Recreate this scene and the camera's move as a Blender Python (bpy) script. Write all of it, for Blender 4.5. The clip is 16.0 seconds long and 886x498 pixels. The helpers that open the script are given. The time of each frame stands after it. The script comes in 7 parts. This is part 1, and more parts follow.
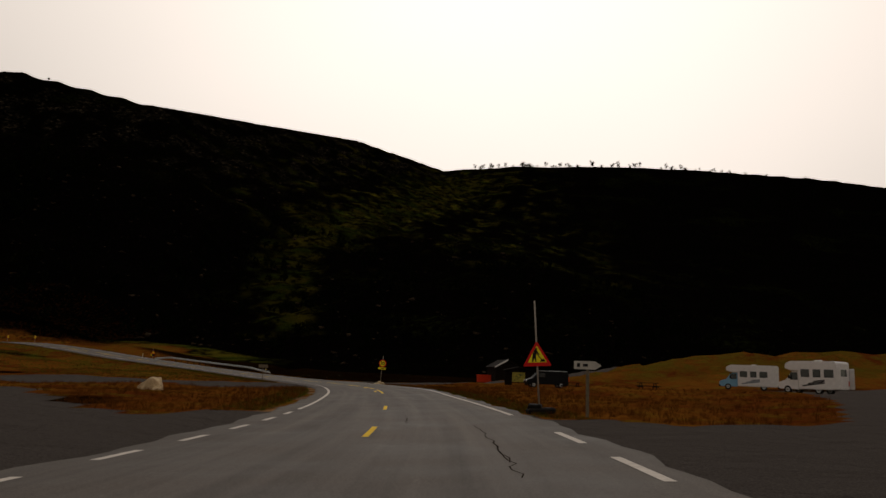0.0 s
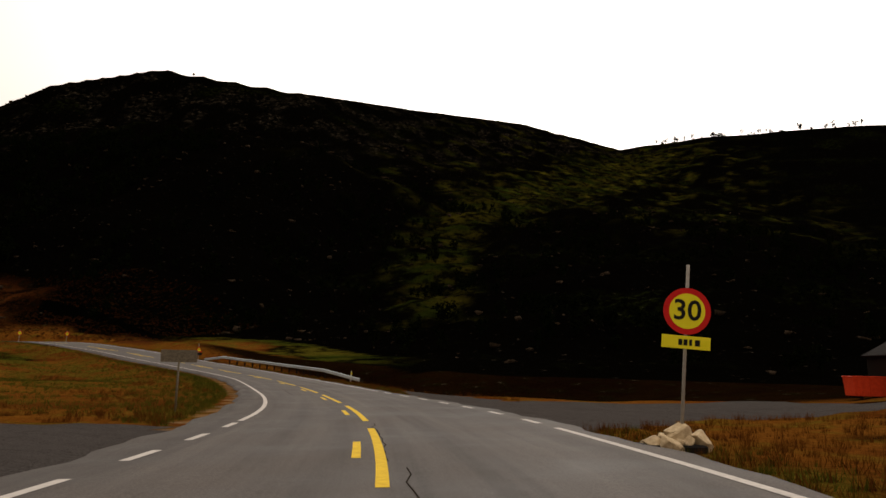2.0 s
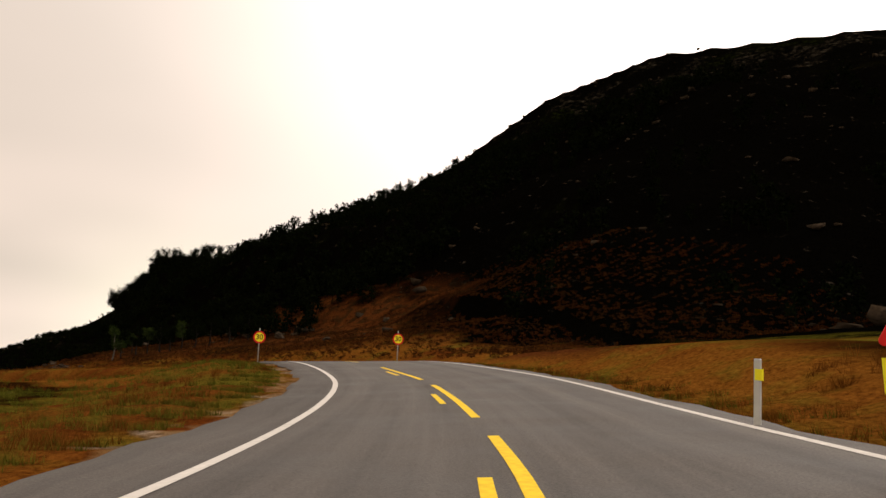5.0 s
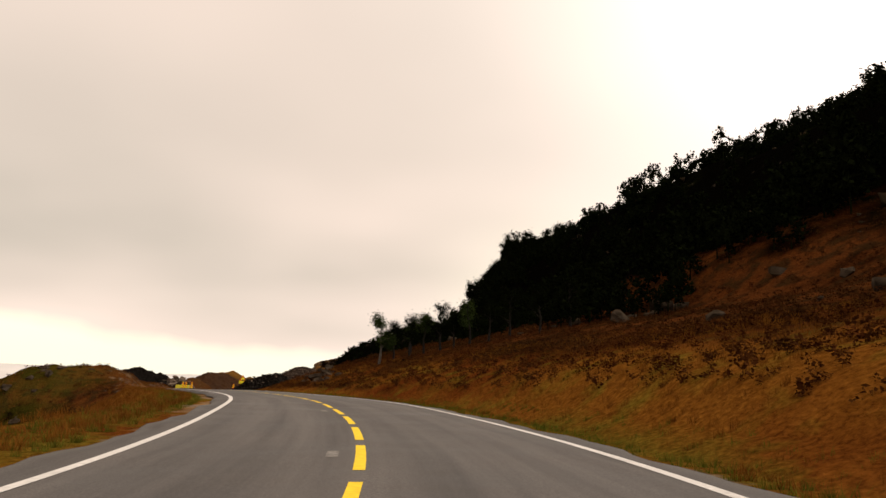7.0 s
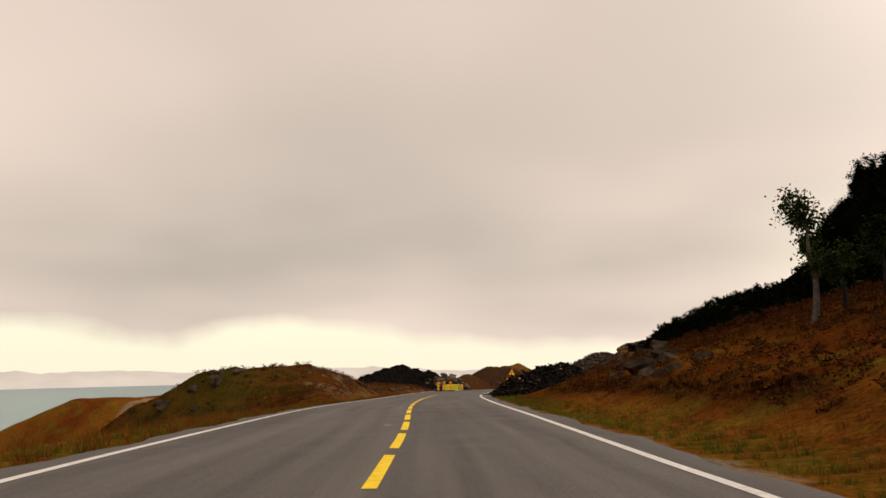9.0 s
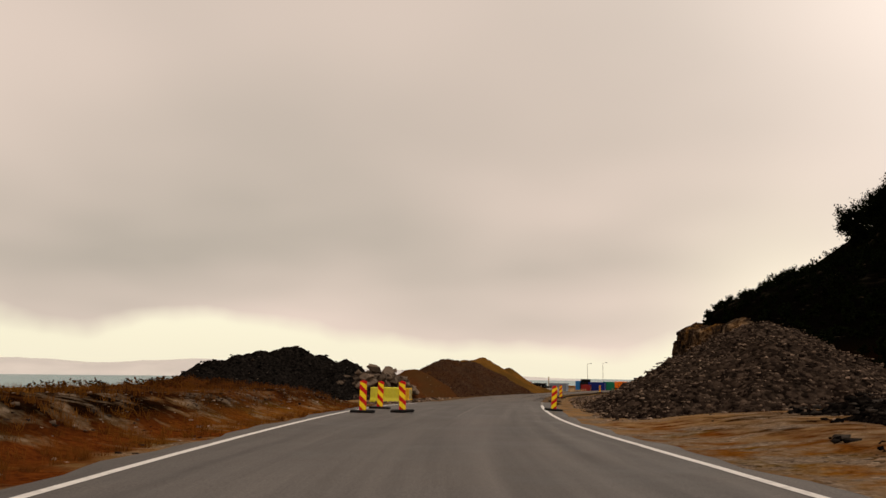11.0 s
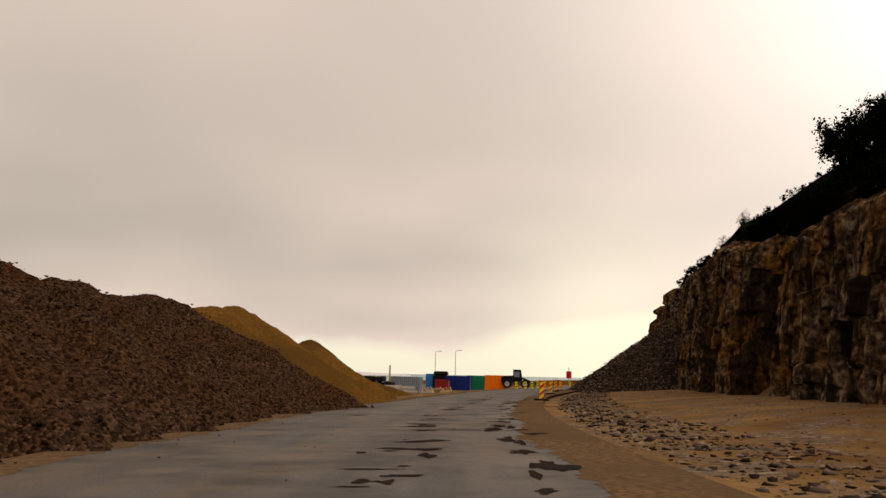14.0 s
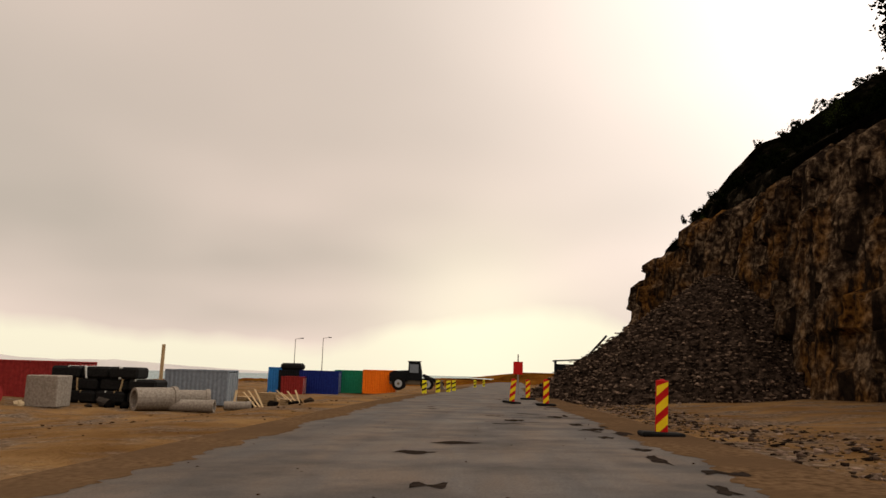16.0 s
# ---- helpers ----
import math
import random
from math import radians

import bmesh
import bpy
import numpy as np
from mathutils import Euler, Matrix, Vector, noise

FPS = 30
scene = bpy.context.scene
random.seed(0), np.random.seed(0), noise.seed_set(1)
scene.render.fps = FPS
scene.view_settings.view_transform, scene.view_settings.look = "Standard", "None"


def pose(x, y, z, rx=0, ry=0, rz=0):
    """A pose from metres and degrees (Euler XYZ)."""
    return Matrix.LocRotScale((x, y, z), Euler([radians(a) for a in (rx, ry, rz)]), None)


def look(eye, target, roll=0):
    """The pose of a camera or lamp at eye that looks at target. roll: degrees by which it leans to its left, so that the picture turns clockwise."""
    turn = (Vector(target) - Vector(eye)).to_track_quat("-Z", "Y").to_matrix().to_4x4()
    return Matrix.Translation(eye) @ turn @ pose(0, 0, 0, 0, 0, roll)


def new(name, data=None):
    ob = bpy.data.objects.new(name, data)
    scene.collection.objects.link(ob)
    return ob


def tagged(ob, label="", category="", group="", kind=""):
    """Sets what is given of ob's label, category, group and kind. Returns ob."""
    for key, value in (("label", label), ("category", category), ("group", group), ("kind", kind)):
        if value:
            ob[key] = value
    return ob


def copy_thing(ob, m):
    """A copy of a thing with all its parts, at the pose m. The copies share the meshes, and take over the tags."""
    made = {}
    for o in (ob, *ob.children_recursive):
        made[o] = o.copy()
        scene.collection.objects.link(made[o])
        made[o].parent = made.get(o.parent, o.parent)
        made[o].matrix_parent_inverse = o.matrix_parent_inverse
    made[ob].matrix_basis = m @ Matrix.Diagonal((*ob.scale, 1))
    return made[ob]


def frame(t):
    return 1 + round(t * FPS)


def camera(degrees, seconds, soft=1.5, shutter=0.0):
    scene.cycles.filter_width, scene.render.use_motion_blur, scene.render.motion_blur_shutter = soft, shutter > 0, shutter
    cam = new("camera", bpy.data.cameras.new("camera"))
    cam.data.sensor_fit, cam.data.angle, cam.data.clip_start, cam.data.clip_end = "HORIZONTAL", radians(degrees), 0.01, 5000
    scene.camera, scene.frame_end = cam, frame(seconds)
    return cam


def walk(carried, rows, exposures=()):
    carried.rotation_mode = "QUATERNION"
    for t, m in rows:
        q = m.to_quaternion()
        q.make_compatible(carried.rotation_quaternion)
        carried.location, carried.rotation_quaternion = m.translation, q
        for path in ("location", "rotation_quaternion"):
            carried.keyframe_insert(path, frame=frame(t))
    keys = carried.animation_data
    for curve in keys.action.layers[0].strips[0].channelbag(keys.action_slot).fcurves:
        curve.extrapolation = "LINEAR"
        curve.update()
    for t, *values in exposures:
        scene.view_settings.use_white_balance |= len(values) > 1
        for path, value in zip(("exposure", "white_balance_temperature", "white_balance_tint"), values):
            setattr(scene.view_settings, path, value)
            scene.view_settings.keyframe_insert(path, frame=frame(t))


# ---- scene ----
cam = camera(61.6, 16.0)

PATH = [
    (0, (0.0, 0.0, 1.15), (-0.002, 1.973, 1.477), 2.2),
    (0.5, (-0.35, 18.321, 0.967), (-0.445, 20.292, 1.289), 2.3),
    (1, (-1.795, 36.496, 0.879), (-1.989, 38.458, 1.213), 2.4),
    (1.5, (-4.003, 53.47, 0.833), (-4.305, 55.419, 1.163), 2.3),
    (2, (-7.634, 71.208, 0.697), (-8.09, 73.127, 1.025), 1.2),
    (2.5, (-13.26, 88.491, 0.581), (-13.895, 90.358, 0.914), 1.3),
    (3, (-20.473, 104.954, 0.552), (-21.305, 106.739, 0.901), 0.4),
    (3.5, (-28.728, 119.426, 0.722), (-29.753, 121.102, 1.096), 0.1),
    (4, (-37.775, 132.018, 1.077), (-38.984, 133.56, 1.477), -0.3),
    (4.2, (-41.672, 136.551, 1.247), (-42.947, 138.037, 1.654), -0.2),
    (4.55, (-48.99, 143.12, 1.57), (-50.4, 144.48, 1.98), 0.3),
    (4.9, (-55.75, 149.2, 1.98), (-57.29, 150.41, 2.385), 1.1),
    (5.25, (-62.45, 154.5, 2.5), (-64.11, 155.55, 2.89), 2.0),
    (5.6, (-68.95, 159.6, 3.1), (-70.71, 160.47, 3.475), 2.8),
    (5.95, (-75.55, 164.3, 3.84), (-77.38, 165.02, 4.2), 3.2),
    (6.3, (-82.674, 168.606, 4.78), (-84.559, 169.176, 5.135), 3.1),
    (6.5, (-87.689, 170.096, 5.1), (-89.596, 170.588, 5.45), 2.9),
    (7, (-99.884, 172.862, 5.29), (-101.834, 173.136, 5.642), 1.7),
    (7.5, (-110.899, 173.877, 5.34), (-112.866, 173.95, 5.695), 0.6),
    (8, (-121.677, 173.653, 5.396), (-123.64, 173.517, 5.751), -0.2),
    (8.5, (-131.842, 172.929, 5.412), (-133.781, 172.583, 5.759), -0.8),
    (8.7, (-135.967, 172.171, 5.392), (-137.896, 171.765, 5.727), -1.1),
    (9.05, (-144.312, 170.217, 5.37), (-146.226, 169.734, 5.69), -1.2),
    (9.4, (-154.06, 167.485, 5.30), (-155.965, 166.963, 5.61), -0.8),
    (9.75, (-164.68, 164.348, 5.165), (-166.584, 163.821, 5.475), -0.2),
    (10.1, (-175.643, 161.179, 4.995), (-177.555, 160.678, 5.305), 0.4),
    (10.45, (-186.419, 158.349, 4.785), (-188.344, 157.907, 5.10), 0.8),
    (10.8, (-196.476, 156.229, 4.58), (-198.419, 155.876, 4.9), 0.9),
    (11, (-201.887, 155.347, 4.493), (-203.84, 155.06, 4.816), 0.8),
    (11.4, (-212.605, 154.182, 4.326), (-214.571, 154.009, 4.652), 0.1),
    (11.5, (-215.243, 153.973, 4.285), (-217.211, 153.813, 4.606), 0.1),
    (11.6, (-217.875, 153.776, 4.239), (-219.843, 153.625, 4.556), 0.1),
    (12, (-228.255, 153.243, 4.038), (-230.227, 153.13, 4.35), -1.0),
    (12.5, (-240.611, 152.715, 3.759), (-242.586, 152.671, 4.071), -0.3),
    (13, (-252.798, 152.605, 3.544), (-254.772, 152.62, 3.865), 0.5),
    (13.5, (-264.859, 152.675, 3.353), (-266.831, 152.771, 3.671), 0.7),
    (14, (-277.205, 153.222, 3.149), (-279.173, 153.381, 3.467), 1.3),
    (14.5, (-289.068, 153.782, 2.934), (-291.03, 154.017, 3.241), 1.0),
    (15, (-301.598, 154.993, 2.719), (-303.547, 155.306, 3.04), 1.2),
    (15.5, (-314.547, 157.305, 2.548), (-316.479, 157.708, 2.873), 1.8),
    (16, (-327.367, 159.91, 2.385), (-329.282, 160.389, 2.706), 1.6),
]
walk(cam, [(t, look(eye, target, roll)) for t, eye, target, roll in PATH],
     [(0, -1.4), (0.5, -1.2), (1.5, -0.7), (2.5, -0.2), (4.2, 0.12), (6.3, 0.32), (7.4, 0.28), (8.6, 0.10), (10.8, -0.08), (16, -0.06)])

# ---- world and light ----
SUN_AZ, SUN_EL = -4.0, 38.0      # degrees: azimuth to the left of +y, elevation


def sun_way():
    a, e = radians(SUN_AZ), radians(SUN_EL)
    return Vector((-math.sin(a) * math.cos(e), math.cos(a) * math.cos(e), math.sin(e)))


def build_world():
    world = bpy.data.worlds.new("overcast_sky")
    scene.world = world
    world.use_nodes = True
    nt = world.node_tree
    nt.nodes.clear()
    N, L = nt.nodes.new, nt.links.new

    def math_node(op, a, b=None, clamp=False):
        n = N("ShaderNodeMath")
        n.operation, n.use_clamp = op, clamp
        for i, v in enumerate((a, b)):
            if v is None:
                continue
            if isinstance(v, (int, float)):
                n.inputs[i].default_value = v
            else:
                L(v, n.inputs[i])
        return n.outputs[0]

    def mix(fac, a, b):
        n = N("ShaderNodeMix")
        n.data_type = "RGBA"
        if isinstance(fac, (int, float)):
            n.inputs[0].default_value = fac
        else:
            L(fac, n.inputs[0])
        for i, v in ((6, a), (7, b)):
            if isinstance(v, tuple):
                n.inputs[i].default_value = (*v, 1)
            else:
                L(v, n.inputs[i])
        return n.outputs[2]

    def ramp(v, *stops):
        n = N("ShaderNodeValToRGB")
        e = n.color_ramp.elements
        while len(e) < len(stops):
            e.new(0.5)
        for el, (p, c) in zip(e, stops):
            el.position, el.color = p, (c, c, c, 1)
        L(v, n.inputs[0])
        return n.outputs[0]

    tc = N("ShaderNodeTexCoord")
    way = tc.outputs["Generated"]
    sep = N("ShaderNodeSeparateXYZ")
    L(way, sep.inputs[0])
    up = sep.outputs[2]
    # cloud deck: the direction is laid on a flat layer high above
    lift = math_node("ADD", math_node("MAXIMUM", up, 0.0), 0.24)
    deck = N("ShaderNodeVectorMath")
    deck.operation = "DIVIDE"
    L(way, deck.inputs[0])
    comb = N("ShaderNodeCombineXYZ")
    for i in range(3):
        L(lift, comb.inputs[i])
    L(comb.outputs[0], deck.inputs[1])
    noise_a = N("ShaderNodeTexNoise")
    noise_a.inputs["Scale"].default_value, noise_a.inputs["Detail"].default_value = 0.62, 2.5
    noise_a.inputs["Roughness"].default_value = 0.5
    L(deck.outputs[0], noise_a.inputs["Vector"])
    noise_b = N("ShaderNodeTexNoise")
    noise_b.inputs["Scale"].default_value, noise_b.inputs["Detail"].default_value = 2.2, 5
    L(deck.outputs[0], noise_b.inputs["Vector"])
    big = ramp(noise_a.outputs[0], (0.3, 0.0), (0.7, 1.0))
    small = ramp(noise_b.outputs[0], (0.3, 0.0), (0.75, 1.0))
    grey = mix(big, (0.52, 0.455, 0.383), (0.95, 0.765, 0.655))
    grey = mix(math_node("MULTIPLY", small, 0.18), grey, (0.70, 0.60, 0.50))
    # the deck thins out higher up
    high = math_node("MULTIPLY", ramp(up, (0.16, 0.0), (0.5, 1.0)), 0.25)
    grey = mix(high, grey, (1.02, 0.80, 0.70))
    # brighter round the hidden sun
    dot = N("ShaderNodeVectorMath")
    dot.operation = "DOT_PRODUCT"
    L(way, dot.inputs[0])
    dot.inputs[1].default_value = sun_way()
    near = math_node("MAXIMUM", dot.outputs["Value"], 0.0)
    glow = math_node("MULTIPLY", math_node("POWER", near, 3.0), 2.4)
    add = N("ShaderNodeMix")
    add.data_type, add.blend_type = "RGBA", "ADD"
    add.inputs[0].default_value = 1
    L(grey, add.inputs[6])
    tint = N("ShaderNodeMix")
    tint.data_type, tint.blend_type = "RGBA", "MULTIPLY"
    tint.inputs[0].default_value = 1
    tint.inputs[6].default_value = (1.0, 0.93, 0.85, 1)
    L(glow, tint.inputs[7])
    L(tint.outputs[2], add.inputs[7])
    # a thin place low over the sea, where the light comes through
    low = N("ShaderNodeVectorMath")
    low.operation = "DOT_PRODUCT"
    L(way, low.inputs[0])
    low.inputs[1].default_value = Vector((-0.955, 0.29, 0.055)).normalized()
    gleam = math_node("MULTIPLY", math_node("POWER", math_node("MAXIMUM", low.outputs["Value"], 0.0), 130.0), 0.55)
    # clear strip under the cloud deck, all round the horizon
    noise_c = N("ShaderNodeTexNoise")
    noise_c.inputs["Scale"].default_value, noise_c.inputs["Detail"].default_value, noise_c.inputs["Roughness"].default_value = 2.6, 5, 0.45
    L(way, noise_c.inputs["Vector"])
    edge = math_node("ADD", up, math_node("MULTIPLY", math_node("SUBTRACT", noise_c.outputs[0], 0.5), 0.20))
    strip = ramp(edge, (0.038, 1.0), (0.062, 0.0))
    nish = N("ShaderNodeTexSky")
    nish.sky_type, nish.sun_disc = "NISHITA", False
    nish.sun_elevation, nish.sun_rotation = radians(SUN_EL), radians(-SUN_AZ)
    nish.air_density, nish.dust_density = 1.0, 3.0
    faint = N("ShaderNodeMix")
    faint.data_type, faint.blend_type = "RGBA", "MULTIPLY"
    faint.inputs[0].default_value = 1
    L(nish.outputs[0], faint.inputs[6])
    faint.inputs[7].default_value = (0.03, 0.03, 0.022, 1)
    clear = N("ShaderNodeMix")
    clear.data_type, clear.blend_type = "RGBA", "ADD"
    clear.inputs[0].default_value = 1
    clear.inputs[6].default_value = (1.0, 0.93, 0.70, 1)
    L(faint.outputs[2], clear.inputs[7])
    sky = mix(math_node("MULTIPLY", strip, 0.85), add.outputs[2], clear.outputs[2])
    sky = mix(gleam, sky, (1.25, 1.16, 0.86))
    bg = N("ShaderNodeBackground")
    L(sky, bg.inputs[0])
    bg.inputs[1].default_value = 1.0
    out = N("ShaderNodeOutputWorld")
    L(bg.outputs[0], out.inputs[0])


build_world()
sun_data = bpy.data.lights.new("sun", "SUN")
sun_data.energy, sun_data.angle, sun_data.color = 0.5, radians(14), (1.0, 0.95, 0.86)
sun = new("sun", sun_data)
sun.matrix_world = look((0, 0, 200), Vector((0, 0, 200)) - sun_way())


# ---- materials ----
def material(name, colours, scale=4.0, rough=0.9, bump=0.3, metal=0.0, wide=0.25, grain=0.5, spec=0.1, space="Object", randomise=0.0, bump_size=0.02, pieces=None, cells=0.0):
    """colours: two or three, blended by a fine and a wide noise."""
    m = bpy.data.materials.new(name)
    m.use_nodes = True
    nt = m.node_tree
    N, L = nt.nodes.new, nt.links.new
    bsdf = nt.nodes["Principled BSDF"]
    tc = N("ShaderNodeTexCoord")
    fine, broad = N("ShaderNodeTexNoise"), N("ShaderNodeTexNoise")
    fine.inputs["Scale"].default_value, fine.inputs["Detail"].default_value = scale, 6
    broad.inputs["Scale"].default_value, broad.inputs["Detail"].default_value = wide, 3
    if space == "World":
        geo = N("ShaderNodeNewGeometry")
        coord = geo.outputs["Position"]
    else:
        coord = tc.outputs["Object"]
    L(coord, fine.inputs["Vector"])
    L(coord, broad.inputs["Vector"])
    r1 = N("ShaderNodeValToRGB")
    r1.color_ramp.elements[0].position, r1.color_ramp.elements[1].position = 0.5 - grain / 2, 0.5 + grain / 2
    r1.color_ramp.elements[0].color, r1.color_ramp.elements[1].color = (*colours[0], 1), (*colours[1], 1)
    L(fine.outputs[0], r1.inputs[0])
    col = r1.outputs[0]
    if len(colours) > 2:
        mx = N("ShaderNodeMix")
        mx.data_type = "RGBA"
        r2 = N("ShaderNodeValToRGB")
        r2.color_ramp.elements[0].position, r2.color_ramp.elements[1].position = 0.4, 0.65
        L(broad.outputs[0], r2.inputs[0])
        L(r2.outputs[0], mx.inputs[0])
        L(col, mx.inputs[6])
        mx.inputs[7].default_value = (*colours[2], 1)
        col = mx.outputs[2]
    if randomise:
        info = N("ShaderNodeObjectInfo")
        hsv = N("ShaderNodeHueSaturation")
        mr = N("ShaderNodeMapRange")
        mr.inputs[3].default_value, mr.inputs[4].default_value = 1 - randomise, 1 + randomise
        L(info.outputs["Random"], mr.inputs[0])
        L(mr.outputs[0], hsv.inputs["Value"])
        L(col, hsv.inputs["Color"])
        col = hsv.outputs[0]
    lumps = fine.outputs[0]
    if cells:
        # packed small stones, each with its own lightness
        vor = N("ShaderNodeTexVoronoi")
        vor.inputs["Scale"].default_value = cells
        L(coord, vor.inputs["Vector"])
        split = N("ShaderNodeSeparateColor")
        L(vor.outputs["Color"], split.inputs[0])
        tone = N("ShaderNodeMapRange")
        tone.inputs[3].default_value, tone.inputs[4].default_value = 0.25, 1.9
        L(split.outputs[0], tone.inputs[0])
        cell = N("ShaderNodeHueSaturation")
        L(tone.outputs[0], cell.inputs["Value"])
        L(col, cell.inputs["Color"])
        col = cell.outputs[0]
        inv = N("ShaderNodeMath")
        inv.operation = "SUBTRACT"
        inv.inputs[0].default_value = 1.0
        L(vor.outputs["Distance"], inv.inputs[1])
        lumps = inv.outputs[0]
    if pieces:
        # each loose stone has its own lightness
        island = N("ShaderNodeNewGeometry")
        hsv = N("ShaderNodeHueSaturation")
        mr = N("ShaderNodeValToRGB")
        for el, (p, c) in zip(mr.color_ramp.elements, ((0.35, pieces[0]), (1.0, pieces[1]))):
            el.position, el.color = p, (c, c, c, 1)
        L(island.outputs["Random Per Island"], mr.inputs[0])
        mul = N("ShaderNodeMath")
        mul.operation = "MULTIPLY"
        L(mr.outputs[0], mul.inputs[0])
        mul.inputs[1].default_value = 3.0
        L(mul.outputs[0], hsv.inputs["Value"])
        L(col, hsv.inputs["Color"])
        col = hsv.outputs[0]
    L(col, bsdf.inputs["Base Color"])
    bsdf.inputs["Roughness"].default_value, bsdf.inputs["Metallic"].default_value = rough, metal
    bsdf.inputs["Specular IOR Level"].default_value = spec
    if bump:
        b = N("ShaderNodeBump")
        b.inputs["Strength"].default_value, b.inputs["Distance"].default_value = bump, bump_size
        L(lumps, b.inputs["Height"])
        L(b.outputs[0], bsdf.inputs["Normal"])
    return m


def terrain_material():
    """Moor: dry grass, heather, scree and bare rock, laid out by the sheet's own masks and by noise."""
    m = bpy.data.materials.new("moorland")
    m.use_nodes = True
    nt = m.node_tree
    N, L = nt.nodes.new, nt.links.new
    bsdf = nt.nodes["Principled BSDF"]
    geo = N("ShaderNodeNewGeometry")

    def noise_of(scale, detail=5, rough=0.55):
        n = N("ShaderNodeTexNoise")
        n.inputs["Scale"].default_value, n.inputs["Detail"].default_value, n.inputs["Roughness"].default_value = scale, detail, rough
        L(geo.outputs["Position"], n.inputs["Vector"])
        return n.outputs[0]

    def ramp(v, *stops):
        n = N("ShaderNodeValToRGB")
        e = n.color_ramp.elements
        while len(e) < len(stops):
            e.new(0.5)
        for el, (p, c) in zip(e, stops):
            el.position, el.color = p, (*(c if isinstance(c, tuple) else (c, c, c)), 1)
        L(v, n.inputs[0])
        return n.outputs[0]

    def mix(fac, a, b):
        n = N("ShaderNodeMix")
        n.data_type = "RGBA"
        L(fac, n.inputs[0])
        L(a, n.inputs[6])
        L(b, n.inputs[7])
        return n.outputs[2]

    def mul(a, b):
        n = N("ShaderNodeMath")
        n.operation = "MULTIPLY"
        L(a, n.inputs[0])
        L(b, n.inputs[1])
        return n.outputs[0]

    def mask(name):
        n = N("ShaderNodeAttribute")
        n.attribute_name = name
        return n.outputs["Fac"]

    fine, mid, wide, huge = noise_of(7.0, 6, 0.65), noise_of(0.55, 5), noise_of(0.09, 4), noise_of(0.022, 4)
    straw = ramp(fine, (0.3, (0.065, 0.02, 0.003)), (0.7, (0.19, 0.075, 0.011)))
    rust = ramp(fine, (0.3, (0.035, 0.008, 0.002)), (0.7, (0.12, 0.032, 0.006)))
    grass = ramp(fine, (0.3, (0.045, 0.040, 0.004)), (0.7, (0.13, 0.11, 0.013)))
    meadow = mix(ramp(wide, (0.42, 0.0), (0.6, 1.0)), straw, rust)
    meadow = mix(ramp(mid, (0.5, 0.0), (0.75, 0.8)), meadow, grass)
    green = ramp(fine, (0.3, (0.012, 0.022, 0.002)), (0.7, (0.055, 0.072, 0.008)))
    # near-black: shade of the backlit hillside is put into this heather colour
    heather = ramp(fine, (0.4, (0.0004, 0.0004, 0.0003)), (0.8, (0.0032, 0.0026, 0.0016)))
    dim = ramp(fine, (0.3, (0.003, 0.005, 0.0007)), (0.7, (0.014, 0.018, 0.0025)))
    shaded_heath = mix(mul(ramp(huge, (0.56, 0.0), (0.68, 0.8)), ramp(mid, (0.45, 0.0), (0.7, 1.0))), heather, dim)
    stones = mix(mul(ramp(mid, (0.60, 0.0), (0.68, 1.0)), ramp(noise_of(1.4, 3), (0.58, 0.0), (0.64, 1.0))), shaded_heath,
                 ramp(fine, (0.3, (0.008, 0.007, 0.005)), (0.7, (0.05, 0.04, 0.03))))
    gravel = ramp(noise_of(14.0, 4), (0.3, (0.06, 0.04, 0.026)), (0.7, (0.21, 0.15, 0.10)))
    sand = ramp(noise_of(0.3, 6), (0.35, (0.12, 0.062, 0.022)), (0.65, (0.225, 0.132, 0.055)))
    pebbles = N("ShaderNodeTexVoronoi")
    pebbles.inputs["Scale"].default_value = 7.0
    L(geo.outputs["Position"], pebbles.inputs["Vector"])
    tone = N("ShaderNodeSeparateColor")
    L(pebbles.outputs["Color"], tone.inputs[0])
    gravel = mix(ramp(tone.outputs[0], (0.45, 0.0), (0.95, 0.9)), gravel, ramp(tone.outputs[1], (0.2, (0.018, 0.012, 0.008)), (0.9, (0.27, 0.21, 0.155))))
    quarry = mix(ramp(mid, (0.44, 0.0), (0.64, 1.0)), sand, gravel)
    base = mix(ramp(mask("shaded_heath"), (0.0, 0.0), (1.0, 1.0)), meadow, stones)
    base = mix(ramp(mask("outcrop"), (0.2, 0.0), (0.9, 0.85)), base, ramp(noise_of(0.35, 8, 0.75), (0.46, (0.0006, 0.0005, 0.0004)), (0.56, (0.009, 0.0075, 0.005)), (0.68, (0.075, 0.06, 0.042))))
    # old heather on the slope: dark lumps in rust-brown
    brush = ramp(fine, (0.3, (0.022, 0.006, 0.002)), (0.72, (0.105, 0.033, 0.008)))
    brush = mix(ramp(mid, (0.46, 0.0), (0.6, 1.0)), brush, ramp(fine, (0.3, (0.010, 0.005, 0.002)), (0.75, (0.05, 0.022, 0.007))))
    brush = mix(ramp(wide, (0.46, 0.0), (0.57, 0.9)), brush, heather)
    base = mix(ramp(mask("brush"), (0.25, 0.0), (0.75, 1.0)), base, brush)
    turf = mul(mask("green"), ramp(noise_of(0.16, 7, 0.7), (0.44, 0.05), (0.52, 0.75), (0.6, 1.0)))
    base = mix(ramp(turf, (0.0, 0.0), (1.0, 1.0)), base, mix(ramp(wide, (0.4, 0.0), (0.6, 1.0)), green, grass))
    dirt = N("ShaderNodeMath")
    dirt.operation = "ADD"
    L(mask("gravel"), dirt.inputs[0])
    sub = N("ShaderNodeMath")
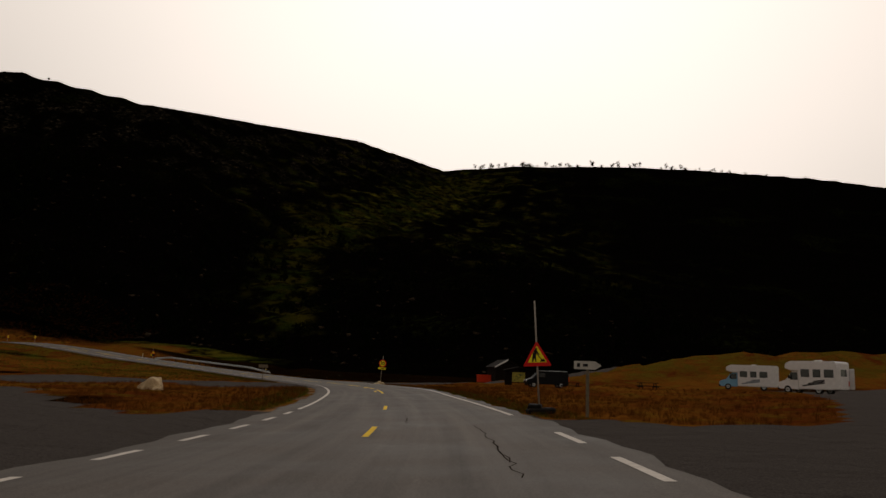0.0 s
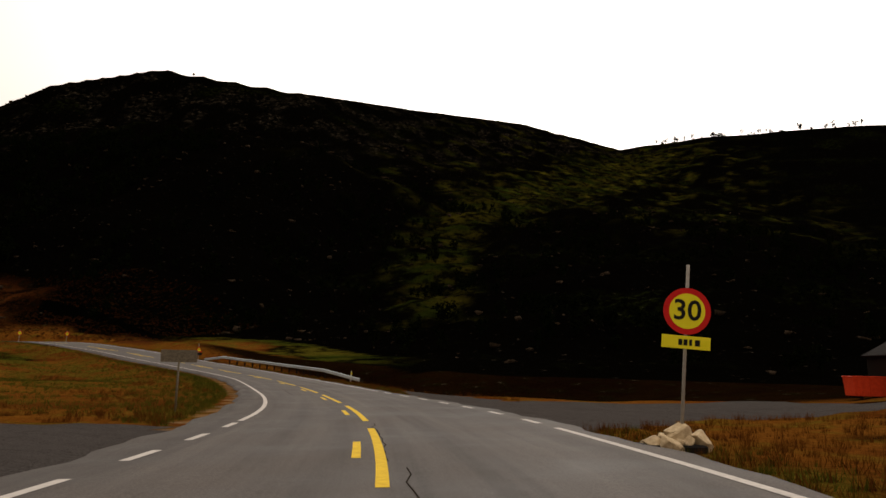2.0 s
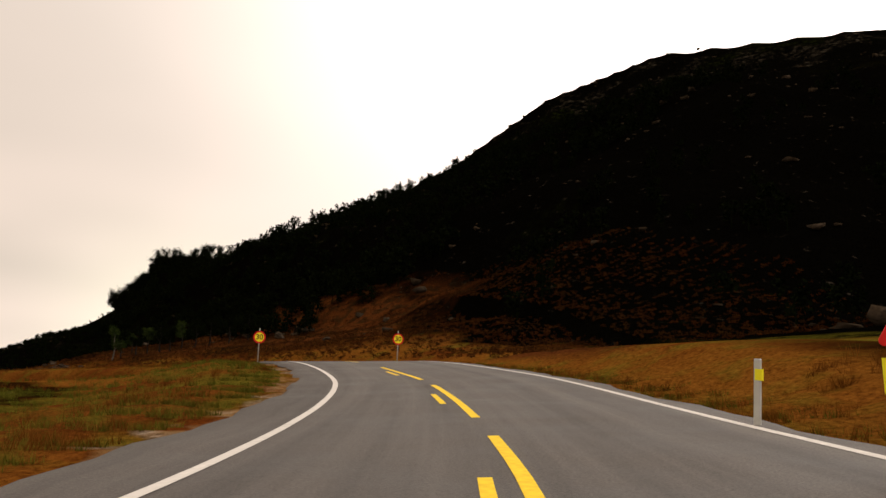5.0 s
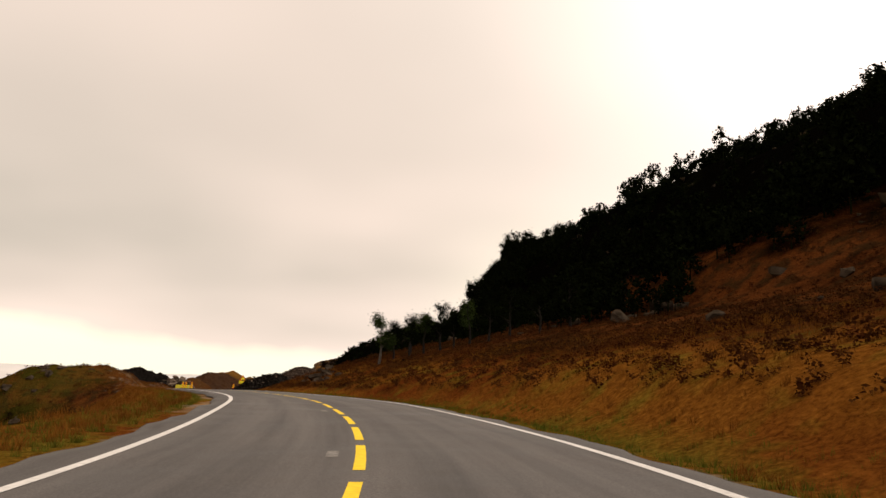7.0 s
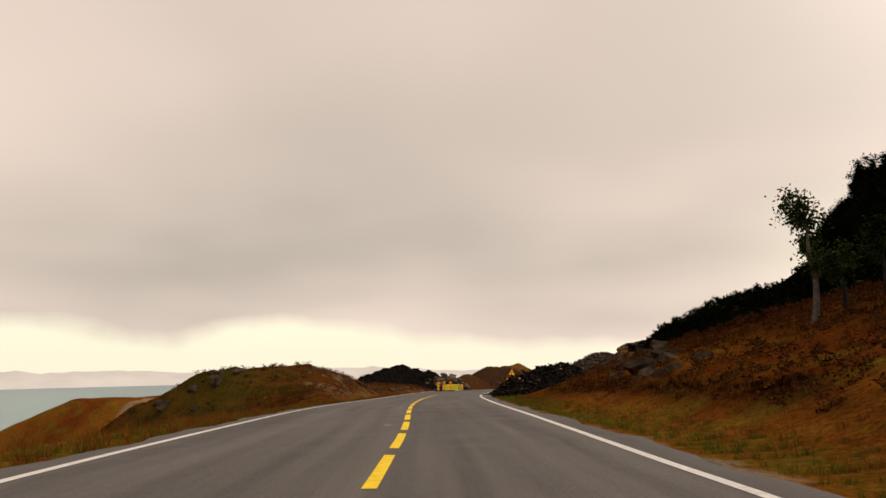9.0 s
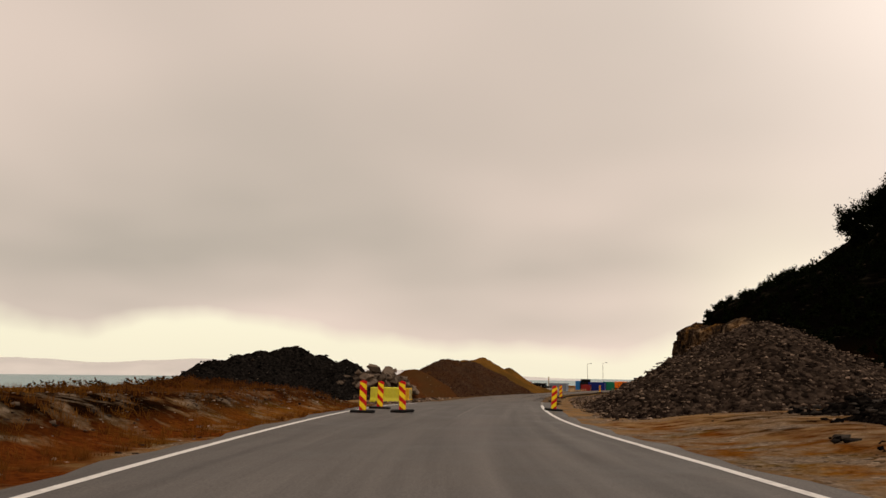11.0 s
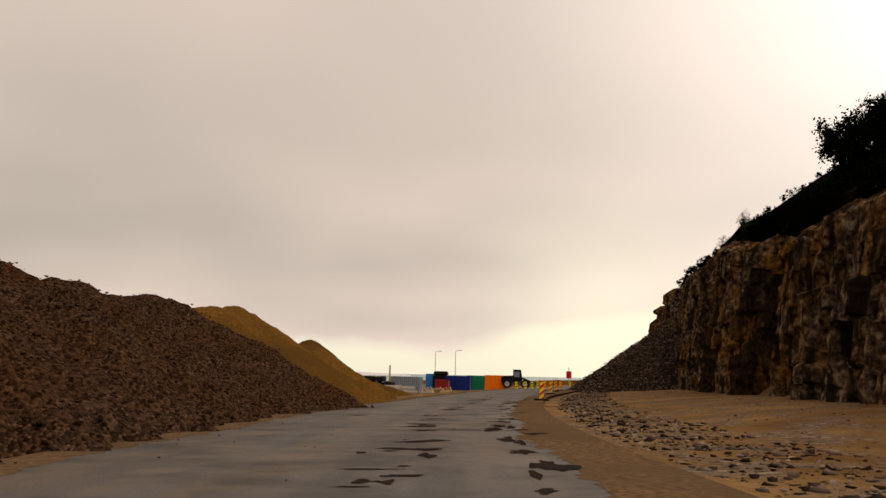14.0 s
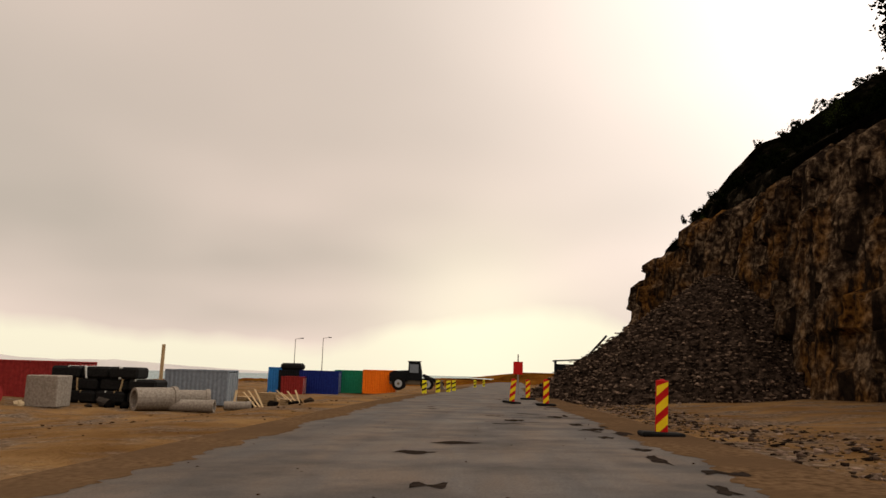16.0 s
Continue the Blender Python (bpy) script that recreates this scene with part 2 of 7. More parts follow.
    sub.operation = "SUBTRACT"
    L(noise_of(1.1, 5), sub.inputs[0])
    sub.inputs[1].default_value = 0.5
    L(sub.outputs[0], dirt.inputs[1])
    base = mix(ramp(dirt.outputs[0], (0.4, 0.0), (0.6, 1.0)), base, quarry)
    tar = ramp(noise_of(30.0, 4), (0.3, (0.036, 0.032, 0.030)), (0.7, (0.088, 0.079, 0.072)))
    base = mix(ramp(mask("paved"), (0.42, 0.0), (0.58, 1.0)), base, tar)
    L(base, bsdf.inputs["Base Color"])
    bsdf.inputs["Roughness"].default_value, bsdf.inputs["Specular IOR Level"].default_value = 0.95, 0.0
    b = N("ShaderNodeBump")
    b.inputs["Strength"].default_value, b.inputs["Distance"].default_value = 0.8, 0.15
    L(fine, b.inputs["Height"])
    b2 = N("ShaderNodeBump")
    b2.inputs["Strength"].default_value, b2.inputs["Distance"].default_value = 0.7, 0.9
    L(mid, b2.inputs["Height"])
    L(b.outputs[0], b2.inputs["Normal"])
    L(b2.outputs[0], bsdf.inputs["Normal"])
    return m


MOOR = terrain_material()


def asphalt_material():
    """Worn asphalt: fine stone grain, streaks along the way, damp and dirty patches."""
    m = bpy.data.materials.new("asphalt")
    m.use_nodes = True
    nt = m.node_tree
    N, L = nt.nodes.new, nt.links.new
    bsdf = nt.nodes["Principled BSDF"]
    geo = N("ShaderNodeNewGeometry")
    lane_way = N("ShaderNodeAttribute")
    lane_way.attribute_name = "way"

    def noise_of(source, scale, detail=5, stretch=None):
        if stretch:
            mp = N("ShaderNodeMapping")
            mp.inputs["Scale"].default_value = stretch
            L(source, mp.inputs[0])
            source = mp.outputs[0]
        n = N("ShaderNodeTexNoise")
        n.inputs["Scale"].default_value, n.inputs["Detail"].default_value, n.inputs["Roughness"].default_value = scale, detail, 0.6
        L(source, n.inputs["Vector"])
        return n.outputs[0]

    def ramp(v, *stops):
        n = N("ShaderNodeValToRGB")
        e = n.color_ramp.elements
        while len(e) < len(stops):
            e.new(0.5)
        for el, (p, c) in zip(e, stops):
            el.position, el.color = p, (*(c if isinstance(c, tuple) else (c, c, c)), 1)
        L(v, n.inputs[0])
        return n.outputs[0]

    def blend(kind, fac, a, b):
        n = N("ShaderNodeMix")
        n.data_type, n.blend_type = "RGBA", kind
        for i, v in ((0, fac), (6, a), (7, b)):
            if isinstance(v, float):
                n.inputs[i].default_value = v
            else:
                L(v, n.inputs[i])
        return n.outputs[2]

    pos, way = geo.outputs["Position"], lane_way.outputs["Vector"]
    grain = noise_of(pos, 38.0, 6)
    col = ramp(grain, (0.25, (0.033, 0.028, 0.0245)), (0.75, (0.108, 0.093, 0.081)))
    streak = noise_of(way, 1.0, 6, (0.05, 1.7, 1.0))
    col = blend("MULTIPLY", 1.0, col, ramp(streak, (0.3, 0.62), (0.7, 1.32)))
    blot = noise_of(pos, 0.45, 5)
    col = blend("MULTIPLY", 1.0, col, ramp(blot, (0.3, 0.78), (0.7, 1.16)))
    # the stretch under repair: brown dirt dragged along, dark damp spots
    works = N("ShaderNodeAttribute")
    works.attribute_name = "works"
    drag = noise_of(way, 1.0, 6, (0.16, 0.9, 1.0))
    dirty = N("ShaderNodeMath")
    dirty.operation = "MULTIPLY"
    L(works.outputs["Fac"], dirty.inputs[0])
    L(ramp(drag, (0.36, 0.0), (0.60, 0.85)), dirty.inputs[1])
    col = blend("MIX", dirty.outputs[0], col, ramp(grain, (0.25, (0.055, 0.038, 0.025)), (0.75, (0.15, 0.105, 0.07))))
    damp = N("ShaderNodeMath")
    damp.operation = "MULTIPLY"
    L(works.outputs["Fac"], damp.inputs[0])
    L(ramp(noise_of(way, 1.0, 6, (0.8, 0.55, 1.0)), (0.44, 0.0), (0.62, 0.85)), damp.inputs[1])
    col = blend("MIX", damp.outputs[0], col, ramp(grain, (0.25, (0.018, 0.014, 0.011)), (0.75, (0.05, 0.041, 0.034))))
    L(col, bsdf.inputs["Base Color"])
    L(ramp(blot, (0.3, 0.62), (0.7, 0.88)), bsdf.inputs["Roughness"])
    bsdf.inputs["Specular IOR Level"].default_value = 0.2
    b = N("ShaderNodeBump")
    b.inputs["Strength"].default_value, b.inputs["Distance"].default_value = 0.55, 0.008
    L(grain, b.inputs["Height"])
    L(b.outputs[0], bsdf.inputs["Normal"])
    return m


ASPHALT = asphalt_material()
WHITE_LINE = material("white_road_paint", ((0.36, 0.34, 0.31), (0.62, 0.58, 0.53), (0.5, 0.47, 0.43)), 9, 0.8, 0.2, wide=1.5, space="World")
WORN_LINE = material("worn_paint", ((0.07, 0.062, 0.055), (0.24, 0.22, 0.19)), 14, 0.85, 0.2, space="World")
YELLOW_LINE = material("yellow_road_paint", ((0.55, 0.36, 0.012), (0.75, 0.52, 0.02)), 9, 0.75, 0.2, space="World")


def cliff_material():
    """Blasted rock: dark seams that run down the face, tan and rust blocks, shade painted in."""
    m = bpy.data.materials.new("cut_rock")
    m.use_nodes = True
    nt = m.node_tree
    N, L = nt.nodes.new, nt.links.new
    bsdf = nt.nodes["Principled BSDF"]
    geo, down = N("ShaderNodeNewGeometry"), N("ShaderNodeMapping")
    down.inputs["Scale"].default_value = (1.0, 1.0, 0.28)
    L(geo.outputs["Position"], down.inputs[0])

    def noise_of(scale, detail, source):
        n = N("ShaderNodeTexNoise")
        n.inputs["Scale"].default_value, n.inputs["Detail"].default_value, n.inputs["Roughness"].default_value = scale, detail, 0.62
        L(source, n.inputs["Vector"])
        return n.outputs[0]

    def ramp(v, *stops):
        n = N("ShaderNodeValToRGB")
        e = n.color_ramp.elements
        while len(e) < len(stops):
            e.new(0.5)
        for el, (p, c) in zip(e, stops):
            el.position, el.color = p, (*(c if isinstance(c, tuple) else (c, c, c)), 1)
        L(v, n.inputs[0])
        return n.outputs[0]

    def mix(fac, a, b):
        n = N("ShaderNodeMix")
        n.data_type = "RGBA"
        for i, v in ((0, fac), (6, a), (7, b)):
            L(v, n.inputs[i])
        return n.outputs[2]

    streak, flat = noise_of(1.1, 6, down.outputs[0]), noise_of(2.6, 6, geo.outputs["Position"])
    tan = ramp(flat, (0.36, (0.014, 0.009, 0.006)), (0.5, (0.06, 0.04, 0.025)), (0.66, (0.24, 0.17, 0.105)))
    rust = ramp(flat, (0.36, (0.016, 0.007, 0.003)), (0.66, (0.21, 0.10, 0.024)))
    col = mix(ramp(noise_of(0.22, 4, geo.outputs["Position"]), (0.45, 0.0), (0.6, 1.0)), tan, rust)
    # near-black streaks and patches put the shade of the face into the colour
    col = mix(ramp(streak, (0.42, 1.0), (0.52, 0.0)), col, ramp(flat, (0.3, (0.004, 0.003, 0.0025)), (0.7, (0.022, 0.015, 0.010))))
    col = mix(ramp(noise_of(0.16, 6, down.outputs[0]), (0.5, 0.0), (0.6, 0.92)), col, ramp(flat, (0.35, (0.003, 0.002, 0.0015)), (0.7, (0.03, 0.019, 0.012))))
    L(col, bsdf.inputs["Base Color"])
    bsdf.inputs["Roughness"].default_value, bsdf.inputs["Specular IOR Level"].default_value = 0.9, 0.0
    b = N("ShaderNodeBump")
    b.inputs["Strength"].default_value, b.inputs["Distance"].default_value = 1.0, 0.22
    L(flat, b.inputs["Height"])
    L(b.outputs[0], bsdf.inputs["Normal"])
    return m


ROCK = cliff_material()
SEA = material("sea_water", ((0.02, 0.10, 0.11), (0.04, 0.15, 0.15)), 0.02, 0.25, 0.2, wide=0.003, space="World", spec=0.5, bump_size=0.5)


# ---- the line of the road ----
# Stations of its middle: x, y, z and the lean of its surface in degrees.
STATIONS = [
    (-1.3, -150.0, 0.90, 2.0),
    (-1.3, -80.0, 0.60, 2.0),
    (-1.4, -30.0, 0.25, 2.0),
    (-1.3, -0.0, 0.00, 2.2),
    (-1.3, 18.3, -0.17, 2.3),
    (-2.5, 36.4, -0.25, 2.4),
    (-4.4, 53.4, -0.28, 2.3),
    (-8.0, 71.1, -0.41, 1.2),
    (-13.7, 88.3, -0.53, 1.3),
    (-21.0, 104.7, -0.55, 0.4),
    (-29.2, 119.1, -0.38, 0.1),
    (-38.2, 131.7, -0.02, -0.3),
    (-51.9, 145.8, 0.72, 0.6),
    (-65.3, 156.75, 1.66, 2.3),
    (-78.7, 165.5, 2.95, 3.2),
    (-92.8, 170.8, 4.10, 2.5),
    (-106.6, 173.0, 4.21, 1.1),
    (-121.6, 173.1, 4.31, -0.2),
    (-135.9, 171.7, 4.35, -1.1),
    (-153.9, 167.1, 4.24, -0.8),
    (-175.6, 161.0, 3.90, 0.4),
    (-196.4, 156.2, 3.50, 0.9),
    (-215.1, 153.1, 3.18, 0.1),
    (-233.2, 151.9, 2.84, -0.9),
    (-252.8, 151.3, 2.43, 0.5),
    (-277.3, 151.7, 2.02, 1.3),
    (-301.7, 154.2, 1.60, 1.2),
    (-327.4, 159.7, 1.28, 1.6),
    (-356.1, 168.5, 0.98, 0.5),
    (-384.5, 178.0, 0.63, 0.5),
    (-422.2, 191.4, 0.23, 0.5),
    (-478.6, 211.9, -0.27, 0.5),
    (-572.6, 246.1, -1.27, 0.5),
]


def glide(points, step):
    """A smooth line through the stations, sampled about every step metres."""
    p = np.array(points, float)
    p = np.vstack([2 * p[0] - p[1], p, 2 * p[-1] - p[-2]])
    out = []
    for a, b, c, d in zip(p, p[1:], p[2:], p[3:]):
        n = max(2, int(np.linalg.norm((c - b)[:2]) / step))
        u = np.linspace(0, 1, n, endpoint=False)[:, None]
        out.append(0.5 * (2 * b + (c - a) * u + (2 * a - 5 * b + 4 * c - d) * u**2 + (3 * b - a - 3 * c + d) * u**3))
    return np.vstack([*out, p[-2:-1]])


LINE = glide(STATIONS, 0.75)
SIDE = np.gradient(LINE[:, :2], axis=0)
SIDE /= np.linalg.norm(SIDE, axis=1)[:, None]
AHEAD = SIDE.copy()
SIDE = np.stack([SIDE[:, 1], -SIDE[:, 0]], 1)                 # to the right of the way ahead
ALONG = np.r_[0, np.cumsum(np.linalg.norm(np.diff(LINE[:, :2], axis=0), axis=1))]
SLOPE = np.tan(np.radians(LINE[:, 3]))                       # rise per metre to the right


def station_of(x, y):
    return int(np.argmin((LINE[:, 0] - x) ** 2 + (LINE[:, 1] - y) ** 2))


def run_of(x, y):
    return float(ALONG[station_of(x, y)])


def on_road(s, d, lift=0.0):
    """The place s metres along the road and d to the right of its middle."""
    i = np.interp(s, ALONG, np.arange(len(ALONG)))
    a, f = int(i), i - int(i)
    b = min(a + 1, len(ALONG) - 1)
    p, n, k = LINE[a] * (1 - f) + LINE[b] * f, SIDE[a] * (1 - f) + SIDE[b] * f, SLOPE[a] * (1 - f) + SLOPE[b] * f
    return Vector((p[0] + n[0] * d, p[1] + n[1] * d, p[2] + k * d + lift))


def heading_of(s):
    i = min(int(np.searchsorted(ALONG, s)), len(ALONG) - 1)
    return math.degrees(math.atan2(-AHEAD[i, 0], AHEAD[i, 1]))


# ---- the lie of the land ----
TOE = np.array([(1100, 480, 0), (300, 200, 0), (120, 165, 0), (40, 155, 0), (-20, 152, 0.5), (-48, 164, 2), (-72, 177, 4.6), (-100, 179, 4.9),
                (-135, 179, 5.1), (-165, 173.5, 5.0), (-190, 166, 4.3), (-215, 166, 3.6), (-250, 170, 3.1), (-290, 171, 2.5), (-330, 178, 1.9),
                (-352, 187, 1.6), (-376, 193, 1.3), (-397, 198, 0.9), (-408, 212, 0.7), (-435, 245, 0.3), (-490, 295, -1), (-600, 380, -4), (-1100, 700, -24)], float)
CREST = np.array([(-1000, 860, 25), (-660, 540, 75), (-520, 400, 102), (-453, 340, 102), (-428, 300, 82), (-408, 262, 57), (-398, 234, 41), (-398, 216, 30), (-403, 206, 18)], float)
CREST_2 = np.array([(-453, 340, 100), (-395, 352, 106), (-343, 368, 119), (-312, 408, 157), (-278, 452, 181), (-200, 482, 172), (-165, 600, 202),
                    (-95, 760, 240), (-4, 800, 222), (75, 790, 227), (185, 800, 234), (280, 790, 231), (390, 760, 218), (560, 700, 185), (1100, 760, 150)], float)


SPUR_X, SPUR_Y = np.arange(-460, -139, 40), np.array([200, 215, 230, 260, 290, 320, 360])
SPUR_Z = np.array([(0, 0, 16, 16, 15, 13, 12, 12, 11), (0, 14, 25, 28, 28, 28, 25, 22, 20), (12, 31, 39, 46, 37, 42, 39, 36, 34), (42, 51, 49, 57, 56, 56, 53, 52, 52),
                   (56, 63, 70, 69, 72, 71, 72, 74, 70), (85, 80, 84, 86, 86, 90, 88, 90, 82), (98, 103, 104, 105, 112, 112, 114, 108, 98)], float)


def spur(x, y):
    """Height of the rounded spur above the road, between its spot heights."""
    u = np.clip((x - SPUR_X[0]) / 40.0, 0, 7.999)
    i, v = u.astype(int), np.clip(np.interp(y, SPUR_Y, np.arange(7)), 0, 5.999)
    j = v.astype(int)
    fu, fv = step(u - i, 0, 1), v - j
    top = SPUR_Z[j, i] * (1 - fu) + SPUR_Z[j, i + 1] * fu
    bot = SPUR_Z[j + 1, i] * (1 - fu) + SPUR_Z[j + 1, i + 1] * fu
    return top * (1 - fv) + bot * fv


def to_polyline(x, y, line, blur=12.0):
    """Distance from each point to a line of plan, the line's height there, and on which side it lies."""
    best, side = np.full(x.shape, 1e9), np.ones(x.shape)
    high, weight = np.zeros(x.shape), np.zeros(x.shape)
    for a, b in zip(line, line[1:]):
        ab = (b - a)[:2]
        u = np.clip(((x - a[0]) * ab[0] + (y - a[1]) * ab[1]) / (ab @ ab), 0, 1)
        dx, dy = x - a[0] - u * ab[0], y - a[1] - u * ab[1]
        d = np.hypot(dx, dy)
        near = d < best - 1e-6
        best = np.where(near, d, best)
        w = (d + blur) ** -6.0
        high, weight = high + w * (a[2] + u * (b[2] - a[2])), weight + w
        side = np.where(near, np.sign(ab[0] * dy - ab[1] * dx), side)
    return best, high / weight, side


def bumps(x, y, size, seed=0.0):
    """Soft rolling relief between about -1 and 1."""
    out = np.zeros(np.shape(x))
    rng = np.random.RandomState(int(seed * 10) + 7)
    for k in range(7):
        a, f, p = rng.uniform(0, 6.28), rng.uniform(0.6, 1.9) * 6.28 / size, rng.uniform(0, 6.28)
        out += np.sin((x * np.cos(a) + y * np.sin(a)) * f + p + 1.3 * np.sin((x * np.sin(a) - y * np.cos(a)) * f * 0.7 + p)) / 7
    return out * 1.6


def step(v, a, b):
    u = np.clip((v - a) / (b - a), 0, 1)
    return u * u * (3 - 2 * u)


# Rock knolls on the seaward side: x, y, radius along x, along y, height.
KNOLLS = [(-197, 137.5, 8, 6, 2.8), (-204, 144, 8, 4.5, 1.6), (-236, 136, 8, 6, 0.8), (40, 112, 26, 16, 4.0), (75, 118, 30, 20, 6.0)]


def road_frame(x, y):
    """Distance from the road's middle (right positive) and the road's height at the nearest station."""
    shape, x, y = x.shape, x.ravel(), y.ravel()
    coarse = LINE[::3]
    side, slope = SIDE[::3], SLOPE[::3]
    d, zr, s = np.empty(x.size), np.empty(x.size), np.empty(x.size)
    for i in range(0, x.size, 20000):
        sl = slice(i, i + 20000)
        q = (x[sl, None] - coarse[None, :, 0]) ** 2 + (y[sl, None] - coarse[None, :, 1]) ** 2
        k = q.argmin(1)
        dx, dy = x[sl] - coarse[k, 0], y[sl] - coarse[k, 1]
        lat = dx * side[k, 0] + dy * side[k, 1]
        fore = dx * side[k, 1] * -1 + dy * side[k, 0]
        far = np.sqrt(q[np.arange(len(k)), k])
        d[sl] = np.where(lat >= 0, 1, -1) * np.maximum(np.abs(lat), far * 0.999 * (far > 6) + np.abs(lat) * (far <= 6))
        zr[sl] = coarse[k, 2] + slope[k] * np.clip(d[sl], -4.2, 4.2)
        s[sl] = ALONG[::3][k]
    return d.reshape(shape), zr.reshape(shape), s.reshape(shape)


def cliff_rise(x):
    """Height of the blasted face above its foot."""
    return np.interp(-x, (236, 262, 300, 318, 340, 352, 383, 393, 402, 410), (0, 4.5, 6.8, 8.2, 10.5, 12.0, 13.0, 11.5, 8, 0))


# a green gully that runs down the hill from the saddle
GULLY = np.array([(24, 733, 0), (-20, 566, 0), (-48, 451, 0), (-67, 326, 0), (-56, 263, 0), (-44, 213, 0)], float)


def land(x, y):
    """Height of the ground, and the masks of its cover."""
    d, zr, s = road_frame(x, y)
    base, weight = np.zeros(x.shape), np.zeros(x.shape)
    for p in LINE[::14]:
        w = ((x - p[0]) ** 2 + (y - p[1]) ** 2 + 30.0) ** -2.0
        base, weight = base + w * p[2], weight + w
    away = step(np.abs(d), 6, 20)
    zr_far = zr * (1 - away) + base / weight * away
    toe_d, toe_z, toe_side = to_polyline(x, y, TOE)
    c1, h1, _ = to_polyline(x, y, CREST)
    c2, h2, s2 = to_polyline(x, y, CREST_2)
    near1 = c1 < c2
    crest_d, crest_z = np.where(near1, c1, c2), np.where(near1, h1, h2)
    inside = toe_side < 0                                    # hill side of the toe
    u = np.clip(toe_d / (toe_d + crest_d + 1e-6), 0, 1)
    west = step(-x, 170, 260)
    power = 1.45 - 0.85 * step(-x, 250, 305) * (1 - step(toe_d, 35, 90))
    cliff = cliff_rise(x) * step(toe_d, 0.3, 3.0)
    hill = toe_z + cliff + (crest_z - toe_z - cliff) * u**power
    hill = hill + 0.36 * toe_d * np.exp(-toe_d / 45) * step(-x, 82, 108) * (1 - step(-x, 194, 214))
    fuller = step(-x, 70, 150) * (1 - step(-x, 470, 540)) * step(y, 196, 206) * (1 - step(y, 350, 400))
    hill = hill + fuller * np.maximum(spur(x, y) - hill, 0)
    behind = (s2 > 0) & ~near1 & inside
    hill = np.where(behind, crest_z - 0.05 * crest_d, hill)
    rough = bumps(x, y, 60, 1) * 2.2 + bumps(x, y, 21, 2) * 0.9 + bumps(x, y, 7, 3) * 0.35
    hill = hill + rough * step(toe_d, 3, 50) * step(crest_d, -5, 30)
    # open ground on the road's level; it falls to the sea on the far side
    seaward = step(-x, 60, 120) * step(-d, 14, 60)
    cape = step(-x, 94, 120) * (1 - step(-x, 182, 200))
    fall = np.clip(-d - 7.5, 0, None) * 0.8 * cape + np.clip(-d - 70, 0, None) * 0.3 * step(-x, 95, 150) * (1 - cape)
    fall = fall + np.clip(-d - 26, 0, None) * 0.6 * step(-x, 170, 190) * (1 - step(-x, 228, 250))
    south = np.clip(-y + 40, 0, None) * 0.06 * step(-x, 20, 140)
    flat = zr_far - 0.25 * step(np.abs(d), 5, 9) - 0.9 * step(-d, 6, 13) * step(-x, 40, 60) * (1 - step(-x, 100, 125)) - fall - south + bumps(x, y, 30, 4) * 0.35 * step(np.abs(d), 6, 25) + bumps(x, y, 9, 5) * 0.12 * step(np.abs(d), 5, 12)
    # the lay-by and the side road carry on the lean of the carriageway
    flat = flat + 0.034 * np.clip(d - 4.2, 0, 42) * step(x, 0, 4) * (1 - step(y, 62, 112)) - 0.018 * np.clip(-d - 4.2, 0, 40) * (1 - step(y, 60, 110))
    for kx, ky, ra, rb, kh in KNOLLS:
        q = ((x - kx) / ra) ** 2 + ((y - ky) / rb) ** 2
        flat = flat + kh * np.exp(-q * 1.2) * (1 + 0.16 * bumps(x, y, 5, 7))
    # low bank of the road on the sea side by the works
    flat = flat + 0.9 * step(-d, 5.0, 8) * (1 - step(-d, 11, 18)) * step(-x, 180, 202) * (1 - step(-x, 232, 250))
    # ground sinks away behind the guard rail
    sink = 2.2 * step(d, 6, 16) * step(-x, -12, 18) * (1 - step(-x, 52, 75)) * (1 - step(d, 16, 60)) * step(y, 117, 127)
    flat = np.where(inside, np.maximum(flat * 0 + toe_z, 0), flat) - sink * ~inside
    z = np.where(inside, hill, flat)
    # blend the toe into the flat
    near_toe = (~inside) * (1 - step(toe_d, 0, 14)) * step(d, 5, 9)
    z = z * (1 - near_toe) + np.maximum(z, toe_z) * near_toe
    z = np.where(np.abs(d) < 5.2, np.minimum(z, zr) * 0 + zr - 0.16 - 0.02 * step(np.abs(d), 4.3, 5.2), z)
    blend = step(np.abs(d), 5.2, 8.5) * (np.abs(d) < 8.5)
    z = np.where((np.abs(d) >= 5.2) & (np.abs(d) < 8.5), (zr - 0.17) * (1 - blend) + z * blend, z)
    # the yard lies below the road
    z = z - 0.85 * step(-d, 7, 15) * step(-x, 338, 360) * (1 - step(-x, 520, 600))
    z = np.maximum(z, -45)
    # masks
    shaded_heath = np.where(inside, step(toe_d, 4 + 17 * step(-x, 112, 150) - 12 * step(x, -62, -42), 10 + 26 * step(-x, 112, 150) - 11 * step(x, -62, -42)), 0.0) + 0.9 * (bumps(x, y, 38, 8) > 0.62) * (np.abs(d) > 12)
    # the same near-black cover, laid behind the guard rail
    shaded_heath = shaded_heath + 0.95 * ~inside * step(d, 8.5, 11) * step(-x, -60, -30) * (1 - step(-x, 64, 76)) * step(y, 120, 127)
    shaded_heath = np.clip(shaded_heath + inside * west, 0, 1)
    quarry = (0.54 * step(-x, 200, 212) + 0.46 * step(-x, 226, 246)) * step(x, -520, -470) * ((d > 4.0) & (~inside | (toe_d < 1.5))) + step(-x, 236, 252) * (d < -4.4) * (d > -60) * step(x, -520, -470)
    verge = 0.75 * (1 - step(np.abs(d), 4.5, 5.0))
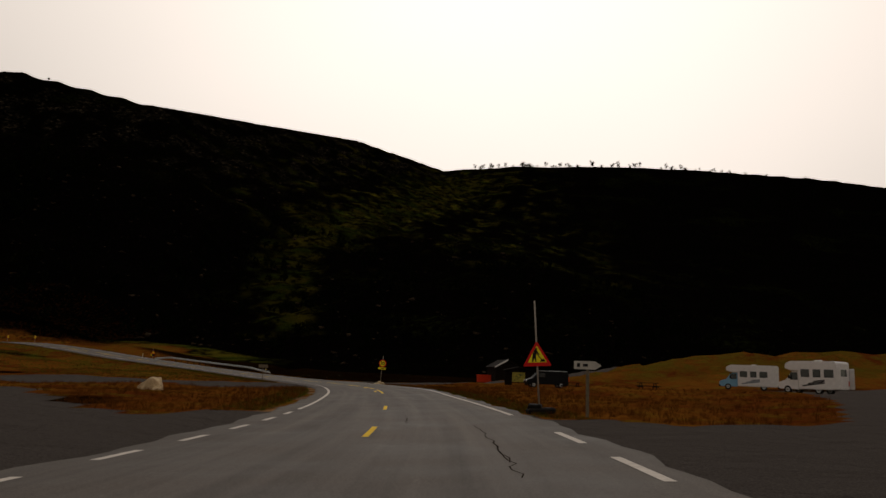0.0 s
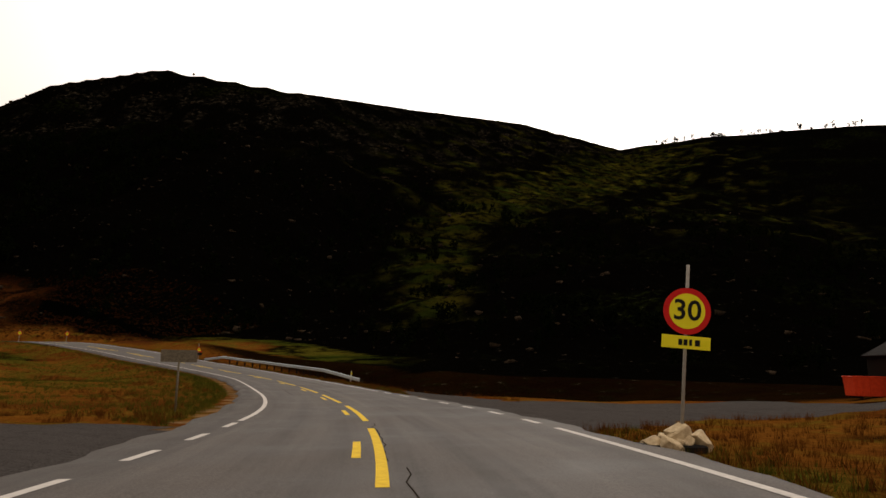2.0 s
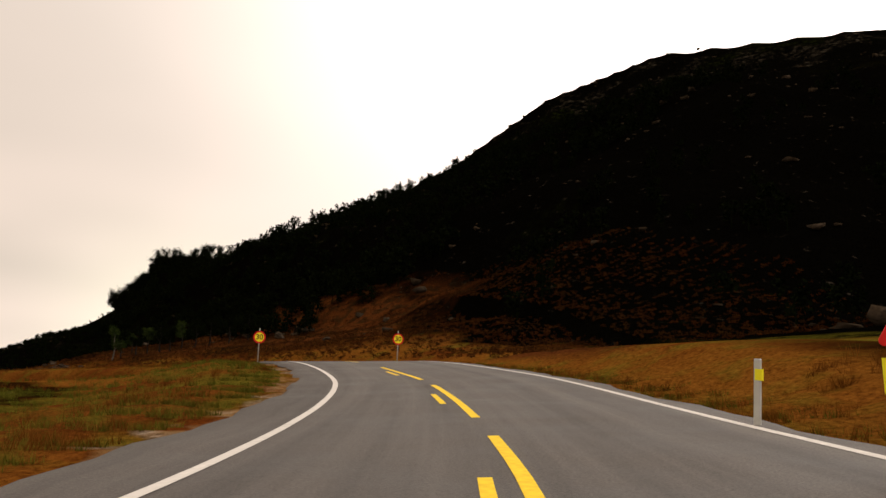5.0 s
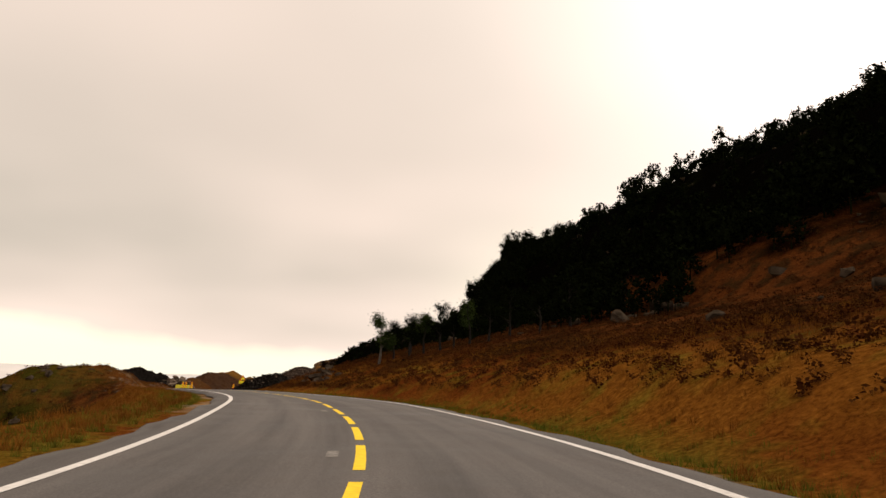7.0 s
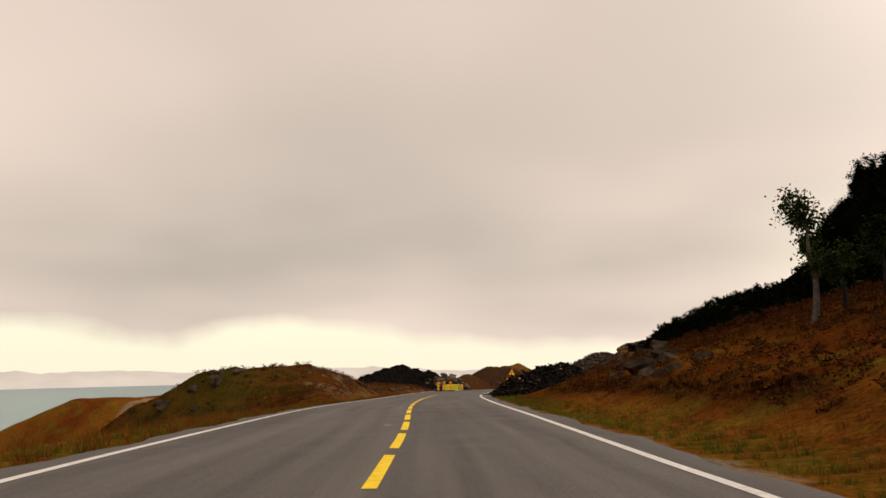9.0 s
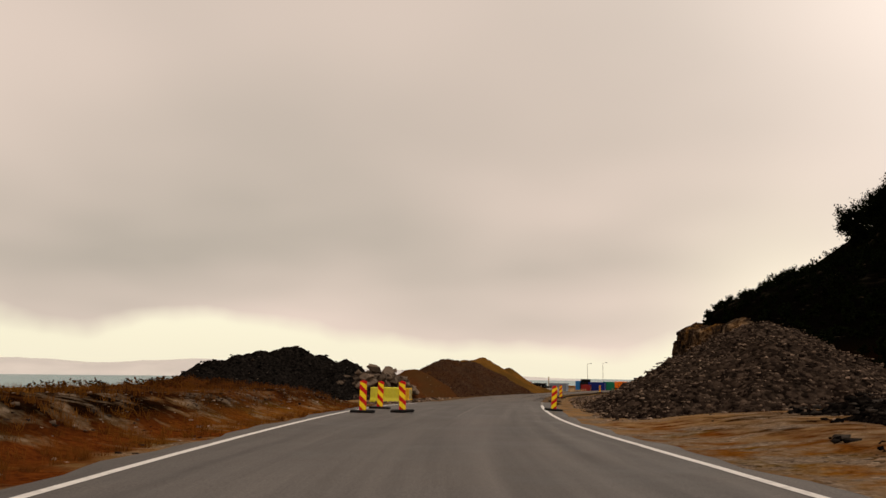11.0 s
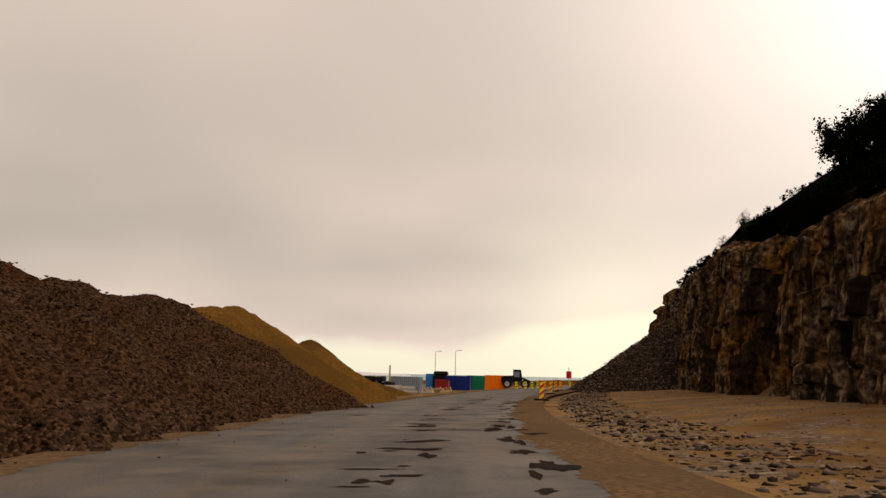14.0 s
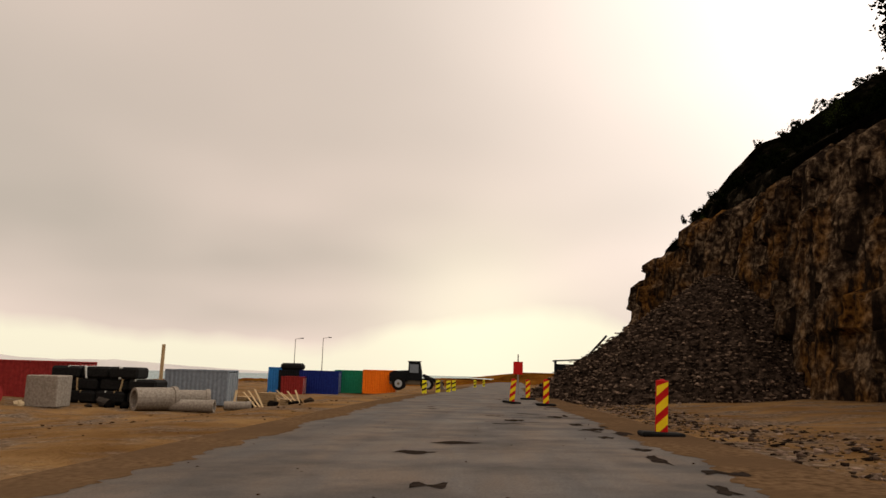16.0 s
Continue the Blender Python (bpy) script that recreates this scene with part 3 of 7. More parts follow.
    ledge = 0.40 * step(-x, 170, 200) * (1 - step(-d, 9, 14)) * (d < -4.4) * (1 - step(-x, 236, 252))
    gravel = np.clip(np.maximum(np.maximum(quarry, verge), ledge), 0, 1)
    lush = (inside & (toe_d < 12)) * step(-x, 30, 50) * (1 - step(-x, 72, 88)) * 0.7 + (1 - step(np.abs(np.abs(d) - 5.3), 0.3, 1.3)) * 0.55 * (x > -200) + 0.7 * step(-d, 4.5, 6) * (1 - step(-d, 14, 30)) * step(-x, 22, 45) * (1 - step(-x, 90, 120)) * (bumps(x, y, 14, 31) > -0.3) + 0.6 * step(x, 14, 24) * step(y, 96, 104) * ~inside + 0.3 * (1 - step(np.hypot((x + 197) / 11, (y - 137.5) / 9), 0.5, 1.2))
    slope = inside * step(-x, 66, 84) * (1 - step(-x, 225, 245)) * step(toe_d, 0.5, 9) * (1 - step(toe_d, 26, 46)) + step(-d, 5.5, 8) * (1 - step(-d, 30, 40)) * step(-x, 176, 196) * (1 - step(-x, 240, 252)) + ~inside * step(d, 6, 9) * step(-x, 70, 84) * (1 - step(-x, 222, 240))
    gully = to_polyline(x, y, GULLY)[0] / (9 + 0.055 * np.clip(y - 200, 0, None))
    lush = lush + inside * 0.32 * (1 - step(gully + 0.7 * bumps(x, y, 22, 41), 0.2, 1.1))
    lush = lush + inside * 0.42 * step(bumps(x, y, 45, 61) + 0.5 * bumps(x, y, 18, 62), 0.2, 0.9) * step(y, 290, 420) * step(x, -170, -60) * (1 - step(x, 60, 140))
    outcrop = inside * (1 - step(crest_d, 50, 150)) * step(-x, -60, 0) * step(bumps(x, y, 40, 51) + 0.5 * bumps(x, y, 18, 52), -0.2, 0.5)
    slope = np.clip(slope, 0, 1) * (1 - np.clip(shaded_heath, 0, 1) * (1 - step(-x, 112, 150)))
    return z, shaded_heath, gravel, np.clip(lush, 0, 1), d, slope, outcrop


# Plan outlines of the paved side areas and of the gravel tracks.
LAY_BY = [(2.0, -40), (2.2, 27.0), (4.1, 24.2), (7.1, 22.2), (10.8, 23.1), (14.3, 26.8), (18.1, 34.4), (26.3, 51.3), (32.5, 68), (35, 86), (62, 96), (64, 60), (60, -40)]
SIDE_ROAD = [(-4.0, -40), (-4.6, 29.5), (-7.0, 28.8), (-9.7, 27.8), (-12.1, 28.2), (-18.0, 35.9), (-23, 42.7), (-30.4, 52.6), (-48, 72), (-62, 60), (-50, 10), (-30, -40)]
TRACK = [(-9.5, 66), (-15.5, 83), (-18.6, 88.6), (-22.5, 88.4), (-40, 87), (-70, 88), (-70, 66), (-40, 68), (-20, 67)]
PICNIC_ROAD = [(-9.5, 88), (-7.5, 90.4), (-4.8, 99.4), (1.9, 102.8), (12, 107), (26, 110), (26, 119), (14, 117.5), (5.8, 116.4), (-4.6, 115.6), (-9, 114.6), (-13, 111.4), (-18.3, 118.8), (-22.5, 121.5), (-19, 112)]


def within(x, y, outline):
    """1 inside an outline of plan points, 0 outside."""
    inside = np.zeros(x.shape, bool)
    for (ax, ay), (bx, by) in zip(outline, outline[1:] + outline[:1]):
        cross = ((ay > y) != (by > y)) & (x < (bx - ax) * (y - ay) / (by - ay + 1e-12) + ax)
        inside ^= cross
    return inside.astype(float)


def lines(*pieces):
    """Grid lines: (from, to, spacing) one after the other."""
    out = [np.arange(a, b, h) for a, b, h in pieces]
    return np.unique(np.round(np.concatenate([*out, [pieces[-1][1]]]), 3))


def height_at(x, y):
    return float(land(np.array([[float(x)]]), np.array([[float(y)]]))[0][0, 0])


def build_ground():
    xs = lines((-4200, -1000, 400), (-1000, -600, 40), (-600, -440, 6), (-440, 30, 1.15), (30, 120, 4), (120, 700, 24), (700, 4200, 350))
    ys = lines((-4200, -600, 400), (-600, -60, 30), (-60, 20, 4), (20, 215, 1.15), (215, 300, 2.5), (300, 920, 7), (920, 1240, 40), (1200, 4400, 400))
    gx, gy = np.meshgrid(xs, ys)
    z, shaded_heath, gravel, lush, d, brush, outcrop = land(gx, gy)
    paved = np.maximum(np.maximum(within(gx, gy, LAY_BY), within(gx, gy, SIDE_ROAD)), np.maximum(within(gx, gy, PICNIC_ROAD), within(gx, gy, TRACK)))
    nx, ny = len(xs), len(ys)
    verts = np.stack([gx.ravel(), gy.ravel(), z.ravel()], 1)
    i = np.arange(nx * ny).reshape(ny, nx)
    faces = np.stack([i[:-1, :-1].ravel(), i[:-1, 1:].ravel(), i[1:, 1:].ravel(), i[1:, :-1].ravel()], 1)
    me = bpy.data.meshes.new("ground")
    me.vertices.add(len(verts))
    me.vertices.foreach_set("co", verts.ravel())
    me.loops.add(faces.size)
    me.loops.foreach_set("vertex_index", faces.ravel())
    me.polygons.add(len(faces))
    me.polygons.foreach_set("loop_start", np.arange(0, faces.size, 4))
    me.polygons.foreach_set("use_smooth", np.ones(len(faces), bool))
    me.update()
    for name, v in (("shaded_heath", shaded_heath), ("gravel", gravel), ("green", lush), ("paved", paved), ("brush", brush), ("outcrop", outcrop)):
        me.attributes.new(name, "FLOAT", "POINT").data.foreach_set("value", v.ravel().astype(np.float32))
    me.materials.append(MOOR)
    return tagged(new("ground", me), "moorland of dry rust-coloured grass, heather and bare gravel", "ground", kind="structure")


ground = build_ground()


# ---- small mesh tools ----
def mesh_of(name, verts, faces, mat, smooth=False):
    me = bpy.data.meshes.new(name)
    me.from_pydata([tuple(v) for v in verts], [], [tuple(f) for f in faces])
    me.validate()
    if smooth:
        me.polygons.foreach_set("use_smooth", np.ones(len(me.polygons), bool))
    for m in mat if isinstance(mat, (list, tuple)) else (mat,):
        me.materials.append(m)
    return me


def part(name, bm, mat, parent=None, label="", smooth=False):
    """Links a bmesh as one mesh object, under a thing or a part."""
    me = bpy.data.meshes.new(name)
    bm.to_mesh(me)
    bm.free()
    if smooth:
        me.polygons.foreach_set("use_smooth", np.ones(len(me.polygons), bool))
    me.materials.append(mat)
    ob = new(name, me)
    if parent is not None:
        ob.parent = parent
    if label:
        ob["label"] = label
    return ob


def strip(name, a, b, left, right, lift, mat, every=1.0):
    """A ribbon on the road from run a to run b, between two distances from its middle."""
    n = max(2, int((b - a) / every) + 1)
    verts, faces = [], []
    for k in range(n):
        s = a + (b - a) * k / (n - 1)
        verts += [on_road(s, left, lift), on_road(s, right, lift)]
        if k:
            j = 2 * k
            faces.append((j - 2, j - 1, j + 1, j))
    return mesh_of(name, verts, faces, mat)


# where the painted lines lie, from the middle of the way: run, distance
MIDDLE = np.array([(170, -0.18), (200, 0.1), (240, 0.31), (260, -0.12), (275, 0.0), (290, -0.1), (303, -0.1), (313, 0.3), (324, 0.65), (332, 0.45), (340, -0.4), (352, -0.5), (362, -0.1), (375, 0.1), (385, 0.15), (392, 0.05), (399, -0.45), (405, -0.4), (411, -0.2), (417, 0.0), (425, 0.0)])
LEFT = np.array([(150, -3.7), (160, -3.6), (177, -3.1), (200, -3.3), (228, -3.4), (240, -2.8), (252, -2.65), (262, -3.2), (272, -3.3), (280, -3.1), (292, -2.95), (303, -3.15), (311, -2.9), (324, -2.5), (332, -2.5), (341, -2.9), (352, -3.21), (380, -3.28), (394, -3.6), (403, -3.5), (412, -3.9), (418, -4.0), (440, -4.4), (460, -3.8), (474, -3.5), (486, -3.65), (500, -4.35), (512, -4.15), (526, -3.7)])
RIGHT = np.array([(150, 3.85), (165, 3.75), (178, 3.7), (197, 3.45), (210, 3.89), (236, 4.15), (248, 4.4), (265, 3.78), (290, 3.87), (305, 4.45), (318, 4.4), (328, 4.0), (340, 3.6), (365, 3.68), (380, 3.8), (394, 3.55), (407, 3.65), (417, 3.2), (424, 3.35), (434, 3.55), (460, 3.6), (476, 4.3), (484, 4.1), (491, 3.6), (500, 3.3), (520, 3.4)])


def lane(table, s):
    return sum(float(np.interp(s + k, table[:, 0], table[:, 1])) for k in (-8, -4, 0, 4, 8)) / 5


RUN_0 = run_of(-1.3, 0)


def build_road():
    n = len(LINE)
    verts, faces = [], []
    cross = (-4.15, -2.0, 0.0, 2.0, 4.15)
    reach = {-1: lambda s: min(-4.0, lane(LEFT, s) - 0.5), 1: lambda s: max(4.0, lane(RIGHT, s) + 0.5)}
    for k in range(n):
        wob = 0.10 * math.sin(ALONG[k] * 0.9) + 0.07 * math.sin(ALONG[k] * 2.3 + 1)
        row = []
        for d in cross:
            e = d if abs(d) < 4 else reach[1 if d > 0 else -1](ALONG[k]) + wob
            row.append((LINE[k, 0] + SIDE[k, 0] * e, LINE[k, 1] + SIDE[k, 1] * e, LINE[k, 2] + SLOPE[k] * e))
        # the broken edge of the asphalt turns down into the verge
        for sgn, at in ((-1, 0), (1, len(row))):
            e = reach[sgn](ALONG[k]) + sgn * 0.15 + wob
            row.insert(at if sgn < 0 else len(row), (LINE[k, 0] + SIDE[k, 0] * e, LINE[k, 1] + SIDE[k, 1] * e, LINE[k, 2] + SLOPE[k] * e - 0.12))
        verts += row
    m = len(cross) + 2
    for k in range(n - 1):
        for j in range(m - 1):
            faces.append((k * m + j, (k + 1) * m + j, (k + 1) * m + j + 1, k * m + j + 1))
    me = mesh_of("road", verts, [f[::-1] for f in faces], ASPHALT, True)
    lat = (-4.3, *cross, 4.3)
    way = np.array([(ALONG[k], lat[j], 0.0) for k in range(n) for j in range(m)])
    me.attributes.new("way", "FLOAT_VECTOR", "POINT").data.foreach_set("vector", way.ravel().astype(np.float32))
    works = step(way[:, 0], RUN_0 + 366, RUN_0 + 392)
    me.attributes.new("works", "FLOAT", "POINT").data.foreach_set("value", works.astype(np.float32))
    return tagged(new("road", me), "worn grey asphalt road winding along the hill", "road", kind="structure")


road = build_road()
sea = tagged(new("water", mesh_of("water", [(-4900, -4900, -34), (4900, -4900, -34), (4900, 4900, -34), (-4900, 4900, -34)], [(0, 1, 2, 3)], SEA)),
             "calm green-blue sea under an overcast sky", "sea", kind="structure")


def line_piece(a, b, table, d, width, mat, name):
    """One painted piece, which keeps its distance d from the line of a table."""
    n = max(2, int(b - a) + 1)
    verts, faces = [], []
    for k in range(n):
        q = a + (b - a) * k / (n - 1)
        at = lane(table, q) + d
        verts += [on_road(q, at - width / 2, 0.006), on_road(q, at + width / 2, 0.006)]
        if k:
            faces.append((2 * k - 2, 2 * k - 1, 2 * k + 1, 2 * k))
    ob = new(name, mesh_of(name, verts, faces, mat))
    ob.parent = road
    return ob


def build_markings():
    """Edge lines and yellow dashes, each painted piece a part of the road."""
    end = run_of(-254, 151.4)
    # left edge: solid, dashed across the two side roads
    def edge(d, spans):
        for a, b, dash in spans:
            if dash:
                s = a
                while s < b:
                    line_piece(s, s + dash[0], d, 0.0, 0.15, WHITE_LINE, "edge_line")
                    s += dash[1]
            else:
                cut = min(b, max(a, run_of(-246, 151.6)))
                for p, q, mat in ((a, cut, WHITE_LINE), (cut, b, WORN_LINE)):
                    if q > p + 0.5:
                        line_piece(p, q, d, 0.0, 0.15, mat, "edge_line")
    z = RUN_0
    edge(LEFT, [(z - 60, z + 3, 0), (z + 4.0, z + 28, (1.5, 3.35)), (z + 29.2, z + 64, 0), (z + 65.5, z + 90, (1.5, 3.35)), (z + 91.2, end, 0)])
    edge(RIGHT, [(z - 60, z + 2, 0), (z + 3.5, z + 18, (2.6, 4.9)), (z + 22.6, z + 87.5, 0), (z + 89, z + 114, (1.6, 3.95)), (z + 116, end, 0)])
    def dashes(a, b, first, length, period, d, width, mat=YELLOW_LINE):
        s = first
        while s + length < b:
            if s >= a:
                line_piece(s, s + length, MIDDLE, d, width, mat, "centre_dash")
            s += period

    here = run_of(-7.7, 71.1)
    turn, top = run_of(-100, 172), run_of(-206, 154)
    dashes(z - 60, z + 30, z + 3.2 - 11.7 * 4, 3.0, 11.7, 0.0, 0.13)
    dashes(z + 30, turn - 8, here + 7.8 - 33.3, 8.6, 11.1, 0.0, 0.15)
    dashes(z + 40, turn - 12, here + 10.6 - 33.3, 2.6, 11.1, -0.34, 0.13)
    line_piece(turn - 10.4, turn - 1.8, MIDDLE, 0.0, 0.15, YELLOW_LINE, "centre_dash")
    dashes(turn, top, run_of(-100, 172.7) + 8.7 - 4.1 * 3, 3.1, 4.1, 0.0, 0.15)
    # an older row of dashes, almost worn away
    dashes(turn, top, run_of(-100, 172.7) + 10.1 - 4.1 * 3, 0.8, 12.3, -0.4, 0.17, WORN_LINE)


build_markings()

# ---- materials of the things ----
STEEL = material("galvanised_steel", ((0.30, 0.33, 0.34), (0.48, 0.52, 0.53)), 14, 0.45, 0.1, metal=0.6)
OLD_STEEL = material("weathered_post", ((0.10, 0.085, 0.06), (0.20, 0.17, 0.12)), 16, 0.7, 0.2)
POLE_GREY = material("pole_grey", ((0.22, 0.20, 0.17), (0.34, 0.31, 0.27)), 12, 0.6, 0.1)
SIGN_RED = material("sign_red", ((0.55, 0.012, 0.012), (0.62, 0.02, 0.015)), 5, 0.5, 0.0)
SIGN_YELLOW = material("sign_yellow", ((0.80, 0.72, 0.012), (0.88, 0.80, 0.03)), 5, 0.5, 0.0)
PANEL_YELLOW = material("panel_yellow", ((0.85, 0.60, 0.010), (0.92, 0.68, 0.02)), 6, 0.5, 0.0)
PANEL_RED = material("panel_red", ((0.45, 0.008, 0.008), (0.58, 0.014, 0.012)), 6, 0.5, 0.0)
SIGN_BLACK = material("sign_black", ((0.008, 0.008, 0.008), (0.014, 0.014, 0.014)), 5, 0.6, 0.0)
SIGN_WHITE = material("sign_white", ((0.42, 0.42, 0.38), (0.52, 0.51, 0.46)), 6, 0.6, 0.0)
RUBBER = material("black_rubber", ((0.004, 0.004, 0.004), (0.014, 0.013, 0.012)), 10, 0.85, 0.3, spec=0.1)
PALE_STONE = material("pale_stone", ((0.34, 0.25, 0.13), (0.62, 0.50, 0.32)), 5, 0.9, 0.5)
BOULDER = material("boulder_stone", ((0.018, 0.012, 0.009), (0.22, 0.165, 0.12), (0.07, 0.045, 0.03)), 2.4, 0.9, 1.0, wide=1.1, randomise=0.45, bump_size=0.12, spec=0.0)
STONE = material("broken_stone", ((0.034, 0.022, 0.015), (0.13, 0.092, 0.066)), 3.0, 0.9, 0.6, wide=0.7, space="World", bump_size=0.05, spec=0.0, pieces=(0.08, 0.95))
MOOR_ROCK = material("moor_rock", ((0.008, 0.006, 0.004), (0.075, 0.055, 0.038), (0.035, 0.024, 0.014)), 2.8, 0.95, 0.8, wide=0.8, randomise=0.4, bump_size=0.06, spec=0.0)
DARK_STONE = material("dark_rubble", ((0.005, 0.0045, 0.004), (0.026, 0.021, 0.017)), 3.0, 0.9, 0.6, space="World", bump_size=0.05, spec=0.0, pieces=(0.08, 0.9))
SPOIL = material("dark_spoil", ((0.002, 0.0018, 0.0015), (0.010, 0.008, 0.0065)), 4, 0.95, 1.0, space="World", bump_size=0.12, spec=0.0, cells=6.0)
GREY_GRAVEL = material("grey_gravel", ((0.016, 0.008, 0.0045), (0.066, 0.036, 0.020), (0.040, 0.018, 0.008)), 5, 0.95, 1.0, wide=0.4, space="World", bump_size=0.10, spec=0.0, cells=13.0)
BROWN_SAND = material("brown_sand", ((0.052, 0.023, 0.005), (0.145, 0.068, 0.014), (0.062, 0.032, 0.008)), 6, 0.95, 0.8, wide=0.22, space="World", bump_size=0.08, spec=0.0)
RED_SOIL = material("red_brown_soil", ((0.022, 0.008, 0.003), (0.086, 0.030, 0.009), (0.045, 0.021, 0.007)), 6, 0.95, 0.8, wide=0.3, space="World", bump_size=0.08, spec=0.0)
CONCRETE = material("concrete", ((0.15, 0.125, 0.10), (0.30, 0.26, 0.21)), 9, 0.85, 0.3, spec=0.0)
BLOCK_YELLOW = material("yellow_block_paint", ((0.50, 0.46, 0.03), (0.74, 0.68, 0.05), (0.62, 0.56, 0.06)), 5, 0.75, 0.3, wide=1.2)
BLOCK_ORANGE = material("amber_block_paint", ((0.55, 0.30, 0.02), (0.72, 0.42, 0.03)), 5, 0.75, 0.3)
BLOCK_END = material("dirty_block_end", ((0.16, 0.13, 0.05), (0.36, 0.29, 0.12)), 6, 0.85, 0.4)
BLUE_PAINT = material("blue_container_paint", ((0.005, 0.012, 0.10), (0.012, 0.028, 0.20)), 5, 0.6, 0.1)
LIGHT_BLUE = material("light_blue_paint", ((0.02, 0.14, 0.40), (0.04, 0.22, 0.55)), 5, 0.6, 0.1)
GREEN_PAINT = material("green_container_paint", ((0.008, 0.15, 0.075), (0.018, 0.24, 0.12)), 5, 0.6, 0.1)
ORANGE_PAINT = material("orange_container_paint", ((0.75, 0.14, 0.006), (0.92, 0.21, 0.010)), 5, 0.6, 0.1)
RED_PAINT = material("faded_red_paint", ((0.16, 0.012, 0.012), (0.28, 0.03, 0.025)), 5, 0.7, 0.2)
BRIGHT_RED = material("bright_red_paint", ((0.50, 0.035, 0.008), (0.66, 0.06, 0.015)), 5, 0.6, 0.1)
DARK_PAINT = material("dark_painted_steel", ((0.003, 0.004, 0.005), (0.009, 0.010, 0.012)), 5, 0.5, 0.1, spec=0.1)
GREY_PAINT = material("grey_blue_paint", ((0.14, 0.17, 0.20), (0.24, 0.27, 0.30)), 5, 0.6, 0.1)
TIMBER = material("dark_timber", ((0.004, 0.003, 0.0025), (0.014, 0.010, 0.007)), 12, 0.9, 0.3, spec=0.05)
PALE_TIMBER = material("pale_timber", ((0.26, 0.17, 0.08), (0.46, 0.33, 0.18)), 12, 0.85, 0.3)
VAN_WHITE = material("white_vehicle_paint", ((0.62, 0.62, 0.62), (0.74, 0.74, 0.73)), 3, 0.4, 0.0, spec=0.5)
VAN_BLUE = material("pale_blue_vehicle_paint", ((0.14, 0.34, 0.52), (0.20, 0.43, 0.62)), 3, 0.4, 0.0, spec=0.5)
GLASS_DARK = material("dark_window_glass", ((0.008, 0.009, 0.010), (0.014, 0.016, 0.018)), 3, 0.12, 0.0, spec=0.6)
BARK = material("birch_bark", ((0.02, 0.017, 0.014), (0.12, 0.10, 0.08)), 7, 0.85, 0.3)
DARK_BARK = material("dark_bark", ((0.005, 0.004, 0.003), (0.020, 0.016, 0.012)), 7, 0.9, 0.3)
LEAF = material("birch_leaf", ((0.008, 0.016, 0.004), (0.034, 0.046, 0.011)), 1.5, 0.8, 0.0, space="World", spec=0.0)
# far below a leaf's own tone: the dark of backlit crowns is painted in
SHADED_LEAF = material("dark_scrub_leaf", ((0.0012, 0.0018, 0.0008), (0.006, 0.008, 0.0025)), 0.8, 0.9, 0.0, space="World", spec=0.0)
STRAW = material("dry_grass", ((0.045, 0.014, 0.0025), (0.20, 0.08, 0.012), (0.09, 0.03, 0.006)), 1.2, 0.9, 0.0, wide=0.15, space="World", spec=0.0)
HEATHER_TUFT = material("heather_tuft", ((0.012, 0.004, 0.0013), (0.075, 0.024, 0.006), (0.038, 0.017, 0.005)), 1.2, 0.95, 0.0, wide=0.2, space="World", spec=0.0)
GRASS_TUFT = material("verge_grass", ((0.035, 0.030, 0.004), (0.13, 0.115, 0.014), (0.06, 0.075, 0.008)), 1.2, 0.9, 0.0, wide=0.2, space="World", spec=0.0)
# distance haze is painted in: pale grey in place of the hills' own colour
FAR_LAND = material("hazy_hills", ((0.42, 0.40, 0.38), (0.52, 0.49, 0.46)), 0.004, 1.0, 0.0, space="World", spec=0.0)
DIRT = material("road_dirt", ((0.05, 0.03, 0.016), (0.15, 0.092, 0.048), (0.085, 0.052, 0.028)), 9, 0.95, 0.7, wide=0.5, space="World", bump_size=0.03, spec=0.0)
# near-black base that shows between the loose stones
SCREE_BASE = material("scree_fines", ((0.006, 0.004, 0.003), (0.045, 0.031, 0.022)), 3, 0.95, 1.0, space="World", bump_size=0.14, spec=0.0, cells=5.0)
PATCH = material("fresh_patch", ((0.008, 0.006, 0.005), (0.036, 0.027, 0.021)), 18, 0.9, 0.6, space="World", bump_size=0.01, spec=0.0)


# ---- mesh kit ----
def box(bm, sx, sy, sz, at=(0, 0, 0), turn=(0, 0, 0), bevel=0.0):
    """A box of that size with its middle at a place."""
    made = bmesh.ops.create_cube(bm, size=1.0, matrix=pose(*at, *turn) @ Matrix.Diagonal((sx, sy, sz, 1)))
    if bevel:
        edges = list({e for v in made["verts"] for e in v.link_edges})
        bmesh.ops.bevel(bm, geom=edges, offset=bevel, segments=1, affect="EDGES", profile=0.5)
    return bm


def rod(bm, r, length, at=(0, 0, 0), turn=(0, 0, 0), sides=10, r2=None):
    """A round bar that stands on the place given."""
    bmesh.ops.create_cone(bm, cap_ends=True, segments=sides, radius1=r, radius2=r if r2 is None else r2, depth=length,
                          matrix=pose(*at, *turn) @ Matrix.Translation((0, 0, length / 2)))
    return bm


def plate(bm, outline, thick, depth=0.0):
    """A flat plate in the x-z plane, its front towards -y, from its outline."""
    front = [bm.verts.new((x, depth, z)) for x, z in outline]
    back = [bm.verts.new((x, depth + thick, z)) for x, z in outline]
    bm.faces.new(front)
    bm.faces.new(back[::-1])
    n = len(outline)
    for i in range(n):
        j = (i + 1) % n
        bm.faces.new((front[j], front[i], back[i], back[j]))
    bmesh.ops.recalc_face_normals(bm, faces=bm.faces)
    return bm


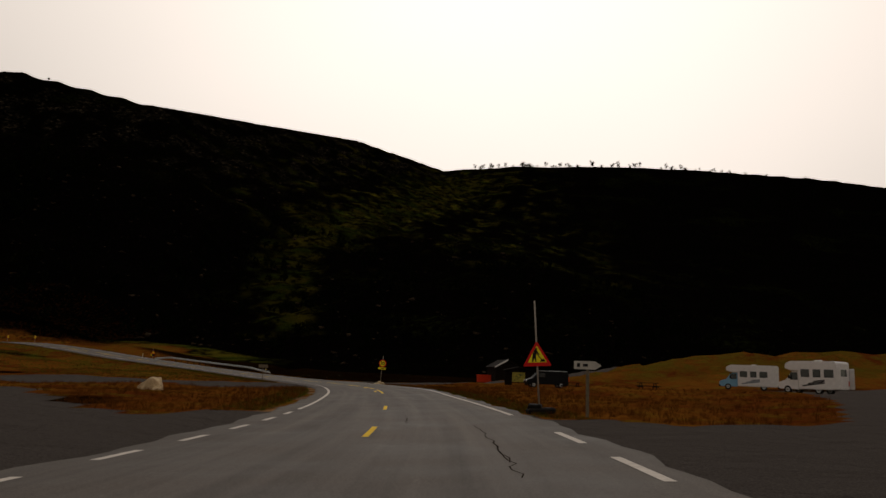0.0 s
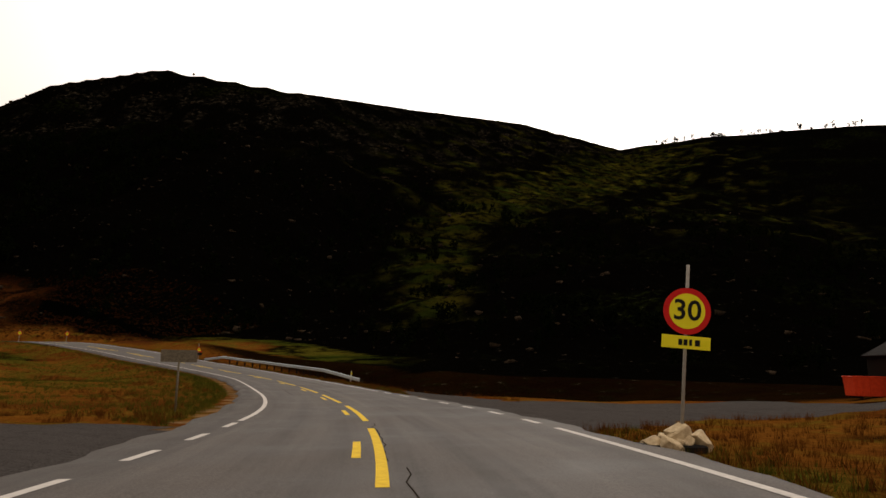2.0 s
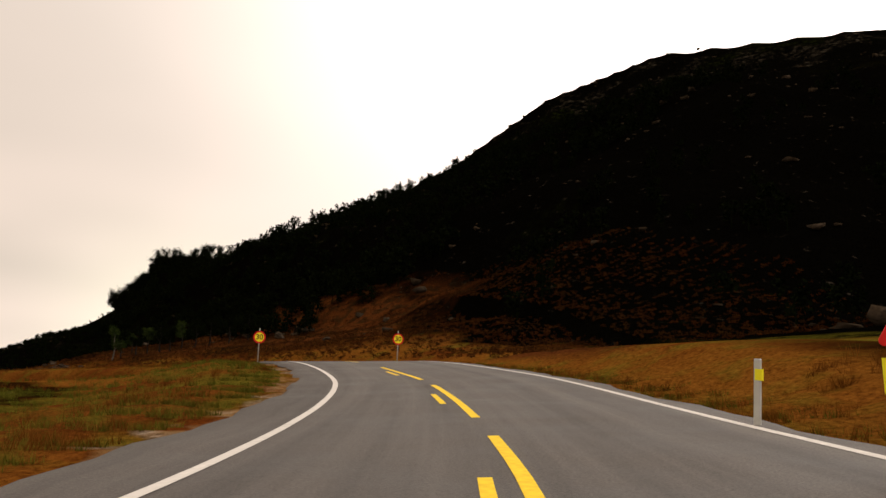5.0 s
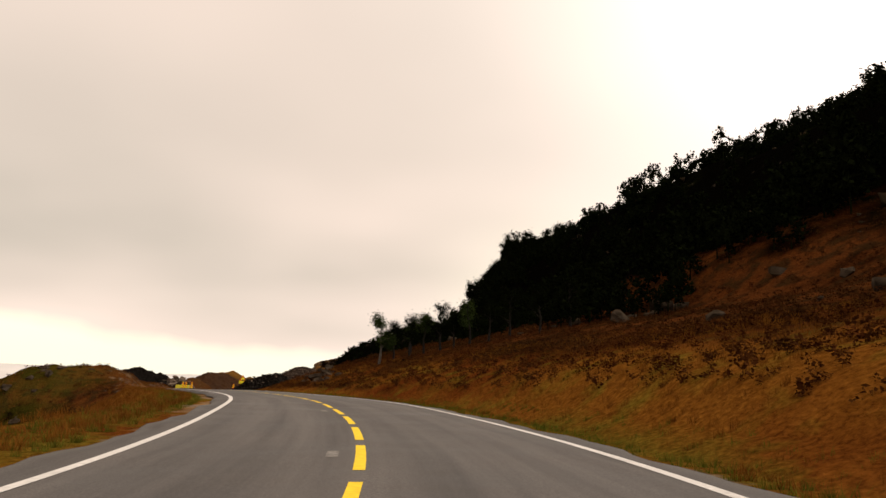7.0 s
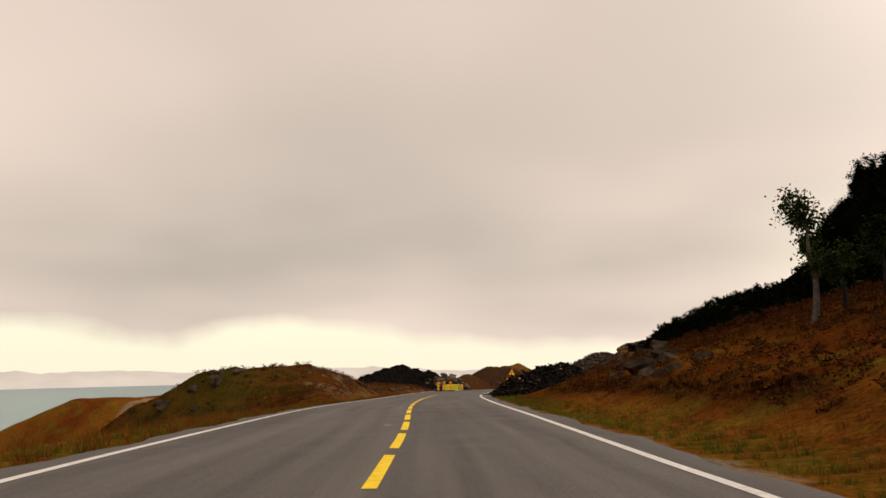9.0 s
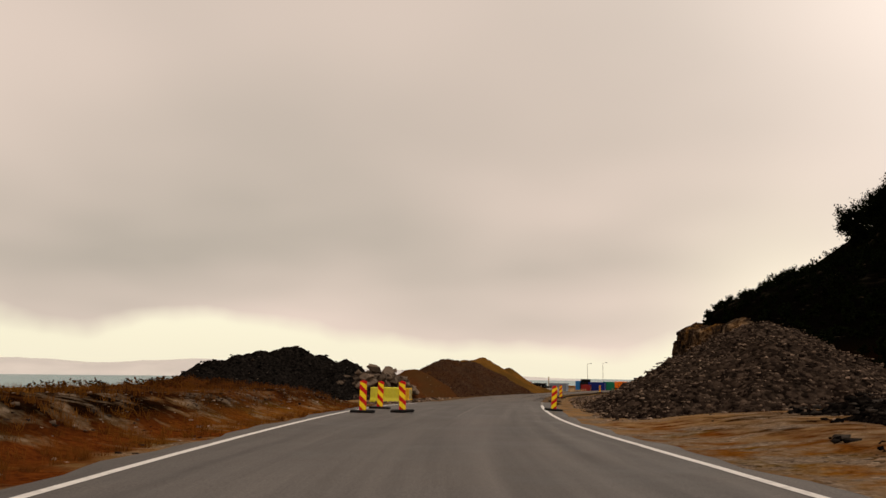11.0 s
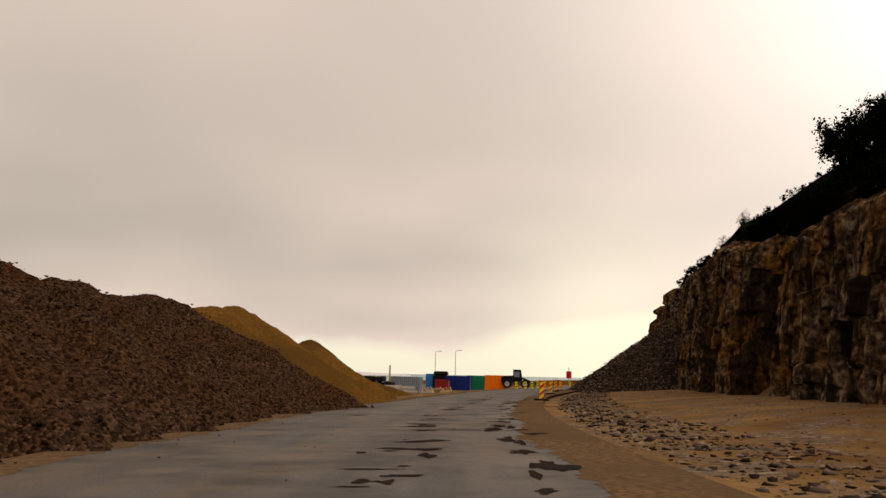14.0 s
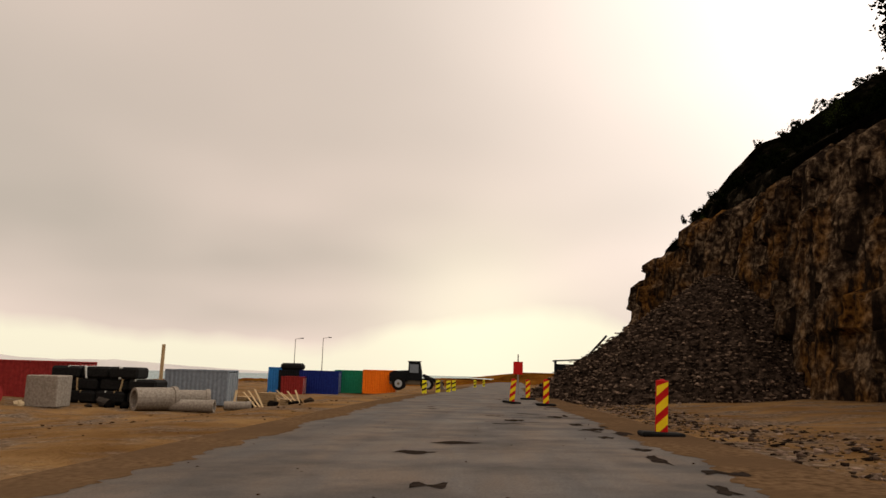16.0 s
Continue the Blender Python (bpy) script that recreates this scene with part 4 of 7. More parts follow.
def circle(r, n=36, cx=0.0, cz=0.0):
    return [(cx + r * math.cos(2 * math.pi * k / n), cz + r * math.sin(2 * math.pi * k / n)) for k in range(n)]


def rounded_triangle(width, r):
    """An upright triangle with rounded corners, its base along z = 0."""
    h = width * math.sqrt(3) / 2
    out = []
    for cx, cz, a0 in ((width / 2 - r * 1.732, r, -90), (0, h - 2 * r, 30), (-width / 2 + r * 1.732, r, 150)):
        for k in range(6):
            a = radians(a0 + 120 * k / 5)
            out.append((cx + r * math.cos(a), cz + r * math.sin(a)))
    return out


def thing(name, label, category, m, group="", kind=""):
    ob = new(name)
    ob.matrix_world = m
    return tagged(ob, label, category, group, kind)


def letters(text, size, mat, parent, at, name="lettering", bold=0.0):
    """Words on a sign, as a thin mesh facing -y."""
    cu = bpy.data.curves.new(name, "FONT")
    cu.body, cu.size, cu.align_x, cu.align_y, cu.extrude = text, size, "CENTER", "CENTER", 0.001
    cu.resolution_u, cu.offset = 3, bold
    tmp = bpy.data.objects.new("tmp", cu)
    scene.collection.objects.link(tmp)
    me = bpy.data.meshes.new_from_object(tmp.evaluated_get(bpy.context.evaluated_depsgraph_get()))
    bpy.data.objects.remove(tmp)
    me.materials.clear()
    me.materials.append(mat)
    ob = new(name, me)
    ob.parent = parent
    ob.matrix_local = pose(*at, 90, 0, 0)
    return ob


def spot(x, y, turn=0.0, lift=0.0, lean=0.0):
    return pose(x, y, height_at(x, y) + lift, 0, lean, turn)


def rock_mesh(name, mat, seed, detail=2, squash=0.75, sharp=0.35):
    """One broken stone about a metre across, with flat faces and hard edges."""
    rng = random.Random(seed)
    bm = bmesh.new()
    for _ in range(8 if detail < 2 else 17):
        way = Vector((rng.gauss(0, 1), rng.gauss(0, 0.8), rng.gauss(0, 0.9))).normalized()
        bm.verts.new(way * rng.uniform(0.36, 0.56))
    hull = bmesh.ops.convex_hull(bm, input=list(bm.verts))
    bmesh.ops.delete(bm, geom=list({g for g in hull["geom_interior"] + hull["geom_unused"] if isinstance(g, bmesh.types.BMVert)}), context="VERTS")
    if detail > 1:
        bmesh.ops.bevel(bm, geom=list(bm.edges), offset=0.022, segments=1, affect="EDGES")
        bmesh.ops.triangulate(bm, faces=list(bm.faces))
        bmesh.ops.subdivide_edges(bm, edges=[e for e in bm.edges if e.calc_length() > 0.2], cuts=1)
        for v in bm.verts:
            v.co += v.co.normalized() * noise.noise(v.co * 4 + Vector((seed, 0, 0))) * 0.05
    for v in bm.verts:
        v.co.z *= squash
    low = min(v.co.z for v in bm.verts)
    for v in bm.verts:
        v.co.z -= low * 0.8
    me = bpy.data.meshes.new(name)
    bm.to_mesh(me)
    bm.free()
    me.materials.append(mat)
    return me


def arrays_of(me):
    v = np.empty(len(me.vertices) * 3)
    me.vertices.foreach_get("co", v)
    me.calc_loop_triangles()
    f = np.empty(len(me.loop_triangles) * 3, int)
    me.loop_triangles.foreach_get("vertices", f)
    return v.reshape(-1, 3), f.reshape(-1, 3)


def merged(name, sources, places, mat, smooth=False):
    """Many small copies in one mesh. places: rows of x, y, z, size, turn, stretch, number of the source."""
    kit = [arrays_of(m) for m in sources]
    vs, fs, n = [], [], 0
    for x, y, z, size, turn, stretch, k in places:
        v, f = kit[int(k) % len(kit)]
        c, s = math.cos(turn), math.sin(turn)
        w = v * size
        w = np.stack([w[:, 0] * c - w[:, 1] * s, w[:, 0] * s + w[:, 1] * c, w[:, 2] * stretch], 1) + (x, y, z)
        vs.append(w)
        fs.append(f + n)
        n += len(v)
    vs, fs = np.vstack(vs), np.vstack(fs)
    me = bpy.data.meshes.new(name)
    me.vertices.add(len(vs))
    me.vertices.foreach_set("co", vs.ravel())
    me.loops.add(fs.size)
    me.loops.foreach_set("vertex_index", fs.ravel())
    me.polygons.add(len(fs))
    me.polygons.foreach_set("loop_start", np.arange(0, fs.size, 3))
    if smooth:
        me.polygons.foreach_set("use_smooth", np.ones(len(fs), bool))
    me.update()
    me.validate()
    me.materials.append(mat)
    return new(name, me)


# ---- signs ----
def sign_pole(parent, height, r=0.03, lean=0.0):
    return part("pole", rod(bmesh.new(), r, height + 0.3, (0, 0.03, -0.3)), POLE_GREY, parent, smooth=True)


def speed_sign(m, pole=2.0, centre=1.5, plate_under=False, r=0.33):
    ob = thing("speed_sign", "round yellow speed sign with a red rim on a grey pole", "road sign", m, "yellow speed signs")
    sign_pole(ob, pole)
    disc = part("disc", plate(bmesh.new(), circle(r, 40, 0, centre), 0.012, -0.022), SIGN_RED, ob, "red sign rim")
    part("face", plate(bmesh.new(), circle(r * 0.76, 40, 0, centre), 0.004, -0.027), SIGN_YELLOW, disc, "yellow sign face")
    letters("30", 1.22 * r, SIGN_BLACK, disc, (0, -0.030, centre), bold=0.02 * r)
    for z in (centre - 0.15, centre + 0.15):
        part("clamp", box(bmesh.new(), 0.09, 0.03, 0.04, (0, 0.0, z)), STEEL, ob)
    if plate_under:
        under = part("text_plate", box(bmesh.new(), 0.86, 0.012, 0.23, (0, -0.02, centre - 0.56), bevel=0.004), SIGN_YELLOW, ob, "yellow plate under the sign")
        bars = bmesh.new()
        for x, w in ((-0.10, 0.07), (-0.01, 0.07), (0.08, 0.05), (0.20, 0.09)):
            box(bars, w, 0.004, 0.11, (x, -0.028, centre - 0.56))
        part("bars", bars, SIGN_BLACK, under, "dark bars of small writing")
    return ob


def stones_at_foot(x, y, n, mat, seed, spread=0.6, size=(0.25, 0.5), label="pale stones heaped round the foot of a sign"):
    rng = random.Random(seed)
    z = height_at(x, y)
    for k in range(n):
        a, r = rng.uniform(0, 6.28), spread * math.sqrt(rng.random())
        s = rng.uniform(*size)
        ob = new("stone", ROCKS[mat][rng.randrange(6)])
        ob.matrix_world = Matrix.Translation((x + r * math.cos(a), y + r * math.sin(a), z + (0.28 * (1 - r / spread)) - 0.03)) @ pose(0, 0, 0, rng.uniform(-25, 25), rng.uniform(-25, 25), rng.uniform(0, 360)) @ Matrix.Scale(s, 4)
        tagged(ob, label, "stone", "stones at a sign foot")


ROCKS = {m.name: [rock_mesh("stone", m, k + 11 * i, 2) for k in range(6)] for i, m in enumerate((PALE_STONE, BOULDER, STONE, DARK_STONE, MOOR_ROCK))}


def warning_sign(m, name, label, width=0.9, pole=2.6, foot=1.15, text=(), tip=False, plate_size=None):
    """A triangular sign: red rim, yellow field."""
    ob = thing(name, label, "road sign", m, "warning signs")
    sign_pole(ob, pole)
    rim = part("triangle", plate(bmesh.new(), [(x, z + foot) for x, z in rounded_triangle(width, 0.045)], 0.012, -0.022), SIGN_RED, ob, "red sign rim")
    k = 0.66
    part("face", plate(bmesh.new(), [(x * k, foot + 0.115 * width / 0.9 + z * k) for x, z in rounded_triangle(width, 0.03)], 0.004, -0.027), SIGN_YELLOW, rim, "yellow sign face")
    return ob, rim


def build_signs():
    # road works ahead, by the lay-by
    ob, rim = warning_sign(spot(3.65, 27.2, 0, 0.08, -3.5), "roadworks_sign", "triangular yellow roadworks sign with a red rim on a thin pole", 1.06, 4.0, 1.63)
    mark = bmesh.new()
    # a stooping digger: head, back, legs, shovel and a pile
    plate(mark, [(-0.03 + 0.042 * math.cos(k * math.pi / 5), 2.245 + 0.042 * math.sin(k * math.pi / 5)) for k in range(10)], 0.003, -0.031)
    plate(mark, [(-0.20, 1.790), (-0.15, 1.790), (-0.10, 1.930), (-0.08, 1.790), (-0.03, 1.790), (-0.04, 1.990), (-0.02, 2.120), (0.06, 2.020), (0.09, 2.040), (0.0, 2.200), (-0.09, 2.220), (-0.155, 2.090)], 0.003, -0.031)
    plate(mark, [(-0.04, 2.090), (-0.024, 2.110), (0.16, 1.880), (0.14, 1.860)], 0.003, -0.0315)
    plate(mark, [(0.08, 1.790), (0.31, 1.790), (0.26, 1.870), (0.19, 1.890), (0.13, 1.850)], 0.003, -0.031)
    part("symbol", mark, SIGN_BLACK, rim, "plain black roadworks symbol")
    foot = bmesh.new()
    box(foot, 1.0, 0.5, 0.22, (0.05, 0.0, 0.04), (0, 0, 8), 0.06)
    box(foot, 0.5, 0.45, 0.18, (-0.15, 0.05, 0.2), (3, 2, -12), 0.05)
    part("foot", foot, RUBBER, ob, "dark weight on the sign foot")
    # 30 with a plate below
    speed_sign(spot(-6.6, 85.2, 10, 0, 4.0), 3.3, 2.45, True, 0.42)
    stones_at_foot(-6.7, 85.1, 14, "pale_stone", 5)
    base = thing("rubber_slab", "black rubber slab lying under a road sign", "rubber slab", spot(-6.8, 84.9, 20))
    part("slab", box(bmesh.new(), 1.1, 0.6, 0.16, (0, 0, 0.06), bevel=0.03), RUBBER, base)
    # pair at the start of the works
    speed_sign(spot(-94.5, 175.0, 72))
    speed_sign(spot(-96.3, 167.1, 72))
    # warning triangle past the guard rail
    ob, rim = warning_sign(spot(-60.1, 157.7, 42), "warning_sign", "triangular yellow warning sign above a small black and yellow board", 0.86, 2.3, 1.25)
    part("stroke", plate(bmesh.new(), [(-0.03, 1.48), (0.03, 1.48), (0.045, 1.72), (-0.045, 1.72)], 0.003, -0.031), SIGN_BLACK, rim)
    board = part("board", box(bmesh.new(), 0.62, 0.02, 0.34, (0.08, -0.015, 1.0), bevel=0.004), SIGN_BLACK, ob, "black board below the triangle")
    part("flash", box(bmesh.new(), 0.12, 0.006, 0.30, (-0.33, -0.028, 1.0)), SIGN_YELLOW, board, "yellow flash")
    # crossing construction traffic
    ob, rim = warning_sign(spot(-210.3, 160.1, 95, 0, 2.0), "construction_traffic_sign", "triangular yellow danger sign above a lettered yellow plate", 0.95, 2.25, 1.42)
    mark = bmesh.new()
    plate(mark, [(-0.022, 1.67), (0.022, 1.67), (0.045, 1.94), (-0.045, 1.94)], 0.003, -0.031)
    plate(mark, circle(0.03, 14, 0, 1.61), 0.003, -0.031)
    part("stroke", mark, SIGN_BLACK, rim)
    board = part("text_plate", box(bmesh.new(), 0.98, 0.012, 0.44, (0.02, -0.02, 1.16), bevel=0.004), SIGN_YELLOW, ob, "yellow plate with two lines of black writing")
    letters("Kryssende", 0.155, SIGN_BLACK, board, (-0.02, -0.028, 1.25))
    letters("anleggstrafikk", 0.155, SIGN_BLACK, board, (0.02, -0.028, 1.08))
    # grey finger post by the lay-by
    ob = thing("direction_sign", "pale grey arrow-shaped direction sign on a short post", "road sign", spot(4.8, 24.3, -4, 0.15))
    part("post", box(bmesh.new(), 0.10, 0.06, 1.6, (0, 0.04, 0.7), bevel=0.008), OLD_STEEL, ob)
    arm = part("arrow_board", plate(bmesh.new(), [(-0.44, 1.42), (0.24, 1.42), (0.44, 1.55), (0.24, 1.68), (-0.44, 1.68)], 0.02, -0.02), SIGN_WHITE, ob)
    for x, w, h in ((-0.30, 0.10, 0.12), (-0.08, 0.16, 0.09)):
        part("symbol", box(bmesh.new(), w, 0.004, h, (x, -0.023, 1.55)), SIGN_BLACK, arm, "dark bar of a small symbol")
    # the back of a sign on the moor
    ob = thing("direction_sign", "grey back of a road sign on a thin post", "road sign", spot(-21.8, 93.4, 25))
    part("post", rod(bmesh.new(), 0.035, 2.2, (0, 0.04, -0.2)), OLD_STEEL, ob, smooth=True)
    part("board", box(bmesh.new(), 1.15, 0.02, 0.40, (0, -0.01, 1.85), bevel=0.004), OLD_STEEL, ob)


build_signs()


# ---- guard rail ----
def rail_off(s):
    return float(np.interp(s, (RUN_0 + 134, RUN_0 + 150, RUN_0 + 162, RUN_0 + 174), (6.6, 6.8, 6.3, 5.4)))


def build_guard_rail():
    a, b = RUN_0 + 142, run_of(-60.0, 152)
    rail = thing("guard_rail", "galvanised steel guard rail on dark wooden posts along the road", "guard rail", Matrix.Identity(4))
    prof = [(0.0, 0.75), (-0.035, 0.735), (-0.08, 0.69), (-0.08, 0.65), (-0.03, 0.61), (-0.03, 0.57), (-0.08, 0.53), (-0.08, 0.49), (-0.035, 0.445), (0.0, 0.43)]
    verts, faces = [], []
    n = int((b - a) / 1.0) + 1
    stations = [a - 5 + k * (b - a + 10) / (n + 9) for k in range(n + 10)]
    for s in stations:
        t = min(1, max(0, (s - a + 5) / 5)) * min(1, max(0, (b + 5 - s) / 5))
        flare = (1 - min(1, max(0, (s - a + 5) / 5))) * 1.7
        drop = (1 - t) * 0.62
        for dx, h in prof:
            verts.append(on_road(s, rail_off(s) - 0.13 + dx + flare, h - drop + 0.05))
    m = len(prof)
    for k in range(len(stations) - 1):
        for j in range(m - 1):
            faces.append((k * m + j, (k + 1) * m + j, (k + 1) * m + j + 1, k * m + j + 1))
    me = mesh_of("beam", verts, faces, STEEL, True)
    beam = new("beam", me)
    beam.parent = rail
    mod = beam.modifiers.new("thickness", "SOLIDIFY")
    mod.thickness = 0.006
    post_me = None
    s = a
    while s <= b:
        p = on_road(s, rail_off(s))
        if post_me is None:
            bm = box(bmesh.new(), 0.12, 0.16, 1.1, (0, 0, 0.22), bevel=0.012)
            post = part("post", bm, TIMBER, rail)
            post_me = post.data
        else:
            post = new("post", post_me)
            post.parent = rail
        post.matrix_local = pose(p.x, p.y, p.z, 0, 0, heading_of(s))
        s += 2.0


build_guard_rail()


def marker_post(x, y):
    ob = thing("marker_post", "thin white roadside marker post with a dark band", "marker post", spot(x, y), "roadside marker posts")
    part("post", box(bmesh.new(), 0.10, 0.05, 1.25, (0, 0, 0.45), (0, 4, 0), 0.01), SIGN_WHITE, ob)
    part("band", box(bmesh.new(), 0.104, 0.054, 0.16, (0.05, 0, 0.85), (0, 4, 0)), SIGN_YELLOW, ob)


p = on_road(RUN_0 + 138, 7.7)
marker_post(-63.4, 160.6)
marker_post(p.x, p.y)


# ---- striped panels at the works ----
def striped_panel(way):
    ob = thing("road_barrier", "red and yellow striped road barrier on a black rubber foot", "road barrier", Matrix.Identity(4), "striped road barriers")
    part("foot", box(bmesh.new(), 0.86, 0.42, 0.10, (0, 0, 0.05), bevel=0.03), RUBBER, ob, "black rubber foot")
    bm = bmesh.new()
    box(bm, 0.25, 0.05, 1.02, (0, 0, 0.60), bevel=0.012)
    panel = part("panel", bm, PANEL_RED, ob)
    # slanting yellow stripes
    for z0 in (0.24, 0.62, 1.00):
        lo, hi = z0 - 0.10, z0 + 0.10
        rise = 0.11 * way
        outline = [(-0.118, lo - rise), (0.118, lo + rise), (0.118, min(hi + rise, 1.09)), (-0.118, min(hi - rise, 1.09))]
        part("stripe", plate(bmesh.new(), outline, 0.004, -0.030), PANEL_YELLOW, panel, "yellow slanting stripe")
    part("handle", box(bmesh.new(), 0.10, 0.03, 0.03, (0, 0, 1.12), bevel=0.008), PANEL_RED, ob)
    return ob


def build_panels():
    left_kind, right_kind = striped_panel(-1), striped_panel(1)
    used = set()
    places = [(-228.1, 148.7, 96, 0), (-232.5, 148.3, 92, 2), (-229.3, 149.9, 95, -2), (-237.9, 155.4, 92, 4), (-255.9, 155.5, 92, 2), (-269.4, 156.1, 88, 0),
              (-320.3, 162.6, 80, 2), (-341.0, 167.9, 78, 2), (-357.9, 172.3, 74, 1), (-360.6, 171.7, 74, 5), (-368.0, 175.3, 72, 0)]
    for k, (x, y, a, lean) in enumerate(places):
        d, zr, _ = road_frame(np.array([[x]]), np.array([[y]]))
        z = float(zr[0, 0]) if abs(d[0, 0]) < 4.8 else height_at(x, y) + 0.02
        m = pose(x, y, z, 0, lean, a - 0)
        kind = left_kind if k < 3 else right_kind
        if kind.name in used:
            copy_thing(kind, m)
        else:
            used.add(kind.name)
            kind.matrix_world = m


build_panels()


def far_markers():
    """Yellow and black posts on the far bend."""
    def make(m):
        ob = thing("traffic_marker", "yellow and black striped marker post on the far bend", "traffic marker", m, "far yellow markers")
        panel = part("panel", box(bmesh.new(), 0.34, 0.05, 1.0, (0, 0, 0.6), bevel=0.01), SIGN_YELLOW, ob)
        for z0 in (0.30, 0.70):
            part("stripe", plate(bmesh.new(), [(-0.16, z0), (0.16, z0 + 0.15), (0.16, z0 + 0.30), (-0.16, z0 + 0.15)], 0.004, -0.03), SIGN_BLACK, panel, "black stripe")
        part("foot", box(bmesh.new(), 0.7, 0.4, 0.1, (0, 0, 0.05), bevel=0.02), RUBBER, ob)
        return ob
    first = make(spot(-381.8, 172.4, 72))
    for x, y in ((-386.5, 174.6), (-388.5, 176.0), (-396.0, 178.5), (-424.0, 189.0), (-436.0, 194.0)):
        copy_thing(first, spot(x, y, 72))


far_markers()


# ---- cliff, heaps and stones of the works ----
def toe_line(x0, x1, every):
    """Plan points along the foot of the hill between two x, westwards."""
    out = []
    for a, b in zip(TOE, TOE[1:]):
        n = max(1, int(np.hypot(*(b - a)[:2]) / every))
        for k in range(n):
            p = a + (b - a) * k / n
            if x1 <= p[0] <= x0:
                out.append(p)
    return np.array(out)


def build_cliff():
    """The blasted rock face behind the works, stepped into blocks and seams."""
    foot = toe_line(-226, -408, 0.28)
    run = np.r_[0, np.cumsum(np.linalg.norm(np.diff(foot[:, :2], axis=0), axis=1))]
    t = np.gradient(foot[:, :2], axis=0)
    t /= np.linalg.norm(t, axis=1)[:, None]
    out_way = np.stack([-t[:, 1], t[:, 0]], 1)
    if out_way[len(out_way) // 2][1] > 0:
        out_way = -out_way
    rows = 44
    verts, faces = [], []
    for k, p in enumerate(foot):
        u = run[k]
        rise = 0.9 + float(cliff_rise(p[0])) + 1.0 * noise.noise((u * 0.12, 3, 0)) + 0.5 * noise.noise((u * 0.9, 5, 0))
        rise *= min(1, 0.06 + u / 30) * min(1, 0.2 + (run[-1] - u) / 10)
        for r in range(rows + 1):
            v = r / rows * rise
            slant = noise.noise((u * 0.05, v * 0.06, 7)) * 1.6 + 0.10 * v
            # upright pillars of uneven width, broken by a few ledges
            wide_u = u + slant + 0.9 * noise.noise((u * 0.35, 1, 4))
            c1, c2 = math.floor(wide_u / 2.6), math.floor((wide_u + 0.5 * noise.noise((u * 0.8, v * 0.3, 2))) / 0.95)
            pillar = noise.noise((c1 * 5.7, 0.3, 9.1)) * 1.7
            lev = v + 0.6 * noise.noise((c1 * 3.3, 0, 1)) + 0.4 * noise.noise((c2 * 2.1, 0, 5))
            block = noise.noise((c2 * 7.31, math.floor(lev / 1.7) * 3.17, 1.7)) * 1.1
            f1 = wide_u / 0.95 - c2
            gap = -0.6 * (1 if f1 < 0.12 and noise.noise((c2 * 1.3, v * 0.2, 3)) > -0.15 else 0)
            fine = noise.noise((u * 2.3, v * 1.6, 4)) * 0.14
            buttress = noise.noise((u * 0.07, 0, 11)) * 1.3
            off = 1.35 - 0.13 * v + block + pillar + gap + fine + buttress
            if r == rows:
                off = off - 1.2 + 0.5 * noise.noise((u * 1.1, 0, 8))
            verts.append((p[0] + out_way[k][0] * off, p[1] + out_way[k][1] * off, p[2] - 0.3 + v + (0.5 if r == rows else 0)))
    m = rows + 1
    for k in range(len(foot) - 1):
        for r in range(rows):
            a = k * m + r
            faces.append((a, a + m, a + m + 1, a + 1))
    me = mesh_of("cliff", verts, faces, ROCK)
    return tagged(new("cliff", me), "brown blasted rock cliff with vertical seams and ledges", "cliff", kind="structure")


build_cliff()


def heap(name, peaks, mat, label, category, cell=0.4, rough=0.10, seed=1, ridges=0.0):
    """A tipped heap: the upper hull of slopes that fall from its peaks. peaks: x, y, top, steepness."""
    p = np.array(peaks, float)
    reach = (p[:, 2] + 4) / p[:, 3]
    x0, x1, y0, y1 = (p[:, 0] - reach).min(), (p[:, 0] + reach).max(), (p[:, 1] - reach).min(), (p[:, 1] + reach).max()
    xs, ys = np.arange(x0, x1, cell), np.arange(y0, y1, cell)
    gx, gy = np.meshgrid(xs, ys)
    g = land(gx, gy)[0]
    z = np.full(gx.shape, -99.0)
    for px, py, top, steep in p:
        q = np.hypot(gx - px, gy - py)
        a = np.arctan2(gy - py, gx - px)
        cone = top - steep * (np.sqrt(q * q + 0.8) - 0.9) * (1 + 0.10 * np.sin(a * 3 + px) + 0.06 * np.sin(a * 7 + py)) + ridges * np.sin(a * 23 + px) * np.minimum(q * 0.12, 0.6)
        z = np.maximum(z, cone)
    z += rough * (bumps(gx, gy, 1.6, seed) + 0.8 * bumps(gx, gy, 0.75, seed + 1)) + rough * 1.4 * bumps(gx, gy, 5.0, seed + 2)
    keep = z > g - 0.12
    z = np.maximum(z, g - 0.15)
    ids = np.full(gx.shape, -1)
    use = keep.copy()
    use[1:, :] |= keep[:-1, :]
    use[:-1, :] |= keep[1:, :]
    use[:, 1:] |= keep[:, :-1]
    use[:, :-1] |= keep[:, 1:]
    ids[use] = np.arange(use.sum())
    verts = np.stack([gx[use], gy[use], z[use]], 1)
    a, b, c, d = ids[:-1, :-1], ids[:-1, 1:], ids[1:, 1:], ids[1:, :-1]
    ok = (a >= 0) & (b >= 0) & (c >= 0) & (d >= 0)
    faces = np.stack([a[ok], b[ok], c[ok], d[ok]], 1)
    me = mesh_of(name, verts.tolist(), faces.tolist(), mat, True)
    ob = tagged(new(name, me), label, category)
    return ob, verts


